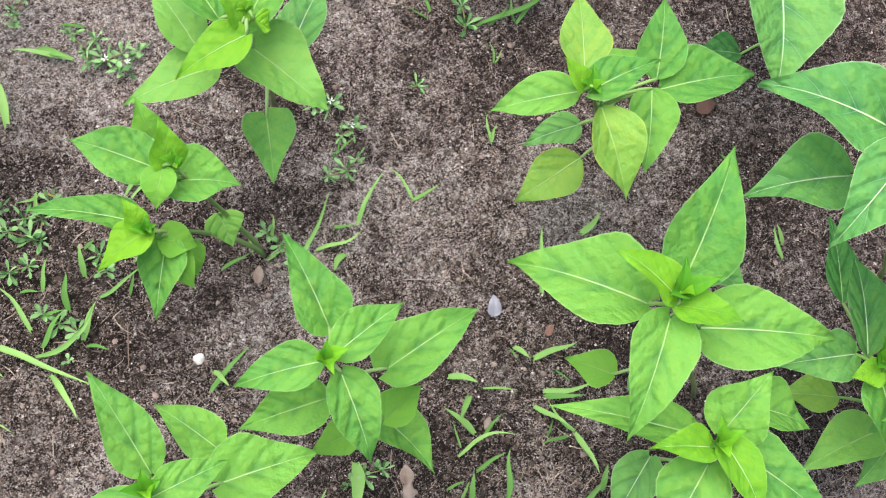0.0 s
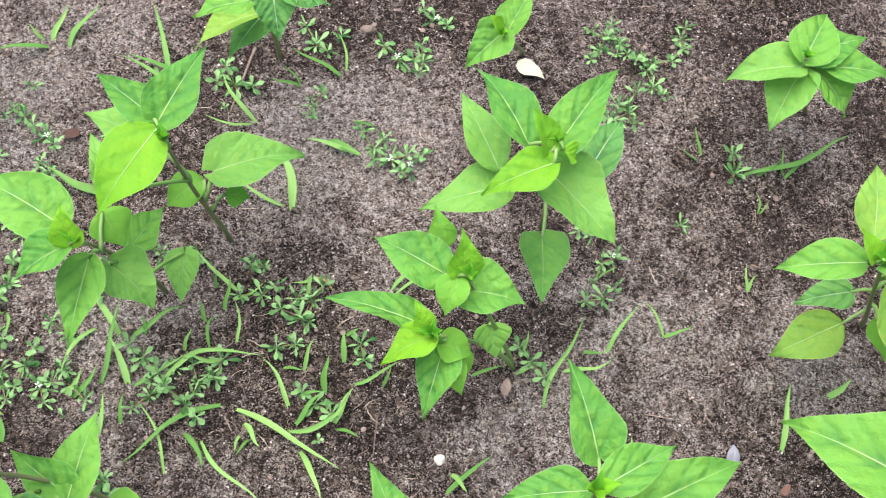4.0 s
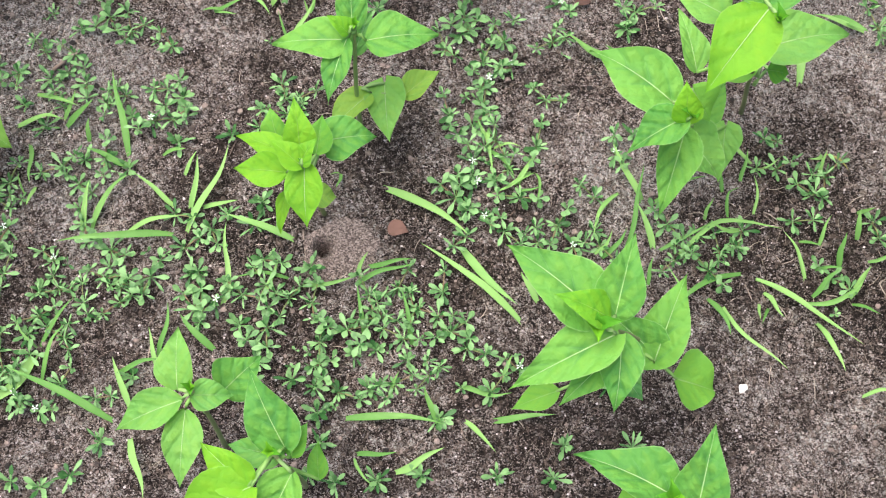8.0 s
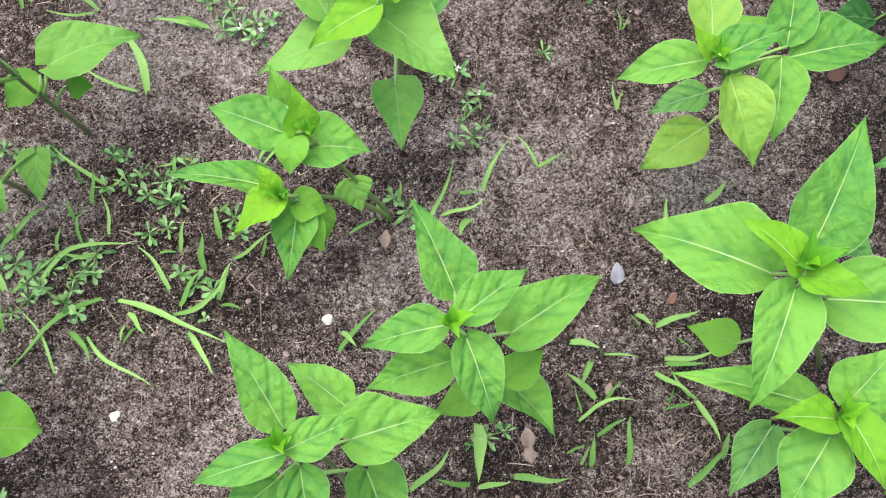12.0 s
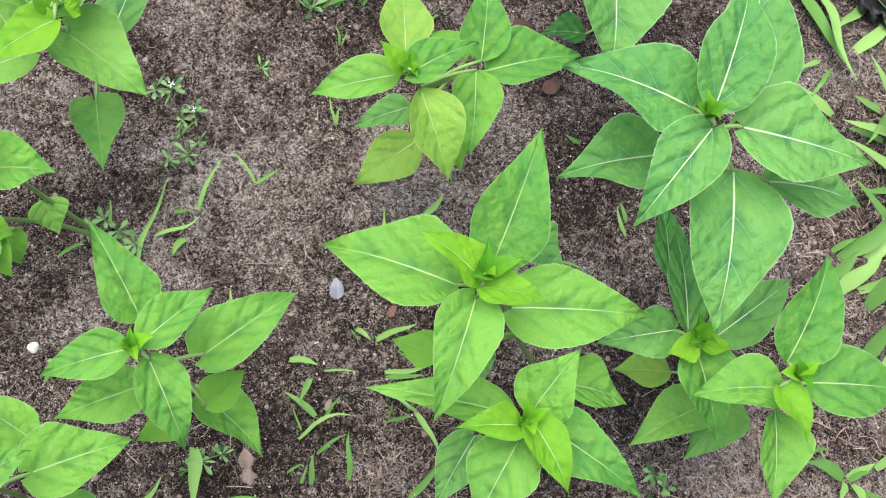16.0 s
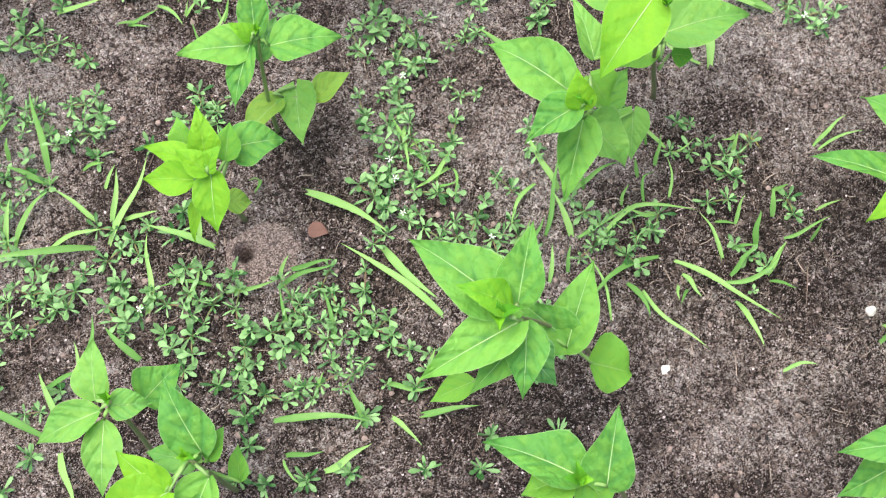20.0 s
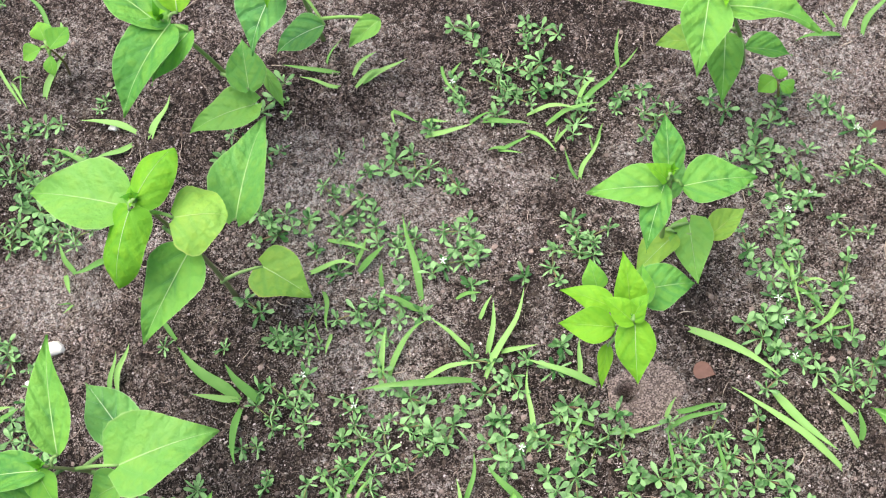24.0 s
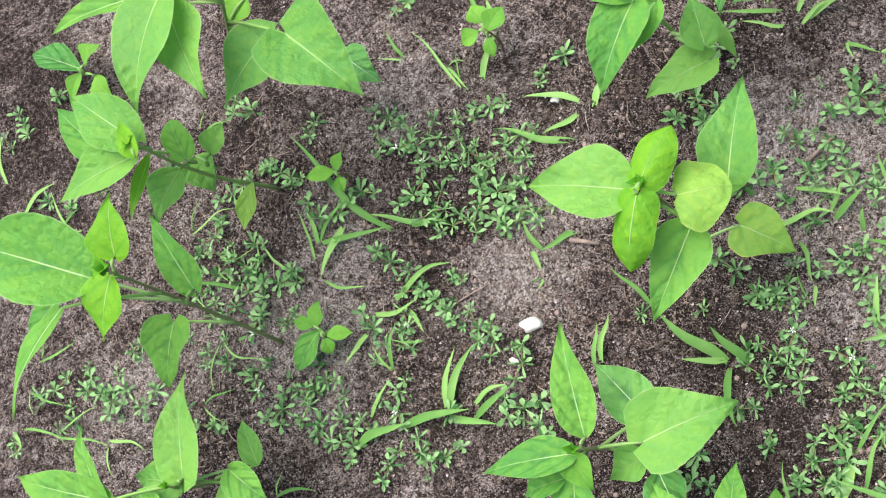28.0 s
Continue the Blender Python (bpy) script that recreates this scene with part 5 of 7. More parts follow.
blade(t, 0.674, 0.046, 0.705, 0.080, 0.016, 0.0046, -0.02, 0)


t = tuft("small tuft of green grass blades on bare soil")
blade(t, 0.292, -0.199, 0.319, -0.230, 0.017, 0.0046, 0.03, 0)
blade(t, 0.293, -0.200, 0.287, -0.231, 0.014, 0.0028, -0.1, 0)


t = tuft("small tuft of green grass blades on bare soil")
blade(t, -1.531, 0.348, -1.554, 0.387, 0.016, 0.0055, 0.02, 0)
blade(t, -1.532, 0.349, -1.567, 0.357, 0.014, 0.0033, 0.08, 0)

t = tuft("small tuft of green grass blades on bare soil")
blade(t, -1.463, 0.295, -1.523, 0.378, 0.021, 0.0046, -0.05, 0)
blade(t, -1.466, 0.298, -1.468, 0.347, 0.013, 0.0028, -0.02, 0)

t = tuft("small tuft of green grass blades on bare soil")
blade(t, -1.419, 0.374, -1.427, 0.399, 0.015, 0.0092, 0.03, 0)
blade(t, -1.428, 0.366, -1.481, 0.442, 0.020, 0.0074, -0.08, 0)


t = tuft("small tuft of green grass blades on bare soil")
blade(t, -1.643, 0.098, -1.580, 0.079, 0.016, 0.0050, -0.07, 0)


t = tuft("small tuft of green grass blades on bare soil")
blade(t, -1.518, 0.017, -1.559, 0.019, 0.015, 0.0039, 0.11, 0)


t = tuft("small tuft of green grass blades on bare soil")
blade(t, -1.561, -0.017, -1.547, 0.035, 0.017, 0.0064, 0.1, 0)
blade(t, -1.561, -0.015, -1.578, 0.014, 0.013, 0.0039, 0.07, 0)

t = tuft("small tuft of green grass blades on bare soil")
blade(t, -1.592, -0.064, -1.556, -0.026, 0.017, 0.0064, 0, 0)

t = tuft("small tuft of green grass blades on bare soil")
blade(t, -1.266, 0.022, -1.306, 0.066, 0.018, 0.0064, 0.03, 0)


t = tuft("small tuft of green grass blades on bare soil")
blade(t, -1.934, -0.060, -1.861, -0.081, 0.017, 0.0055, 0.09, 0)
blade(t, -1.931, -0.061, -1.908, -0.107, 0.013, 0.0033, -0.08, 0)

t = tuft("small tuft of green grass blades on bare soil")
blade(t, -2.060, -0.036, -1.972, -0.065, 0.018, 0.0046, 0.1, 0)
blade(t, -2.068, -0.035, -2.040, -0.066, 0.015, 0.0055, 0.01, 0)

t = tuft("small tuft of green grass blades on bare soil")
blade(t, -1.706, -0.141, -1.644, -0.140, 0.017, 0.0055, 0.09, 0)
blade(t, -1.704, -0.141, -1.687, -0.113, 0.011, 0.0033, 0.12, 0)

t = tuft("small tuft of green grass blades on bare soil")
blade(t, -0.854, 0.178, -0.829, 0.220, 0.017, 0.0064, 0.09, 0)
blade(t, -0.853, 0.180, -0.868, 0.211, 0.014, 0.0039, 0.12, 0)


t = tuft("spreading tuft of long green grass blades")
blade(t, -0.953, -0.009, -0.944, 0.048, 0.016, 0.0073, -0.03, 0)


t = tuft("spreading tuft of long green grass blades")
blade(t, -0.705, -0.228, -0.721, -0.188, 0.016, 0.0087, 0.06, 0)

t = tuft("small tuft of green grass blades on bare soil")
blade(t, -0.663, -0.221, -0.599, -0.218, 0.016, 0.0087, -0.01, 0)

t = tuft("small tuft of green grass blades on bare soil")
blade(t, -0.646, -0.189, -0.638, -0.160, 0.016, 0.0062, 0.05, 0)


t = tuft("small tuft of green grass blades on bare soil")
blade(t, -0.306, -0.108, -0.286, -0.079, 0.016, 0.0080, 0.05, 0)


t = tuft("small tuft of green grass blades on bare soil")
blade(t, -0.518, 0.151, -0.571, 0.176, 0.016, 0.0124, 0.03, 0)
blade(t, -0.504, 0.143, -0.531, 0.163, 0.016, 0.0083, -0.04, 0)

t = tuft("small tuft of green grass blades on bare soil")
blade(t, -0.293, 0.202, -0.258, 0.173, 0.016, 0.0102, 0.05, 0)


t = tuft("spreading tuft of long green grass blades")
blade(t, -0.049, -0.081, -0.070, -0.104, 0.016, 0.0090, -0.06, 0)


t = tuft("small tuft of green grass blades on bare soil")
blade(t, -0.098, -0.278, -0.116, -0.336, 0.016, 0.0159, 0.05, 0)

t = tuft("small tuft of green grass blades on bare soil")
blade(t, -0.084, -0.333, -0.032, -0.353, 0.016, 0.0085, -0.06, 0)


t = tuft("small tuft of green grass blades on bare soil")
blade(t, -0.178, -0.327, -0.131, -0.300, 0.016, 0.0079, -0.06, 0)

t = tuft("small tuft of green grass blades on bare soil")
blade(t, -0.117, -0.335, -0.152, -0.324, 0.016, 0.0067, 0.03, 0)
blade(t, -0.115, -0.337, -0.086, -0.343, 0.016, 0.0073, -0.02, 0)


t = tuft("small tuft of green grass blades on bare soil")
blade(t, 0.006, -0.225, 0.030, -0.244, 0.016, 0.0088, 0.07, 0)


t = tuft("small tuft of green grass blades on bare soil")
blade(t, 0.074, -0.386, 0.119, -0.361, 0.016, 0.0088, -0.01, 0)

t = tuft("long green grass blade arching over the soil")
blade(t, 0.123, -0.177, 0.143, -0.108, 0.016, 0.0078, 0.02, 0)

t = tuft("long green grass blade arching over the soil")
blade(t, -0.329, 0.119, -0.342, 0.199, 0.016, 0.0116, -0.05, 0)

t = tuft("small tuft of green grass blades on bare soil")
blade(t, -0.251, 0.179, -0.313, 0.193, 0.016, 0.0076, -0.06, 0)


t = tuft("long green grass blade arching over the soil")
blade(t, -1.609, -0.095, -1.537, -0.076, 0.016, 0.0134, 0.06, 0)

t = tuft("spreading tuft of long green grass blades")
blade(t, -1.499, -0.067, -1.460, 0.001, 0.016, 0.0115, 0.06, 0)
blade(t, -1.500, -0.069, -1.435, -0.086, 0.016, 0.0101, -0.02, 0)


t = tuft("small tuft of green grass blades on bare soil")
blade(t, -1.470, -0.076, -1.419, -0.047, 0.016, 0.0100, 0.02, 0)

t = tuft("small tuft of green grass blades on bare soil")
blade(t, -1.330, -0.029, -1.313, 0.017, 0.016, 0.0083, 0.01, 0)

t = tuft("spreading tuft of long green grass blades")
blade(t, -1.200, -0.044, -1.264, 0.010, 0.016, 0.0149, 0.01, 0)
blade(t, -1.179, -0.046, -1.213, -0.009, 0.016, 0.0121, 0.02, 0)
blade(t, -1.200, -0.038, -1.244, -0.038, 0.016, 0.0088, 0.06, 0)
blade(t, -1.198, -0.044, -1.195, -0.110, 0.016, 0.0101, -0.12, 0)


t = tuft("small tuft of green grass blades on bare soil")
blade(t, -1.340, 0.112, -1.380, 0.092, 0.016, 0.0086, -0.03, 0)

t = tuft("small tuft of green grass blades on bare soil")
blade(t, -1.439, 0.300, -1.415, 0.358, 0.016, 0.0100, 0.07, 0)

t = tuft("small tuft of green grass blades on bare soil")
blade(t, -1.383, 0.096, -1.400, 0.128, 0.016, 0.0072, 0.00, 0)


t = tuft("long green grass blade arching over the soil")
blade(t, -1.615, 0.161, -1.640, 0.096, 0.016, 0.0140, 0.01, 0)


t = tuft("small tuft of green grass blades on bare soil")
blade(t, -1.588, 0.033, -1.610, -0.006, 0.016, 0.0090, -0.00, 0)


t = tuft("spreading tuft of long green grass blades")
blade(t, -1.093, -0.144, -1.146, -0.212, 0.016, 0.0134, 0.08, 0)

t = tuft("long green grass blade arching over the soil")
blade(t, -0.501, -0.008, -0.531, 0.055, 0.016, 0.0081, -0.00, 0)


t = tuft("small tuft of green grass blades on bare soil")
blade(t, -0.608, -0.103, -0.609, -0.073, 0.016, 0.0078, -0.06, 0)
blade(t, -0.608, -0.108, -0.626, -0.079, 0.016, 0.0078, 0.04, 0)
blade(t, -0.607, -0.076, -0.638, -0.052, 0.016, 0.0091, 0.01, 0)


t = tuft("small tuft of green grass blades on bare soil")
blade(t, 0.025, -0.247, 0.002, -0.274, 0.016, 0.0076, -0.01, 0)


t = tuft("small tuft of green grass blades on bare soil")
blade(t, 0.182, -0.123, 0.206, -0.110, 0.016, 0.0087, -0.05, 0)


t = tuft("small tuft of green grass blades on bare soil")
blade(t, -1.642, 0.135, -1.658, 0.184, 0.016, 0.0076, -0.01, 0)

t = tuft("long green grass blade arching over the soil")
blade(t, -2.075, 0.235, -2.016, 0.273, 0.016, 0.0081, 0.14, 0)

t = tuft("small tuft of green grass blades on bare soil")
blade(t, -1.314, 0.245, -1.292, 0.297, 0.016, 0.0115, -0.03, 0)

t = tuft("small tuft of green grass blades on bare soil")
blade(t, -1.085, 0.087, -1.053, 0.112, 0.016, 0.0095, -0.02, 0)

t = tuft("small tuft of green grass blades on bare soil")
blade(t, -1.119, 0.073, -1.109, 0.021, 0.016, 0.0061, 0.01, 0)

t = tuft("small tuft of green grass blades on bare soil")
blade(t, -1.121, 0.127, -1.067, 0.104, 0.016, 0.0062, 0.01, 0)


t = tuft("small tuft of green grass blades on bare soil")
blade(t, -1.111, 0.026, -1.112, -0.003, 0.016, 0.0053, 0.06, 0)


t = tuft("small tuft of green grass blades on bare soil")
blade(t, -1.325, 0.255, -1.391, 0.271, 0.016, 0.0102, -0.07, 0)
blade(t, -1.328, 0.245, -1.370, 0.223, 0.016, 0.0087, 0.05, 0)

t = tuft("long green grass blade arching over the soil")
blade(t, -1.336, 0.210, -1.424, 0.238, 0.016, 0.0115, -0.00, 0)


t = tuft("long green grass blade arching over the soil")
blade(t, -1.502, -0.066, -1.481, 0.002, 0.016, 0.0100, 0.05, 0)

t = tuft("long green grass blade arching over the soil")
blade(t, -1.556, -0.077, -1.466, -0.067, 0.016, 0.0130, 0.03, 0)

t = tuft("small tuft of green grass blades on bare soil")
blade(t, -1.473, -0.059, -1.426, -0.044, 0.016, 0.0085, 0.06, 0)

t = tuft("small tuft of green grass blades on bare soil")
blade(t, -1.337, -0.034, -1.326, 0.009, 0.016, 0.0068, -0.01, 0)

t = tuft("small tuft of green grass blades on bare soil")
blade(t, -1.396, 0.100, -1.380, 0.071, 0.016, 0.0071, 0.04, 0)


t = tuft("small tuft of green grass blades on bare soil")
blade(t, -0.522, -0.103, -0.516, -0.063, 0.016, 0.0058, -0.04, 0)


t = tuft("small tuft of green grass blades on bare soil")
blade(t, -0.211, -0.185, -0.162, -0.155, 0.016, 0.0063, 0.03, 0)
blade(t, -0.202, -0.162, -0.191, -0.188, 0.016, 0.0064, 0.05, 0)


t = tuft("small tuft of green grass blades on bare soil")
blade(t, -0.306, -0.111, -0.284, -0.127, 0.016, 0.0043, 0.05, 0)

t = tuft("long green grass blade arching over the soil")
blade(t, -0.102, -0.111, -0.047, -0.022, 0.016, 0.0058, 0.08, 0)

t = tuft("small tuft of green grass blades on bare soil")
blade(t, -0.081, -0.071, -0.031, -0.070, 0.016, 0.0052, -0.10, 0)

t = tuft("small tuft of green grass blades on bare soil")
blade(t, -0.035, -0.063, 0.008, -0.014, 0.016, 0.0060, 0.06, 0)
blade(t, -0.056, -0.052, -0.037, -0.064, 0.016, 0.0060, -0.01, 0)

t = tuft("small tuft of green grass blades on bare soil")
blade(t, 0.031, -0.047, 0.011, -0.012, 0.016, 0.0046, -0.10, 0)
blade(t, 0.026, -0.041, 0.057, -0.040, 0.016, 0.0054, -0.15, 0)

t = tuft("small tuft of green grass blades on bare soil")
blade(t, -0.115, -0.053, -0.110, -0.034, 0.016, 0.0044, 0.00, 0)
blade(t, -0.126, -0.070, -0.112, -0.072, 0.016, 0.0037, -0.02, 0)

t = tuft("small tuft of green grass blades on bare soil")
blade(t, -0.171, -0.068, -0.140, -0.067, 0.016, 0.0044, -0.02, 0)

t = tuft("small tuft of green grass blades on bare soil")
blade(t, -0.027, -0.180, -0.028, -0.148, 0.016, 0.0058, 0.01, 0)

t = tuft("small tuft of green grass blades on bare soil")
blade(t, -0.135, -0.033, -0.139, -0.072, 0.016, 0.0037, 0.01, 0)

t = tuft("long green grass blade arching over the soil")
blade(t, 0.708, 0.033, 0.711, -0.079, 0.016, 0.0210, -0.04, 0)
blade(t, 0.727, 0.031, 0.692, -0.116, 0.040, 0.0180, 0.01, 0)

t = tuft("long green grass blade arching over the soil")
blade(t, 0.798, 0.001, 0.719, -0.039, 0.016, 0.0163, -0.02, 0)
blade(t, 0.812, 0.011, 0.775, -0.102, 0.050, 0.0273, 0.02, 0)

t = tuft("spreading tuft of long green grass blades")
blade(t, 0.734, -0.067, 0.826, -0.026, 0.016, 0.0197, 0.01, 0)
blade(t, 0.709, -0.073, 0.642, -0.113, 0.016, 0.0072, -0.03, 0)
blade(t, 0.696, -0.059, 0.648, -0.070, 0.016, 0.0092, 0.05, 0)

t = tuft("long green grass blade arching over the soil")
blade(t, 0.702, -0.248, 0.685, -0.101, 0.090, 0.0229, -0.18, 0)

t = tuft("small tuft of green grass blades on bare soil")
blade(t, 0.727, -0.157, 0.743, -0.139, 0.016, 0.0122, -0.07, 0)
blade(t, 0.738, -0.144, 0.702, -0.119, 0.016, 0.0113, -0.04, 0)
blade(t, 0.724, -0.176, 0.675, -0.152, 0.016, 0.0122, 0.02, 0)

t = tuft("small tuft of green grass blades on bare soil")
blade(t, 0.679, -0.130, 0.635, -0.083, 0.016, 0.0181, 0.05, 0)

t = tuft("long green grass blade arching over the soil")
blade(t, 0.760, -0.181, 0.664, -0.145, 0.030, 0.0175, 0.07, 0)
blade(t, 0.755, -0.202, 0.686, -0.195, 0.016, 0.0133, 0.03, 0)

t = tuft("long green grass blade arching over the soil")
blade(t, 0.731, -0.226, 0.645, -0.170, 0.040, 0.0222, -0.00, 0)
blade(t, 0.732, -0.244, 0.653, -0.223, 0.016, 0.0121, -0.00, 0)

t = tuft("long green grass blade arching over the soil")
blade(t, 0.702, -0.298, 0.633, -0.216, 0.040, 0.0168, 0.02, 0)

t = tuft("spreading tuft of long green grass blades")
blade(t, 0.610, -0.289, 0.697, -0.251, 0.030, 0.0239, -0.05, 0)
blade(t, 0.634, -0.297, 0.700, -0.274, 0.016, 0.0212, 0.02, 0)
blade(t, 0.602, -0.277, 0.626, -0.275, 0.016, 0.0086, 0.05, 0)

t = tuft("long green grass blade arching over the soil")
blade(t, 0.776, -0.134, 0.675, -0.180, 0.030, 0.0136, 0.00, 0)
blade(t, 0.802, -0.143, 0.750, -0.107, 0.050, 0.0179, -0.06, 0)

t = tuft("long green grass blade arching over the soil")
blade(t, 0.861, -0.057, 0.785, -0.070, 0.016, 0.0186, 0.04, 0)

t = tuft("small tuft of green grass blades on bare soil")
blade(t, 0.587, -0.307, 0.622, -0.289, 0.016, 0.0169, 0.01, 0)
blade(t, 0.587, -0.321, 0.636, -0.302, 0.030, 0.0226, -0.03, 0)
blade(t, 0.606, -0.327, 0.657, -0.322, 0.016, 0.0133, -0.07, 0)
blade(t, 0.611, -0.348, 0.639, -0.325, 0.040, 0.0228, 0.05, 0)

t = tuft("small tuft of green grass blades on bare soil")
blade(t, 0.578, -0.401, 0.613, -0.368, 0.040, 0.0224, -0.00, 0)
blade(t, 0.591, -0.418, 0.631, -0.386, 0.016, 0.0159, 0.03, 0)

t = tuft("small tuft of green grass blades on bare soil")
blade(t, 0.502, -0.504, 0.460, -0.475, 0.016, 0.0180, -0.08, 0)
blade(t, 0.504, -0.504, 0.531, -0.499, 0.016, 0.0126, 0.03, 0)
blade(t, 0.504, -0.505, 0.523, -0.505, 0.016, 0.0081, 0.06, 0)
blade(t, 0.502, -0.504, 0.475, -0.524, 0.016, 0.0108, -0.01, 0)
blade(t, 0.508, -0.508, 0.500, -0.534, 0.016, 0.0126, 0.04, 0)
blade(t, 0.510, -0.520, 0.521, -0.531, 0.016, 0.0081, -0.01, 0)

t = tuft("small tuft of green grass blades on bare soil")
blade(t, 0.539, -0.505, 0.560, -0.497, 0.016, 0.0110, 0.06, 0)

t = tuft("small tuft of green grass blades on bare soil")
blade(t, 0.478, -0.467, 0.491, -0.470, 0.016, 0.0053, 0.05, 0)
blade(t, 0.494, -0.461, 0.481, -0.483, 0.016, 0.0045, -0.06, 0)

t = tuft("spreading tuft of long green grass blades")
blade(t, -0.401, -0.077, -0.503, -0.134, 0.016, 0.0072, -0.08, 0)
blade(t, -0.399, -0.085, -0.304, -0.158, 0.016, 0.0078, 0.03, 0)
blade(t, -0.391, -0.097, -0.376, -0.129, 0.016, 0.0065, 0.01, 0)
blade(t, -0.395, -0.108, -0.400, -0.131, 0.016, 0.0039, 0.02, 0)
blade(t, -0.383, -0.113, -0.398, -0.135, 0.016, 0.0039, -0.06, 0)

t = tuft("spreading tuft of long green grass blades")
blade(t, -0.356, -0.108, -0.288, -0.075, 0.016, 0.0065, -0.28, 0)
blade(t, -0.342, -0.128, -0.325, -0.183, 0.016, 0.0071, 0.06, 0)
blade(t, -0.346, -0.093, -0.369, -0.041, 0.016, 0.0059, -0.08, 0)
blade(t, -0.344, -0.105, -0.316, -0.079, 0.016, 0.0065, -0.01, 0)
blade(t, -0.341, -0.078, -0.314, -0.080, 0.016, 0.0046, 0.06, 0)

t = tuft("small tuft of green grass blades on bare soil")
blade(t, -0.447, -0.102, -0.429, -0.146, 0.016, 0.0071, 0.10, 0)

t = tuft("long green grass blade arching over the soil")
blade(t, -0.462, -0.147, -0.485, -0.071, 0.016, 0.0038, -0.06, 0)

t = tuft("small tuft of green grass blades on bare soil")
blade(t, -0.502, -0.093, -0.497, -0.066, 0.016, 0.0052, 0.07, 0)

t = tuft("small tuft of green grass blades on bare soil")
blade(t, -0.494, -0.060, -0.510, -0.010, 0.016, 0.0085, -0.06, 0)
blade(t, -0.495, -0.057, -0.438, -0.030, 0.016, 0.0052, -0.05, 0)

t = tuft("small tuft of green grass blades on bare soil")
blade(t, -0.548, -0.063, -0.521, -0.036, 0.016, 0.0066, -0.10, 0)
blade(t, -0.556, -0.060, -0.534, -0.038, 0.016, 0.0053, -0.10, 0)

t = tuft("small tuft of green grass blades on bare soil")
blade(t, -0.404, -0.034, -0.439, -0.031, 0.016, 0.0059, 0.20, 0)
blade(t, -0.418, -0.025, -0.406, 0.005, 0.016, 0.0046, 0.30, 0)
blade(t, -0.393, -0.026, -0.391, 0.020, 0.016, 0.0040, -0.06, 0)
blade(t, -0.421, 0.003, -0.424, 0.021, 0.016, 0.0053, 0.05, 0)

t = tuft("small tuft of green grass blades on bare soil")
blade(t, -0.497, -0.011, -0.438, 0.016, 0.016, 0.0066, 0.08, 0)
blade(t, -0.477, -0.007, -0.479, 0.011, 0.016, 0.0040, 0.00, 0)

t = tuft("small tuft of green grass blades on bare soil")
blade(t, -0.443, -0.027, -0.434, -0.006, 0.016, 0.0046, 0.03, 0)

t = tuft("spreading tuft of long green grass blades")
blade(t, -0.402, 0.011, -0.394, 0.045, 0.016, 0.0054, 0.04, 0)
blade(t, -0.409, 0.037, -0.409, 0.051, 0.016, 0.0040, 0.01, 0)
blade(t, -0.385, 0.032, -0.428, 0.078, 0.016, 0.0054, 0.06, 0)
blade(t, -0.396, 0.024, -0.362, 0.036, 0.016, 0.0034, -0.07, 0)

t = tuft("small tuft of green grass blades on bare soil")
blade(t, -0.323, 0.021, -0.316, 0.043, 0.016, 0.0054, -0.00, 0)

t = tuft("spreading grass tuft with one dried blade")
blade(t, -0.315, 0.047, -0.336, 0.033, 0.016, 0.0054, 0.15, 0)
blade(t, -0.315, 0.047, -0.297, 0.020, 0.016, 0.0034, 0.15, 1)

t = tuft("small tuft of green grass blades on bare soil")
blade(t, -0.331, -0.055, -0.319, -0.026, 0.016, 0.0053, 0.06, 0)
blade(t, -0.351, -0.047, -0.332, -0.057, 0.016, 0.0040, -0.01, 0)

t = tuft("small tuft of green grass blades on bare soil")
blade(t, -0.313, -0.077, -0.307, -0.044, 0.016, 0.0079, 0.04, 0)
blade(t, -0.289, -0.069, -0.238, -0.054, 0.016, 0.0046, -0.08, 0)

t = tuft("small tuft of green grass blades on bare soil")
blade(t, -0.291, -0.048, -0.289, -0.020, 0.016, 0.0073, 0.05, 0)

t = tuft("small tuft of green grass blades on bare soil")
blade(t, -0.288, -0.017, -0.275, -0.019, 0.016, 0.0054, -0.06, 0)

t = tuft("small tuft of green grass blades on bare soil")
blade(t, -0.257, -0.074, -0.248, -0.060, 0.016, 0.0040, -0.04, 0)

t = tuft("small tuft of green grass blades on bare soil")
blade(t, -0.238, 0.024, -0.203, 0.050, 0.016, 0.0055, 0.10, 0)
blade(t, -0.236, 0.021, -0.190, 0.033, 0.016, 0.0041, 0.10, 0)

t = tuft("small tuft of green grass blades on bare soil")
blade(t, -0.248, -0.041, -0.225, -0.039, 0.016, 0.0040, 0.02, 0)


t = tuft("small tuft of green grass blades on bare soil")
blade(t, -0.308, -0.204, -0.276, -0.202, 0.016, 0.0051, 0.10, 0)


t = tuft("small tuft of green grass blades on bare soil")
blade(t, -0.986, 0.055, -0.956, 0.056, 0.016, 0.0055, 0.05, 0)

t = tuft("long green grass blade arching over the soil")
blade(t, -0.864, -0.034, -0.862, 0.006, 0.016, 0.0065, 0.00, 0)


t = tuft("small tuft of green grass blades on bare soil")
blade(t, -0.793, -0.088, -0.728, -0.067, 0.016, 0.0064, 0.02, 0)

t = tuft("spreading tuft of long green grass blades")
blade(t, -0.685, -0.047, -0.631, -0.112, 0.016, 0.0109, -0.05, 0)

t = tuft("small tuft of green grass blades on bare soil")
blade(t, 0.080, -0.213, 0.086, -0.235, 0.016, 0.0079, -0.04, 0)
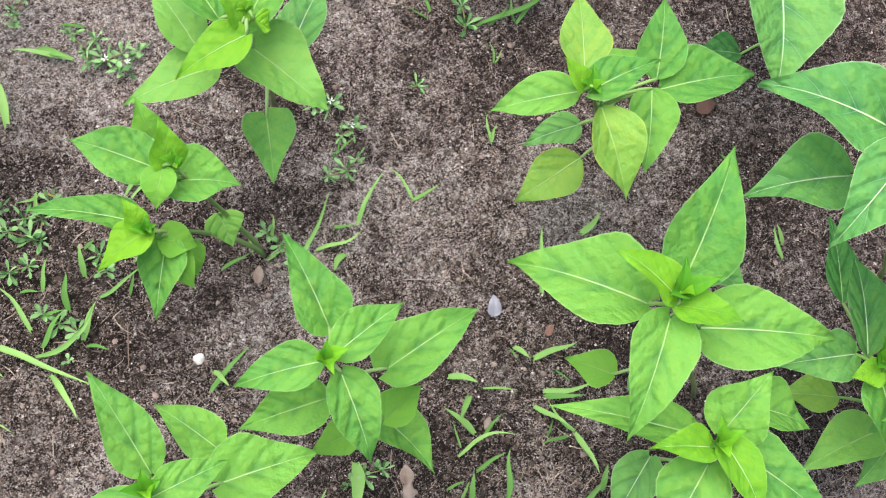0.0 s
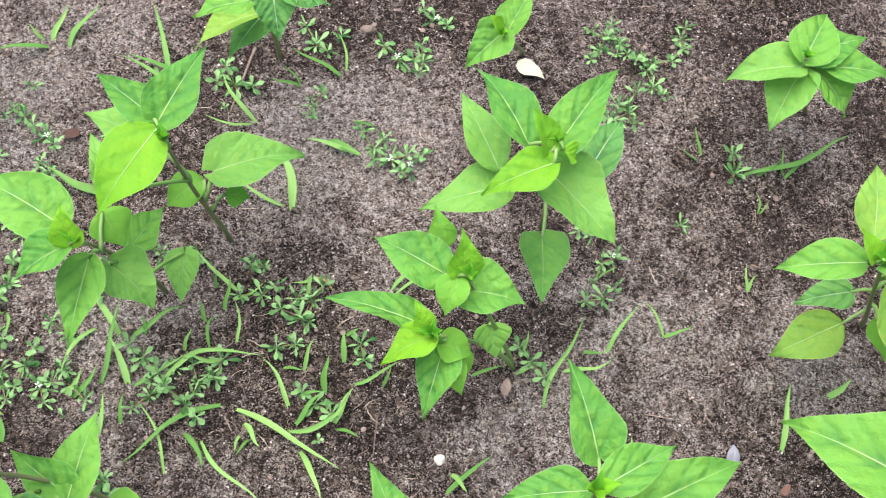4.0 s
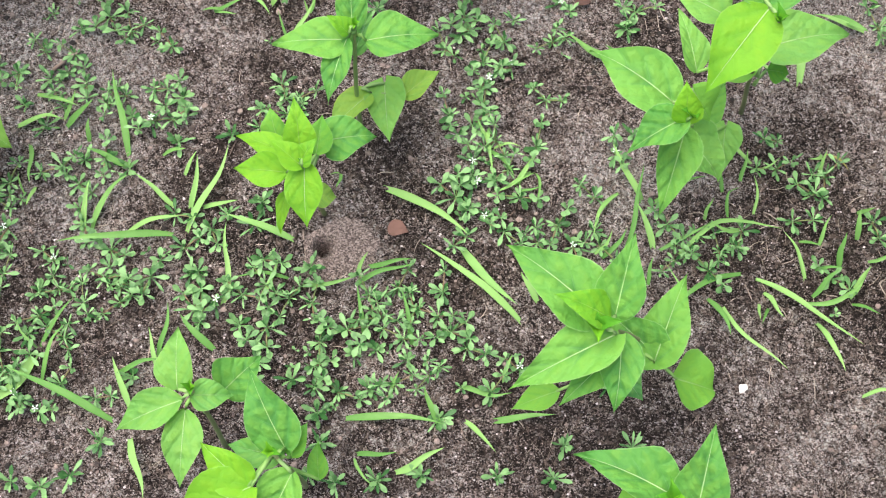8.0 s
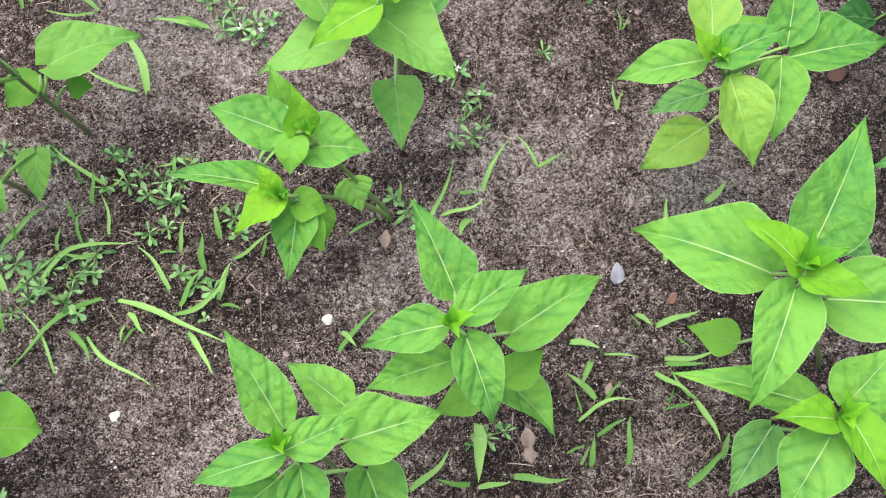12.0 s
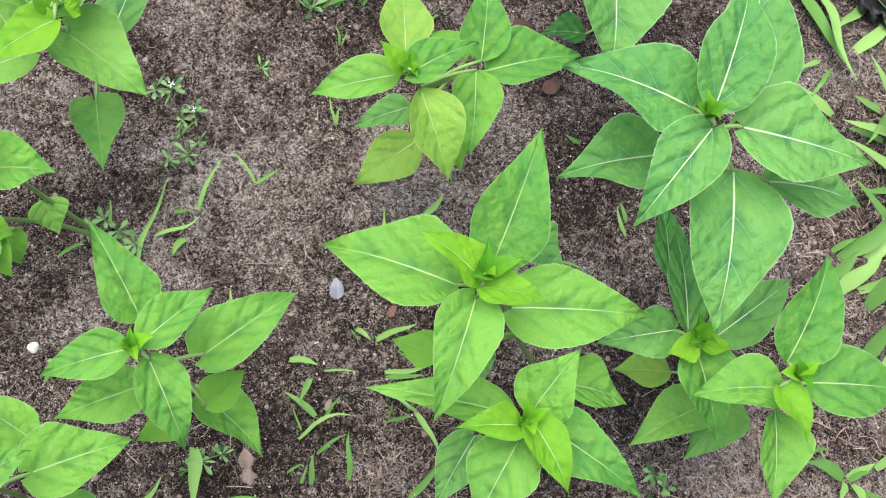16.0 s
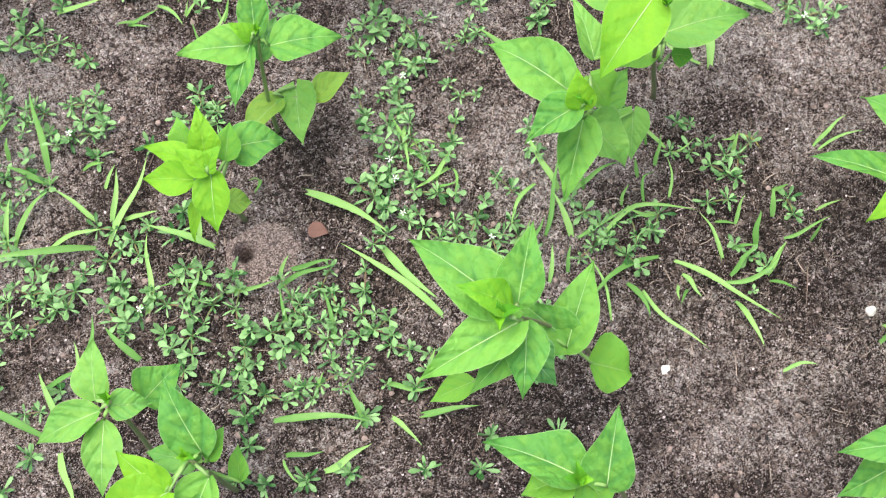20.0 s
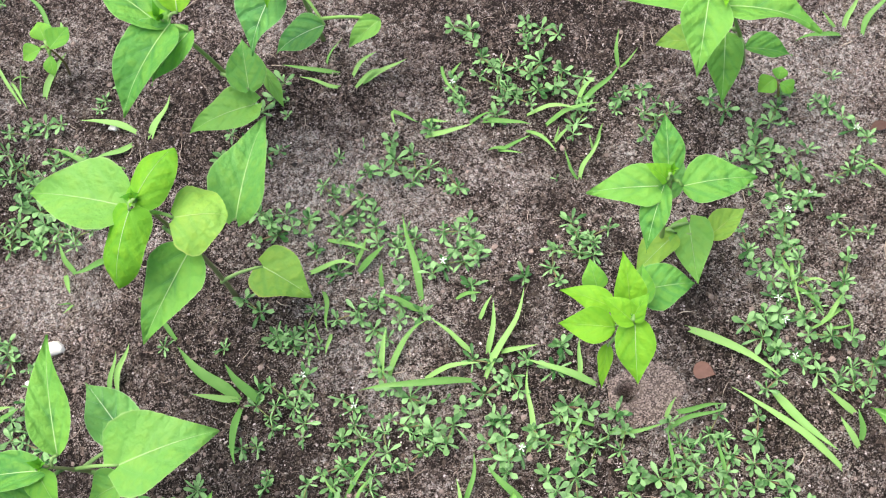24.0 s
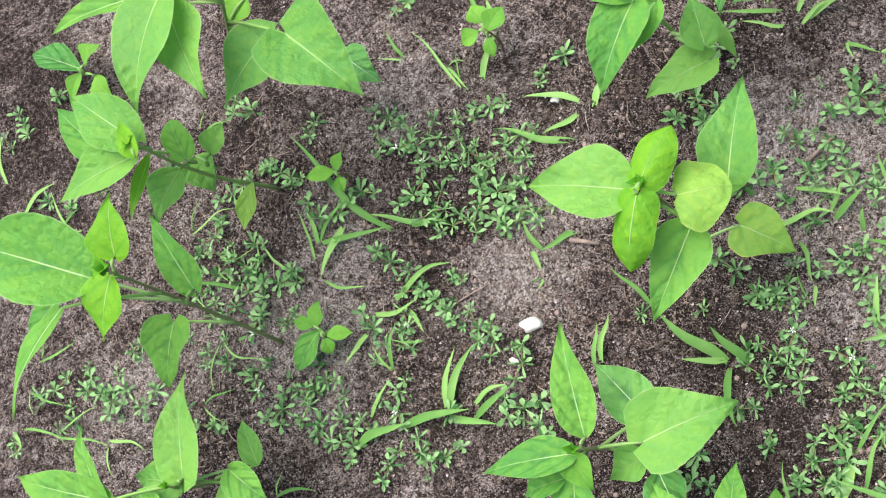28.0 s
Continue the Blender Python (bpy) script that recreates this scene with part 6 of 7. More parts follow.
blade(t, 0.089, -0.230, 0.136, -0.230, 0.016, 0.0079, -0.05, 0)
blade(t, 0.077, -0.214, 0.074, -0.235, 0.016, 0.0026, -0.06, 0)
blade(t, 0.110, -0.246, 0.115, -0.268, 0.016, 0.0026, 0.04, 0)

t = tuft("small tuft of green grass blades on bare soil")
blade(t, 0.087, -0.265, 0.139, -0.275, 0.016, 0.0066, -0.02, 0)
blade(t, 0.088, -0.269, 0.125, -0.283, 0.016, 0.0072, 0.01, 0)
blade(t, 0.076, -0.272, 0.100, -0.308, 0.016, 0.0065, 0.02, 0)

t = tuft("small tuft of green grass blades on bare soil")
blade(t, 0.112, -0.311, 0.088, -0.278, 0.016, 0.0053, 0.12, 0)
blade(t, 0.104, -0.308, 0.067, -0.313, 0.016, 0.0046, 0.10, 0)
blade(t, 0.107, -0.307, 0.111, -0.357, 0.016, 0.0079, 0.05, 0)
blade(t, 0.081, -0.308, 0.086, -0.297, 0.016, 0.0033, -0.03, 0)

t = tuft("small tuft of green grass blades on bare soil")
blade(t, 0.018, -0.288, -0.009, -0.258, 0.016, 0.0090, -0.04, 0)
blade(t, 0.019, -0.293, 0.042, -0.277, 0.016, 0.0045, -0.00, 0)
blade(t, 0.001, -0.297, -0.004, -0.271, 0.016, 0.0026, 0.05, 0)
blade(t, 0.005, -0.319, 0.034, -0.313, 0.016, 0.0051, -0.00, 0)

t = tuft("small tuft of green grass blades on bare soil")
blade(t, -0.009, -0.303, 0.050, -0.300, 0.016, 0.0051, 0.16, 0)

t = tuft("small tuft of green grass blades on bare soil")
blade(t, 0.027, -0.355, 0.039, -0.310, 0.016, 0.0070, 0.02, 0)

t = tuft("small tuft of green grass blades on bare soil")
blade(t, -0.008, -0.346, -0.001, -0.322, 0.016, 0.0070, -0.05, 0)
blade(t, -0.015, -0.342, -0.007, -0.329, 0.016, 0.0038, 0.02, 0)
blade(t, -0.025, -0.327, -0.010, -0.328, 0.016, 0.0038, 0.05, 0)

t = tuft("small tuft of green grass blades on bare soil")
blade(t, 0.113, -0.371, 0.123, -0.349, 0.016, 0.0079, 0.00, 0)
blade(t, 0.130, -0.377, 0.137, -0.356, 0.016, 0.0066, 0.03, 0)

t = tuft("small tuft of green grass blades on bare soil")
blade(t, 0.034, -0.245, 0.064, -0.261, 0.016, 0.0032, 0.02, 0)

t = tuft("long green grass blade arching over the soil")
blade(t, -1.016, 0.052, -1.035, 0.145, 0.016, 0.0096, 0.01, 0)
blade(t, -1.010, 0.045, -1.058, 0.060, 0.016, 0.0082, 0.06, 0)

t = tuft("spreading tuft of long green grass blades")
blade(t, -0.963, -0.031, -1.079, -0.042, 0.016, 0.0093, -0.03, 0)
blade(t, -0.957, -0.030, -0.913, 0.060, 0.016, 0.0087, -0.04, 0)
blade(t, -0.962, -0.003, -1.008, 0.033, 0.016, 0.0067, 0.03, 0)
blade(t, -0.945, -0.004, -0.902, -0.001, 0.016, 0.0060, 0.03, 0)

t = tuft("long green grass blade arching over the soil")
blade(t, -1.055, -0.032, -1.049, 0.024, 0.016, 0.0082, 0.10, 0)
blade(t, -1.050, -0.027, -1.008, 0.029, 0.016, 0.0082, 0.16, 0)

t = tuft("small tuft of green grass blades on bare soil")
blade(t, -1.019, -0.026, -0.958, -0.015, 0.016, 0.0068, 0.05, 0)

t = tuft("small tuft of green grass blades on bare soil")
blade(t, -0.962, 0.030, -0.946, 0.053, 0.016, 0.0054, -0.01, 0)

t = tuft("small tuft of green grass blades on bare soil")
blade(t, -1.059, 0.070, -1.056, 0.091, 0.016, 0.0070, 0.04, 0)

t = tuft("long green grass blade arching over the soil")
blade(t, -0.844, -0.041, -0.915, -0.014, 0.016, 0.0092, -0.01, 0)

t = tuft("long green grass blade arching over the soil")
blade(t, -0.917, -0.112, -0.913, -0.022, 0.016, 0.0072, -0.04, 0)

t = tuft("small tuft of green grass blades on bare soil")
blade(t, -0.887, -0.112, -0.860, -0.053, 0.016, 0.0065, -0.06, 0)

t = tuft("small tuft of green grass blades on bare soil")
blade(t, -0.847, -0.079, -0.906, -0.079, 0.016, 0.0052, -0.06, 0)
blade(t, -0.842, -0.087, -0.784, -0.081, 0.016, 0.0058, -0.05, 0)


t = tuft("small tuft of green grass blades on bare soil")
blade(t, -0.786, -0.079, -0.774, -0.056, 0.016, 0.0052, 0.07, 0)
blade(t, -0.780, -0.068, -0.731, -0.064, 0.016, 0.0065, -0.01, 0)


t = tuft("small tuft of green grass blades on bare soil")
blade(t, -0.976, -0.156, -0.965, -0.103, 0.016, 0.0065, -0.02, 0)

t = tuft("small tuft of green grass blades on bare soil")
blade(t, -1.019, -0.168, -0.969, -0.158, 0.016, 0.0066, 0.01, 0)

t = tuft("small tuft of green grass blades on bare soil")
blade(t, -0.999, -0.205, -1.016, -0.156, 0.016, 0.0078, 0.01, 0)

t = tuft("spreading tuft of long green grass blades")
blade(t, -1.094, -0.143, -1.057, -0.097, 0.016, 0.0054, 0.03, 0)

t = tuft("small tuft of green grass blades on bare soil")
blade(t, -0.918, -0.151, -0.954, -0.115, 0.016, 0.0090, 0.06, 0)


t = tuft("small tuft of green grass blades on bare soil")
blade(t, -1.139, 0.090, -1.080, 0.090, 0.016, 0.0086, 0.07, 0)

t = tuft("small tuft of green grass blades on bare soil")
blade(t, -1.086, 0.094, -1.071, 0.121, 0.016, 0.0057, 0.02, 0)

t = tuft("long green grass blade arching over the soil")
blade(t, -1.552, 0.143, -1.679, 0.281, 0.016, 0.0111, 0.05, 0)
blade(t, -1.538, 0.151, -1.485, 0.142, 0.016, 0.0103, 0.01, 0)

t = tuft("spreading tuft of long green grass blades")
blade(t, -1.647, 0.140, -1.600, 0.197, 0.016, 0.0068, 0.01, 0)
blade(t, -1.651, 0.141, -1.552, 0.146, 0.016, 0.0091, -0.02, 0)
blade(t, -1.651, 0.117, -1.669, 0.184, 0.016, 0.0045, -0.06, 0)

t = tuft("long green grass blade arching over the soil")
blade(t, -1.497, 0.145, -1.580, 0.163, 0.016, 0.0088, 0.02, 0)

t = tuft("long green grass blade arching over the soil")
blade(t, -1.560, 0.062, -1.480, 0.096, 0.016, 0.0087, 0.08, 0)
blade(t, -1.540, 0.053, -1.515, 0.019, 0.016, 0.0065, 0.05, 0)

t = tuft("small tuft of green grass blades on bare soil")
blade(t, -1.588, 0.050, -1.521, 0.057, 0.016, 0.0073, -0.07, 0)

t = tuft("long green grass blade arching over the soil")
blade(t, -1.662, 0.098, -1.721, 0.161, 0.016, 0.0045, 0.10, 0)

t = tuft("long green grass blade arching over the soil")
blade(t, -1.747, 0.103, -1.815, 0.112, 0.016, 0.0062, -0.04, 0)

t = tuft("long green grass blade arching over the soil")
blade(t, -0.623, -0.130, -0.724, -0.048, 0.016, 0.0089, -0.04, 0)

t = tuft("long green grass blade arching over the soil")
blade(t, -0.764, 0.017, -0.675, -0.041, 0.016, 0.0106, 0.05, 0)

t = tuft("small tuft of green grass blades on bare soil")
blade(t, -0.778, -0.152, -0.785, -0.087, 0.016, 0.0063, -0.02, 0)

t = tuft("small tuft of green grass blades on bare soil")
blade(t, -0.730, -0.153, -0.741, -0.092, 0.016, 0.0063, 0.01, 0)

t = tuft("long green grass blade arching over the soil")
blade(t, -0.801, -0.217, -0.703, -0.226, 0.016, 0.0094, 0.05, 0)

t = tuft("small tuft of green grass blades on bare soil")
blade(t, -0.753, -0.268, -0.703, -0.246, 0.016, 0.0087, -0.06, 0)

t = tuft("small tuft of green grass blades on bare soil")
blade(t, -0.692, -0.187, -0.639, -0.198, 0.016, 0.0063, -0.07, 0)

t = tuft("small tuft of green grass blades on bare soil")
blade(t, -0.688, -0.218, -0.656, -0.253, 0.016, 0.0063, 0.05, 0)

t = tuft("long green grass blade arching over the soil")
blade(t, -0.479, -0.066, -0.368, -0.038, 0.016, 0.0066, 0.18, 0)

t = tuft("long green grass blade arching over the soil")
blade(t, -0.523, -0.054, -0.501, 0.032, 0.016, 0.0065, -0.04, 0)

t = tuft("long green grass blade arching over the soil")
blade(t, -0.433, -0.109, -0.377, -0.181, 0.016, 0.0052, -0.06, 0)

t = tuft("long green grass blade arching over the soil")
blade(t, -1.012, -0.215, -1.117, -0.162, 0.016, 0.0097, -0.00, 0)
blade(t, -1.001, -0.229, -0.980, -0.290, 0.016, 0.0090, 0.05, 0)

t = tuft("small tuft of green grass blades on bare soil")
blade(t, -0.972, -0.177, -0.984, -0.128, 0.016, 0.0065, -0.00, 0)



def spoon(bm, base, az, el, length, width, lift=0.0):
    """A small spoon-shaped leaf."""
    rot = pose(*base, 0, 0, az) @ pose(0, 0, 0, 0, -el, 0)
    prof = ((0.0, 0.16), (0.25, 0.24), (0.46, 0.62), (0.62, 0.94), (0.75, 1.0), (0.90, 0.70), (1.0, 0.12))
    rows = []
    for u, w in prof:
        z = lift * length * 4 * u * (1 - u)
        rows.append([bm.verts.new(rot @ Vector((u * length, s * w * width / 2, z + abs(s) * w * width * 0.12))) for s in (-1, 0, 1)])
    for p, q in zip(rows, rows[1:]):
        for k in range(2):
            bm.faces.new((p[k], p[k + 1], q[k + 1], q[k]))


def weed_model(seed, arms, bloom):
    rng = random.Random(seed)
    root = thing("weed_rosette", 0, 0, -5, "low green weed with whorls of spoon-shaped leaves", "weed", "small weeds on the soil")
    crowns = [(0.0, 0.0, 0.003)]
    turn, broad, long = rng.uniform(0, 360), rng.uniform(0.7, 1.2), rng.uniform(0.8, 1.1)
    stem = bmesh.new()
    tube(stem, [(0, 0, -0.012), (0, 0, 0.004)], [0.0014, 0.001], 5)
    part("stalk", stem, WEED_STEM, root)
    for k in range(arms):
        a = radians(turn + k * 360 / max(arms, 1) + rng.uniform(-35, 35))
        r = rng.uniform(0.013, 0.022)
        c = (r * math.cos(a), r * math.sin(a), rng.uniform(0.005, 0.012))
        crowns.append(c)
        stem = bmesh.new()
        tube(stem, curve_points((0, 0, 0.001), c, 0.003, 3), [0.0008] * 4, 4)
        part("stalk", stem, WEED_STEM, root)
    for i, c in enumerate(crowns):
        bm = bmesh.new()
        n = rng.randint(7, 10) if i == 0 else rng.randint(5, 7)
        for k in range(n):
            spoon(bm, (c[0], c[1], c[2] + rng.uniform(-0.002, 0.003)), k * 360 / n + rng.uniform(-28, 28), rng.uniform(0, 32), rng.uniform(0.008, 0.019) * long * (1 if i == 0 else 0.8), rng.choice((0.0024, 0.0034, 0.0044, 0.0052)) * broad, rng.uniform(-0.05, 0.16))
        for k in range(2):
            spoon(bm, (c[0], c[1], c[2] + 0.002), k * 180 + rng.uniform(0, 80), rng.uniform(35, 65), rng.uniform(0.006, 0.012), 0.0028)
        part("leaf_whorl", bm, WEED, root)
        if bloom and i < bloom:
            bm = bmesh.new()
            for k in range(5):
                spoon(bm, (c[0] + 0.002, c[1] + 0.001, c[2] + 0.007), k * 72 + rng.uniform(-15, 15), rng.uniform(5, 30), rng.uniform(0.003, 0.0048), 0.0012)
            part("flower", bm, PETAL, root, "tiny white flower")
    return root


WEEDS = [weed_model(31 + k, (0, 1, 1, 2, 2, 3)[k % 6], 1 if k in (4, 13) else 0) for k in range(18)]
SPOTS = []


def rosette(x, y, s=1.0):
    """A weed at (x, y); larger ones have more arms."""
    rng = random.Random(int(abs(x * 6151 + y * 9001) * 1000))
    k = rng.choice((0, 6, 12, 1, 7)) if s < 0.75 else rng.choice((1, 2, 3, 7, 8, 9, 13, 14, 15)) if s < 1.1 else rng.choice((3, 4, 5, 9, 10, 11, 15, 16, 17))
    m = pose(x, y, gz(x, y), rng.uniform(-8, 8), rng.uniform(-8, 8), rng.uniform(0, 360)) @ Matrix.Scale(rng.uniform(0.9, 1.1) * (0.85 if s < 0.75 else 1.0), 4)
    copy_thing(WEEDS[k], m)
    SPOTS.append((x, y))


for x, y, s in (
    (-2.098, 0.340, 0.6), (-2.082, 0.370, 0.9), (-2.064, -0.050, 0.7), (-2.040, 0.074, 0.7), (-2.034, 0.003, 0.6), (-2.009, 0.007, 0.9),
    (-1.997, -0.042, 0.7), (-1.983, -0.016, 0.7), (-1.961, 0.030, 0.7), (-1.961, 0.301, 0.6), (-1.943, 0.001, 1.2), (-1.934, 0.273, 0.6),
    (-1.926, -0.014, 1.1), (-1.920, 0.019, 0.6), (-1.897, 0.044, 0.6), (-1.885, -0.025, 0.6), (-1.863, -0.007, 1), (-1.823, -0.031, 0.6),
    (-1.818, 0.049, 0.7), (-1.806, 0.151, 0.6), (-1.805, 0.102, 0.7), (-1.795, 0.033, 0.6), (-1.788, 0.073, 0.9), (-1.785, -0.054, 1),
    (-1.783, 0.169, 1.1), (-1.782, 0.123, 1), (-1.776, 0.189, 0.6), (-1.772, 0.044, 0.5), (-1.767, 0.146, 1.2), (-1.759, 0.219, 0.8),
):
    rosette(x, y, s)
for x, y, s in (
    (-1.758, 0.083, 0.6), (-1.756, 0.339, 0.9), (-1.751, 0.109, 1.2), (-1.744, 0.129, 1.1), (-1.742, 0.001, 0.6), (-1.735, 0.046, 1),
    (-1.732, 0.320, 1), (-1.729, 0.154, 0.8), (-1.727, -0.020, 1), (-1.721, 0.132, 0.7), (-1.721, 0.064, 0.6), (-1.717, 0.087, 0.8),
    (-1.715, 0.244, 1.1), (-1.713, 0.011, 0.6), (-1.699, 0.102, 1), (-1.698, -0.042, 1.2), (-1.692, 0.233, 1), (-1.691, 0.054, 0.6),
    (-1.677, 0.216, 0.8), (-1.677, -0.025, 0.6), (-1.662, -0.045, 1.1), (-1.648, 0.004, 0.5), (-1.647, 0.289, 0.6), (-1.641, -0.016, 0.8),
    (-1.641, 0.169, 1), (-1.635, -0.085, 1.2), (-1.621, -0.037, 0.5), (-1.619, 0.172, 1), (-1.608, -0.093, 1.2), (-1.590, 0.195, 0.9),
):
    rosette(x, y, s)
for x, y, s in (
    (-1.587, -0.077, 0.5), (-1.579, -0.003, 0.5), (-1.579, 0.034, 1), (-1.568, -0.115, 0.6), (-1.561, 0.245, 1.1), (-1.554, -0.062, 1),
    (-1.553, -0.037, 0.9), (-1.553, 0.279, 1), (-1.545, 0.012, 1.2), (-1.541, 0.237, 1), (-1.540, 0.034, 1), (-1.529, -0.106, 1.3),
    (-1.527, 0.181, 1.1), (-1.525, 0.421, 0.8), (-1.524, 0.072, 1), (-1.522, 0.252, 1.2), (-1.513, 0.215, 1), (-1.513, 0.438, 0.8),
    (-1.507, 0.058, 1.2), (-1.505, 0.242, 1.1), (-1.503, -0.114, 1.2), (-1.501, 0.157, 1.1), (-1.492, 0.213, 1.2), (-1.491, 0.043, 1),
    (-1.483, 0.080, 1), (-1.481, 0.138, 1.1), (-1.458, 0.220, 1.2), (-1.457, 0.020, 1.3), (-1.455, 0.137, 1.3), (-1.450, 0.259, 1),
):
    rosette(x, y, s)
for x, y, s in (
    (-1.445, 0.205, 1.1), (-1.441, 0.006, 1.1), (-1.430, 0.138, 1), (-1.429, 0.269, 1), (-1.427, 0.169, 1.2), (-1.415, 0.150, 1.1),
    (-1.414, -0.068, 1.1), (-1.412, -0.021, 1.2), (-1.406, 0.204, 1.2), (-1.403, 0.132, 1.1), (-1.398, 0.230, 1.1), (-1.397, -0.087, 1),
    (-1.384, 0.136, 1.1), (-1.368, 0.298, 0.7), (-1.283, 0.017, 0.7), (-1.247, -0.155, 1.1), (-1.220, 0.013, 0.7), (-1.203, 0.233, 0.8),
    (-1.197, -0.089, 1), (-1.187, 0.155, 1), (-1.183, 0.048, 1), (-1.182, 0.220, 0.9), (-1.173, 0.284, 0.8), (-1.170, -0.129, 0.8),
    (-1.168, -0.061, 1.2), (-1.168, 0.132, 1.1), (-1.160, 0.152, 1), (-1.154, -0.040, 1.2), (-1.148, 0.011, 1.2), (-1.136, 0.028, 1.1),
):
    rosette(x, y, s)
for x, y, s in (
    (-1.135, 0.146, 1), (-1.135, -0.019, 1), (-1.134, -0.066, 1), (-1.133, -0.146, 1.1), (-1.127, 0.113, 0.7), (-1.124, -0.168, 1.1),
    (-1.110, -0.190, 1.1), (-1.109, 0.171, 0.7), (-1.105, 0.215, 0.6), (-1.094, -0.111, 1.2), (-1.088, 0.111, 0.8), (-1.086, -0.205, 1.2),
    (-1.085, -0.053, 1), (-1.084, 0.147, 0.8), (-1.083, 0.044, 1.2), (-1.078, 0.167, 0.8), (-1.077, -0.084, 1.2), (-1.068, -0.133, 1.1),
    (-1.068, -0.178, 0.8), (-1.066, 0.026, 1), (-1.065, 0.134, 1.1), (-1.058, -0.016, 1), (-1.051, -0.099, 1.2), (-1.046, 0.209, 1.3),
    (-1.042, 0.112, 1.2), (-1.040, 0.051, 1), (-1.034, -0.193, 1), (-1.031, -0.075, 1.2), (-1.029, -0.045, 1.1), (-1.024, 0.122, 0.8),
):
    rosette(x, y, s)
for x, y, s in (
    (-1.023, 0.192, 1.2), (-1.017, -0.098, 1.2), (-1.008, -0.081, 1.2), (-0.997, 0.090, 1.3), (-0.995, 0.126, 1), (-0.987, -0.074, 1.1),
    (-0.981, 0.295, 1), (-0.979, 0.176, 1), (-0.974, 0.094, 1.2), (-0.972, 0.267, 1), (-0.967, -0.009, 1), (-0.965, 0.117, 0.8),
    (-0.964, 0.360, 0.9), (-0.956, -0.044, 1), (-0.952, 0.325, 0.9), (-0.944, -0.108, 1.1), (-0.938, -0.088, 1.2), (-0.936, 0.289, 1.1),
    (-0.929, -0.026, 0.9), (-0.923, -0.101, 1.2), (-0.917, 0.275, 1.1), (-0.913, 0.311, 1.2), (-0.911, -0.174, 1), (-0.904, 0.342, 1),
    (-0.896, -0.095, 1.1), (-0.893, 0.286, 1), (-0.889, 0.319, 1), (-0.887, 0.359, 1), (-0.885, 0.083, 1.2), (-0.880, -0.162, 1),
):
    rosette(x, y, s)
for x, y, s in (
    (-0.876, -0.060, 0.8), (-0.874, -0.086, 1), (-0.871, -0.128, 1.1), (-0.871, 0.286, 1), (-0.865, 0.132, 0.9), (-0.858, 0.098, 1.1),
    (-0.856, 0.240, 1), (-0.851, -0.100, 1.2), (-0.849, 0.277, 1), (-0.846, 0.115, 1.1), (-0.829, -0.105, 1.1), (-0.825, -0.166, 1),
    (-0.821, -0.144, 1.2), (-0.808, 0.269, 1), (-0.803, -0.192, 1), (-0.794, -0.132, 1.2), (-0.785, 0.280, 1), (-0.774, -0.098, 1.2),
    (-0.773, 0.243, 1.2), (-0.762, -0.120, 1.2), (-0.749, -0.186, 1.2), (-0.746, -0.091, 1.2), (-0.740, -0.142, 1.2), (-0.729, -0.114, 1.1),
    (-0.717, -0.179, 1.2), (-0.707, -0.119, 1.1), (-0.702, -0.096, 1), (-0.700, 0.252, 0.9), (-0.696, -0.135, 1.2), (-0.695, 0.168, 1.2),
):
    rosette(x, y, s)
for x, y, s in (
    (-0.693, 0.091, 0.8), (-0.687, 0.001, 1.2), (-0.680, -0.151, 1), (-0.679, -0.040, 1), (-0.678, 0.184, 1), (-0.675, 0.204, 1.3),
    (-0.669, 0.079, 1.2), (-0.669, 0.041, 1.1), (-0.669, 0.017, 1.1), (-0.658, -0.194, 1), (-0.658, -0.019, 1.2), (-0.658, 0.099, 1.1),
    (-0.657, 0.151, 1.2), (-0.652, 0.131, 1.1), (-0.649, 0.249, 0.8), (-0.646, 0.061, 1.2), (-0.641, -0.036, 1.2), (-0.635, 0.030, 1.2),
    (-0.634, 0.174, 1), (-0.633, 0.270, 0.7), (-0.631, -0.172, 1), (-0.628, 0.145, 1), (-0.624, -0.000, 1.2), (-0.623, 0.200, 0.7),
    (-0.608, -0.047, 1.2), (-0.606, 0.055, 0.9), (-0.596, 0.247, 0.8), (-0.593, 0.106, 1.2), (-0.589, 0.283, 0.7), (-0.588, -0.028, 0.8),
):
    rosette(x, y, s)
for x, y, s in (
    (-0.583, 0.176, 1.2), (-0.574, -0.052, 0.8), (-0.573, 0.220, 1.3), (-0.550, -0.001, 0.9), (-0.547, -0.050, 1.1), (-0.526, 0.045, 1.1),
    (-0.518, -0.145, 1), (-0.508, -0.167, 1), (-0.495, 0.208, 1.3), (-0.480, -0.030, 0.8), (-0.475, -0.067, 1.2), (-0.461, 0.079, 0.7),
    (-0.460, 0.286, 0.7), (-0.451, -0.043, 0.7), (-0.443, -0.078, 1.1), (-0.430, -0.060, 1.1), (-0.426, 0.072, 0.8), (-0.407, -0.038, 1),
    (-0.381, 0.273, 1.2), (-0.375, 0.061, 0.9), (-0.366, 0.027, 0.8), (-0.355, -0.029, 1), (-0.330, 0.001, 0.9), (-0.322, -0.087, 0.8),
    (-0.317, 0.019, 1.1), (-0.301, 0.244, 1.2), (-0.291, 0.320, 1), (-0.274, -0.030, 0.8), (-0.263, 0.328, 0.6), (-0.241, 0.186, 1.2),
):
    rosette(x, y, s)
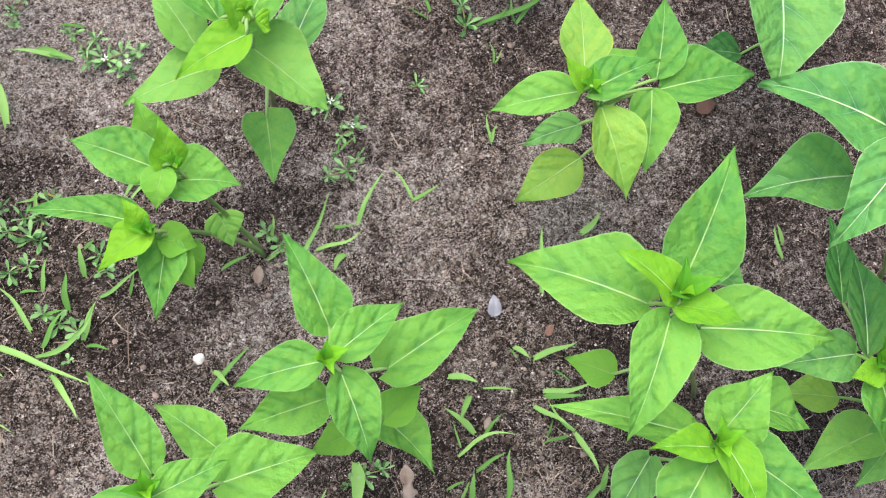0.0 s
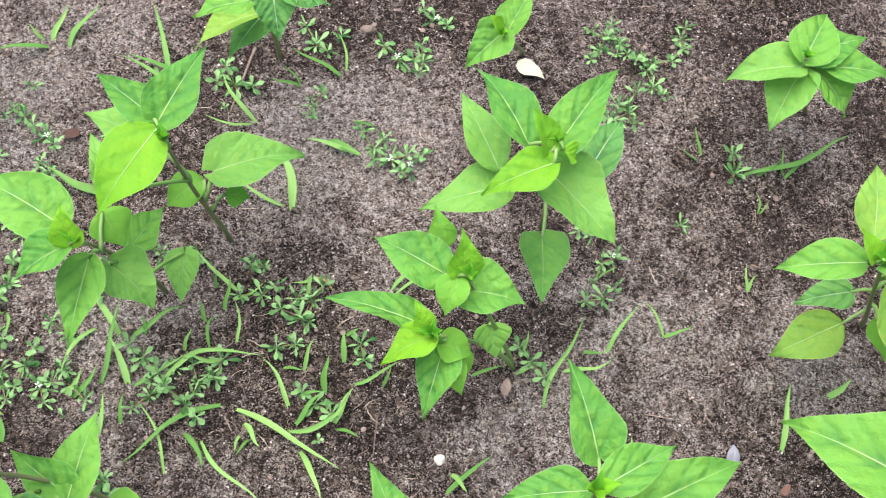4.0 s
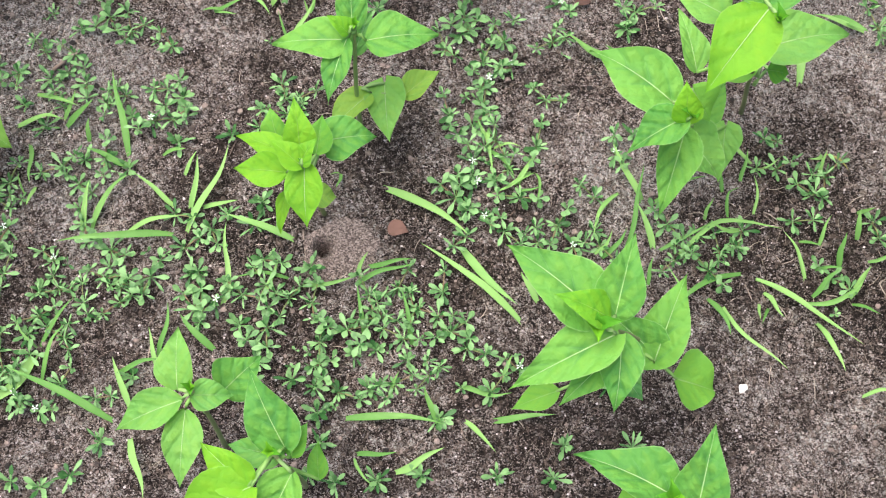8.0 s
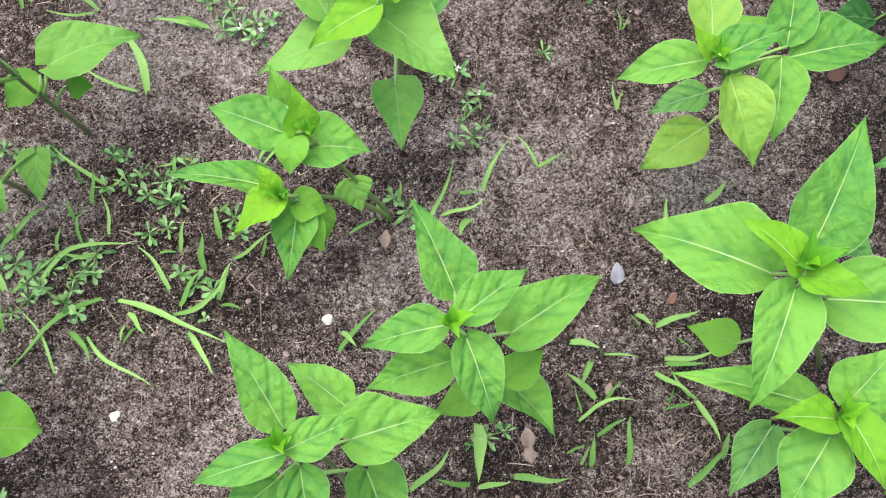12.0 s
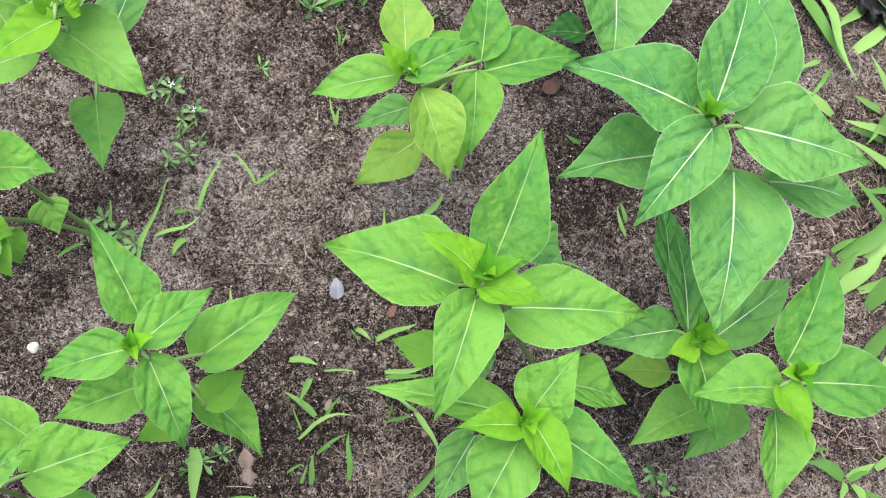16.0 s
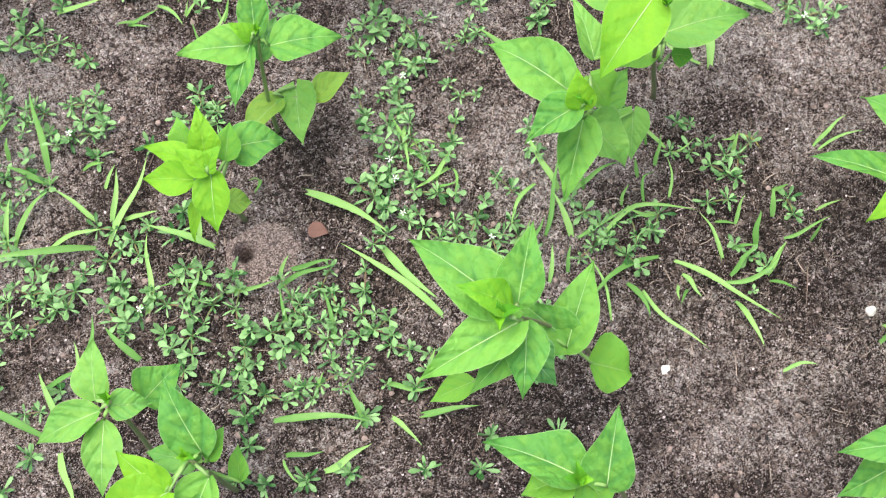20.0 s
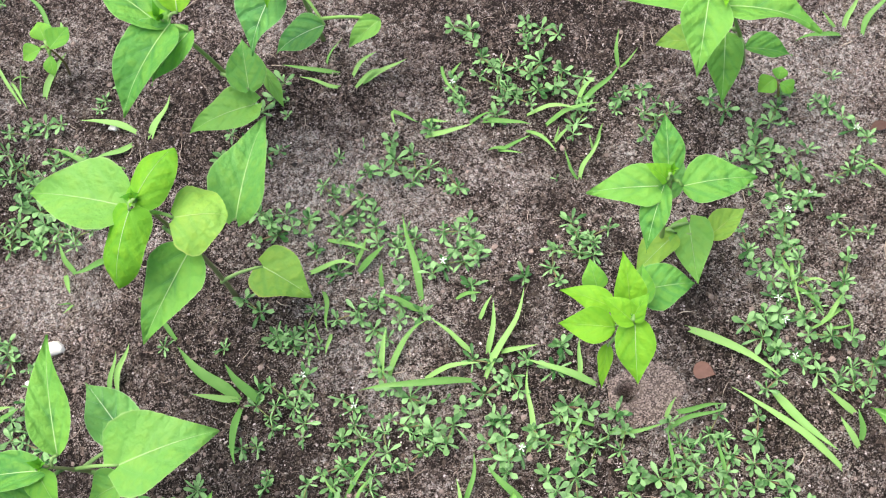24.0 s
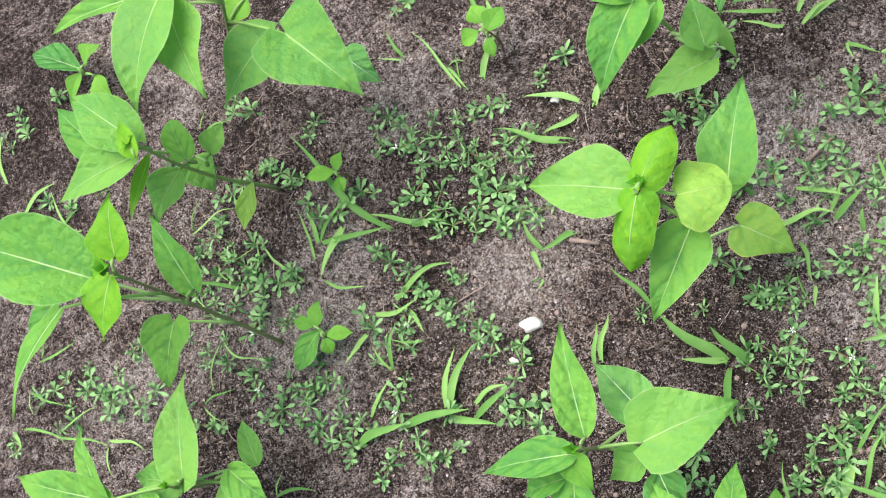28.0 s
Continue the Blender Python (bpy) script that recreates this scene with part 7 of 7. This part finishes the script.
for x, y, s in (
    (-0.224, 0.172, 0.9), (-0.207, 0.162, 1.2), (-0.204, 0.293, 1.2), (-0.179, 0.287, 1.1), (-0.157, 0.346, 1.2), (-0.109, -0.060, 1),
    (-0.096, -0.294, 0.8), (-0.026, -0.000, 0.9), (-0.021, 0.075, 0.9), (-0.006, 0.045, 0.9), (0.020, 0.204, 1), (0.022, 0.298, 1),
    (0.037, 0.313, 1.3), (0.039, 0.219, 1.3), (0.053, 0.290, 1.3), (0.072, 0.078, 0.7), (0.074, 0.245, 1.1), (0.076, 0.275, 1.2),
    (0.119, 0.309, 1.1), (0.145, 0.134, 1), (0.311, -0.436, 1),
):
    rosette(x, y, s)
for w in WEEDS:
    for o in list(w.children_recursive):
        bpy.data.objects.remove(o)
    bpy.data.objects.remove(w)


# ---- grit and straw on the soil ----
def scatter(name, label, count, lo, hi, flat, material, seed, sides=5):
    """Loose grains, each a squashed faceted stone, in one mesh."""
    rng = np.random.RandomState(seed)
    x, y = rng.uniform(X0 + 0.3, X1 - 0.1, count), rng.uniform(Y0 + 0.1, Y1 - 0.15, count)
    r = lo + (hi - lo) * rng.rand(count) ** 3
    z = ground_height(x, y) + r * 0.25
    if sides > 5:
        g = (1 + 5 ** 0.5) / 2
        shape = np.array([(-1, g, 0), (1, g, 0), (-1, -g, 0), (1, -g, 0), (0, -1, g), (0, 1, g), (0, -1, -g), (0, 1, -g), (g, 0, -1), (g, 0, 1), (-g, 0, -1), (-g, 0, 1)]) / 1.9 * (1, 1, flat)
        tri = np.array([(0, 11, 5), (0, 5, 1), (0, 1, 7), (0, 7, 10), (0, 10, 11), (1, 5, 9), (5, 11, 4), (11, 10, 2), (10, 7, 6), (7, 1, 8), (3, 9, 4), (3, 4, 2), (3, 2, 6), (3, 6, 8), (3, 8, 9), (4, 9, 5), (2, 4, 11), (6, 2, 10), (8, 6, 7), (9, 8, 1)])
    else:
        shape = np.array([(1, 0, 0), (0.2, 1, 0), (-1, 0.15, 0), (0, -1, 0.1), (0.1, 0.1, flat), (0, 0, -flat)])
        tri = np.array([(0, 1, 4), (1, 2, 4), (2, 3, 4), (3, 0, 4), (1, 0, 5), (2, 1, 5), (3, 2, 5), (0, 3, 5)])
    n = len(shape)
    a = rng.rand(count) * math.tau
    jit = 1 + rng.uniform(-0.3, 0.3, (count, n, 3))
    v = shape[None] * jit * r[:, None, None]
    c, s = np.cos(a)[:, None], np.sin(a)[:, None]
    v = np.stack([v[..., 0] * c - v[..., 1] * s + x[:, None], v[..., 0] * s + v[..., 1] * c + y[:, None], v[..., 2] + z[:, None]], -1)
    f = tri[None] + np.arange(count)[:, None, None] * n
    me = bpy.data.meshes.new(name)
    me.from_pydata(v.reshape(-1, 3), [], f.reshape(-1, 3).tolist())
    me.materials.append(material)
    tagged(new(name, me), label, "grit", kind="stuff")


scatter("grit", "pale sand grains scattered over the soil", 80000, 0.0004, 0.0015, 0.7, GRIT, 5)
scatter("clods", "dark soil crumbs scattered over the bed", 16000, 0.0008, 0.0034, 0.6, CLOD, 6, 20)


def straws(count, seed, spots):
    """Thin dry stalk pieces lying about, thicker round the spots, in one mesh."""
    rng = random.Random(seed)
    bm = bmesh.new()
    for i in range(count):
        x, y = rng.uniform(X0 + 0.35, X1 - 0.15), rng.uniform(Y0 + 0.15, Y1 - 0.2)
        if i % 4 == 1:
            sx, sy, r = rng.choice(spots)
            x, y = rng.gauss(sx, r), rng.gauss(sy, r)
        a, n = rng.uniform(0, math.tau), rng.uniform(0.003, 0.017)
        bend = rng.uniform(-0.25, 0.25)
        if i % 2:
            n *= 1.5
        pts = []
        for k in range(4):
            u = k / 3
            px = x + n * (u * math.cos(a) - bend * math.sin(a) * u * (1 - u) * 2)
            py = y + n * (u * math.sin(a) + bend * math.cos(a) * u * (1 - u) * 2)
            pts.append((px, py, gz(px, py) + 0.0012))
        r = rng.uniform(0.00018, 0.00042) if i % 2 == 0 else rng.uniform(0.0002, 0.0006)
        tube(bm, pts, [r, r, r, r * 0.6], 4)
    ob = part("straw_bits", bm, STRAW)
    tagged(ob, "thin dry straw bits strewn on the soil", "straw", kind="stuff")


straws(7600, 17, ((0.71, -0.09, 0.06), (0.67, -0.23, 0.06), (0.57, -0.38, 0.06), (0.52, -0.47, 0.06), (0.64, -0.31, 0.05), (0.74, -0.16, 0.05), (0.38, -0.48, 0.06), (0.58, -0.27, 0.06), (0.47, -0.48, 0.07), (0.07, -0.35, 0.04), (0.16, -0.41, 0.05), (-1.71, 0.27, 0.05), (-0.99, -0.11, 0.06), (-1.81, 0.02, 0.06), (-0.40, -0.06, 0.05), (-1.33, 0.04, 0.05), (0.76, -0.08, 0.06), (0.60, -0.26, 0.06), (0.55, -0.44, 0.06), (0.40, -0.45, 0.05), (0.38, -0.45, 0.04), (0.41, -0.43, 0.04), (0.56, -0.35, 0.06), (0.71, -0.24, 0.06)))


def small_weeds(count, seed):
    """Tiny seedlings that fill the gaps between the larger weeds, in one mesh."""
    rng = random.Random(seed)
    bm = bmesh.new()
    for _ in range(count):
        x, y = rng.choice(SPOTS)
        x, y = x + rng.gauss(0, 0.02), y + rng.gauss(0, 0.02)
        if math.hypot(x + 0.80, y + 0.05) < 0.045:
            continue
        z, n, turn = gz(x, y), rng.randint(2, 6), rng.uniform(0, 360)
        for k in range(n):
            spoon(bm, (x, y, z + 0.002), turn + k * 360 / n + rng.uniform(-25, 25), rng.uniform(5, 55), rng.uniform(0.004, 0.010), rng.uniform(0.002, 0.004), rng.uniform(0, 0.15))
    ob = part("weed_seedlings", bm, WEED)
    tagged(ob, "tiny green weed seedlings sprouting in the soil", "weed", kind="stuff")


small_weeds(120, 23)


def more_weeds(spots, seed):
    """The weeds past the countable ones, joined."""
    rng = random.Random(seed)
    bm = bmesh.new()
    for x, y in spots:
        z, turn = gz(x, y), rng.uniform(0, 360)
        n = rng.randint(7, 12)
        for k in range(n):
            spoon(bm, (x, y, z + rng.uniform(0.001, 0.004)), turn + k * 360 / n + rng.uniform(-25, 25), rng.uniform(0, 45), rng.uniform(0.008, 0.019), rng.choice((0.0024, 0.0034, 0.0044, 0.0052)), rng.uniform(-0.05, 0.15))
        for k in range(4):
            spoon(bm, (x, y, z + 0.005), turn + k * 90 + rng.uniform(0, 50), rng.uniform(35, 65), rng.uniform(0.006, 0.011), 0.003)
    ob = part("weed_growth", bm, WEED)
    tagged(ob, "low green weeds spreading over the soil", "weed", kind="stuff")


more_weeds((
    (-2.031, 0.252), (-2.029, 0.400), (-1.995, 0.239), (-1.976, -0.033), (-1.962, 0.003), (-1.905, -0.002), (-1.850, 0.266), (-1.844, 0.025),
    (-1.767, 0.017), (-1.731, 0.114), (-1.679, 0.114), (-1.657, -0.026), (-1.650, -0.064), (-1.623, -0.061), (-1.573, 0.123), (-1.559, 0.108),
    (-1.536, 0.094), (-1.496, -0.066), (-1.444, 0.183), (-1.397, 0.175), (-1.341, 0.313), (-1.239, -0.129), (-1.226, 0.216), (-1.197, 0.207),
    (-1.181, -0.033), (-1.165, 0.021), (-1.147, -0.168), (-1.106, -0.270), (-1.103, -0.128), (-1.103, 0.088), (-1.102, 0.141), (-1.101, -0.148),
    (-1.096, -0.082), (-1.079, -0.276), (-1.074, 0.197), (-1.062, 0.052),
), 29)
more_weeds((
    (-1.051, -0.266), (-1.025, -0.235), (-1.017, 0.098), (-1.016, 0.041), (-1.007, 0.244), (-0.999, -0.173), (-0.967, 0.067), (-0.948, -0.072),
    (-0.939, 0.255), (-0.914, 0.075), (-0.914, -0.012), (-0.898, -0.125), (-0.887, -0.023), (-0.880, 0.001), (-0.847, -0.179), (-0.831, -0.069),
    (-0.830, -0.270), (-0.825, -0.187), (-0.822, -0.212), (-0.819, -0.239), (-0.805, -0.277), (-0.788, -0.156), (-0.772, -0.191), (-0.767, -0.152),
    (-0.766, -0.276), (-0.766, 0.217), (-0.737, -0.163), (-0.725, -0.271), (-0.708, -0.219), (-0.655, -0.274), (-0.603, -0.276), (-0.591, -0.246),
    (-0.545, -0.189), (-0.528, -0.249), (-0.507, 0.066), (-0.505, 0.190),
), 30)


def dark_area(x, y, wide, deep):
    """A thin crumpled surface added to stand in for an unidentified dark area."""
    bm = bmesh.new()
    nx, ny = 40, 20
    rows = [[bm.verts.new(((i / nx - 0.5) * wide, (j / ny) * deep + 0.012 * math.sin(i * 0.7), 0.012 + 0.02 * noise.noise(Vector((i * 0.16, j * 0.22, 3))) + 0.008 * noise.noise(Vector((i * 0.5, j * 0.5, 9))))) for i in range(nx + 1)] for j in range(ny + 1)]
    for p, q in zip(rows, rows[1:]):
        for i in range(nx):
            bm.faces.new((p[i], p[i + 1], q[i + 1], q[i]))
    bmesh.ops.solidify(bm, geom=bm.faces[:], thickness=0.003)
    ob = part("ground_sheet", bm, BLACK_FILL)
    ob.matrix_basis = pose(x, y, gz(x, y) + 0.004)
    return tagged(ob, "crumpled black stand-in for an unidentified dark area behind the grass", "ground sheet")


# ---- loose stones, litter ----
def stone(x, y, a, b, h, turn, label, material, seed):
    bm = bmesh.new()
    bmesh.ops.create_icosphere(bm, subdivisions=3, radius=1.0)
    for v in bm.verts:
        k = 1 + 0.42 * noise.noise(v.co * 1.3 + Vector((seed, 0, 0))) + 0.16 * noise.noise(v.co * 4 + Vector((0, seed, 0)))
        v.co = Vector((v.co.x * a * k, v.co.y * b * k, v.co.z * h * k))
    ob = part("pebble", bm, material)
    ob.matrix_basis = pose(x, y, gz(x, y) + h * 0.25, 0, 0, turn)
    return tagged(ob, label, "pebble", "loose pebbles on the soil")


def litter(x, y, length, width, turn, label, material, seed, tilt=4):
    """A shed leaf lying on the soil."""
    rng = random.Random(seed)
    ob = part("fallen_leaf", blade_mesh(length, width, 0.08, 0.2, OVAL, rng, 0.2), material)
    ob.matrix_basis = pose(x, y, gz(x, y) + 0.004, tilt, -tilt, turn)
    return tagged(ob, label, "dead leaf", "fallen leaves on the soil")


def twig(x0, y0, x1, y1, r, label, material=None):
    bm = bmesh.new()
    a, b = Vector((x0, y0, gz(x0, y0) + r)), Vector((x1, y1, gz(x1, y1) + r))
    o = a.copy()
    tube(bm, [p - o for p in curve_points(a, b, 0.002, 5)], [r, r, r * 0.95, r * 0.9, r * 0.8, r * 0.6], 6)
    ob = part("twig", bm, material or STRAW)
    ob.matrix_basis = pose(*o)
    return tagged(ob, label, "twig", "dry twigs on the soil")


def ant_mound(x, y, radius, height):
    """A low ring of fine sand round a hole."""
    bm = bmesh.new()
    rings = []
    n = 48
    rng = random.Random(4)
    for r, h in ((0.0042, -0.012), (0.0050, 0.001), (0.008, 0.55), (0.013, 0.95), (0.019, 1.0), (0.025, 0.62), (0.031, 0.22), (radius, -0.3)):
        ring = []
        for k in range(n):
            a = math.tau * k / n
            rr = r * (1 + 0.10 * math.sin(2 * a + 1) + 0.05 * math.sin(5 * a))
            px, py = x + rr * math.cos(a) + 0.02 * (r / radius), y + rr * math.sin(a)
            top = gz(px, py)
            z = top + (height * h if r > 0.006 else h) * (1 + 0.25 * math.sin(3 * a + r * 200)) + rng.uniform(-0.0009, 0.0009)
            ring.append(bm.verts.new((px - x, py - y, z)))
        rings.append(ring)
    for p, q in zip(rings, rings[1:]):
        for k in range(n):
            bm.faces.new((p[k], q[k], q[(k + 1) % n], p[(k + 1) % n]))
    ob = part("ant_mound", bm, MOUND)
    ob.matrix_basis = pose(x, y, 0)
    return tagged(ob, "low grey-brown ant mound of fine sand with a hole", "ant mound")


stone(-0.210, -0.150, 0.0052, 0.0045, 0.0035, 20, "small white quartz pebble on the soil", WHITE_STONE, 1)
stone(-0.418, -0.194, 0.0048, 0.0042, 0.0035, 60, "small cream-white pebble on bare soil", WHITE_STONE, 2)
stone(-1.400, 0.019, 0.0115, 0.0075, 0.006, 15, "flat white stone among small weeds", WHITE_STONE, 3)
stone(-1.422, -0.017, 0.005, 0.0035, 0.003, -30, "small cream-white pebble on bare soil", WHITE_STONE, 4)
stone(-1.355, 0.265, 0.0055, 0.004, 0.003, 0, "small cream-white pebble beside a grass blade", WHITE_STONE, 5)
stone(-0.233, 0.335, 0.008, 0.006, 0.004, 10, "tan pebble half sunk in the soil", PEBBLE, 7)
stone(-0.163, -0.212, 0.0055, 0.005, 0.003, 70, "small tan pebble on bare soil", PEBBLE, 9)
stone(0.031, -0.280, 0.006, 0.004, 0.003, 50, "small pinkish pebble on the soil", PEBBLE, 10)
stone(-0.058, -0.319, 0.008, 0.0065, 0.004, 70, "tan flat pebble under a seedling", PEBBLE, 11)
stone(-1.080, 0.256, 0.004, 0.0035, 0.003, 0, "small grey pebble on bare soil", PEBBLE, 12)
litter(0.070, -0.182, 0.022, 0.016, 75, "curled grey dead leaf on the soil", GREY_LEAF, 3, 14)
litter(0.113, -0.214, 0.014, 0.008, 40, "small reddish dead leaf on the soil", DRY_LEAF, 4)
litter(0.372, 0.064, 0.03, 0.022, 200, "pinkish brown dead leaf on the soil", DRY_LEAF, 5)
litter(0.354, -0.022, 0.026, 0.016, 10, "pinkish brown dead leaf on the soil", DRY_LEAF, 6)
litter(-0.755, -0.026, 0.022, 0.018, -20, "rust-red dead leaf beside the ant mound", DRY_LEAF, 7)
litter(-0.074, 0.283, 0.036, 0.02, -42, "pale withered leaf lying on the soil", PALE_LEAF, 8)
litter(-0.541, 0.225, 0.02, 0.013, 200, "dark brown dead leaf among weeds", DRY_LEAF, 9)
litter(-0.140, -0.092, 0.02, 0.01, 70, "tan dead leaf scrap on the soil", STRAW, 10)
litter(-0.058, -0.313, 0.02, 0.014, 80, "tan dead leaf scrap under a seedling", STRAW, 11)
ant_mound(-0.819, -0.049, 0.037, 0.005)
twig(-0.264, -0.100, -0.272, -0.141, 0.0007, "thin brown twig lying on bare soil")
twig(-0.357, 0.321, -0.388, 0.242, 0.0016, "reddish brown dry stalk leaning on the soil")
twig(-0.005, -0.122, 0.024, -0.131, 0.0008, "thin pale straw on the sandy soil")
twig(0.056, -0.131, 0.065, -0.146, 0.0008, "thin pale straw on the sandy soil")
twig(-1.486, 0.050, -1.445, 0.066, 0.0012, "bent brown twig lying on bare soil")
twig(-1.101, 0.150, -1.073, 0.172, 0.0022, "dark brown twig lying on the soil")
twig(0.581, -0.137, 0.632, -0.155, 0.001, "thin pale straw under a seedling")
twig(-1.350, 0.103, -1.320, 0.095, 0.0028, "dark stubby twig beside a seedling")
twig(-0.839, -0.030, -0.834, -0.073, 0.0009, "thin straw-coloured stalk beside the ant mound")
# added fill for the dark area behind the right-hand grass
dark_area(0.844, -0.047, 0.16, 0.12)
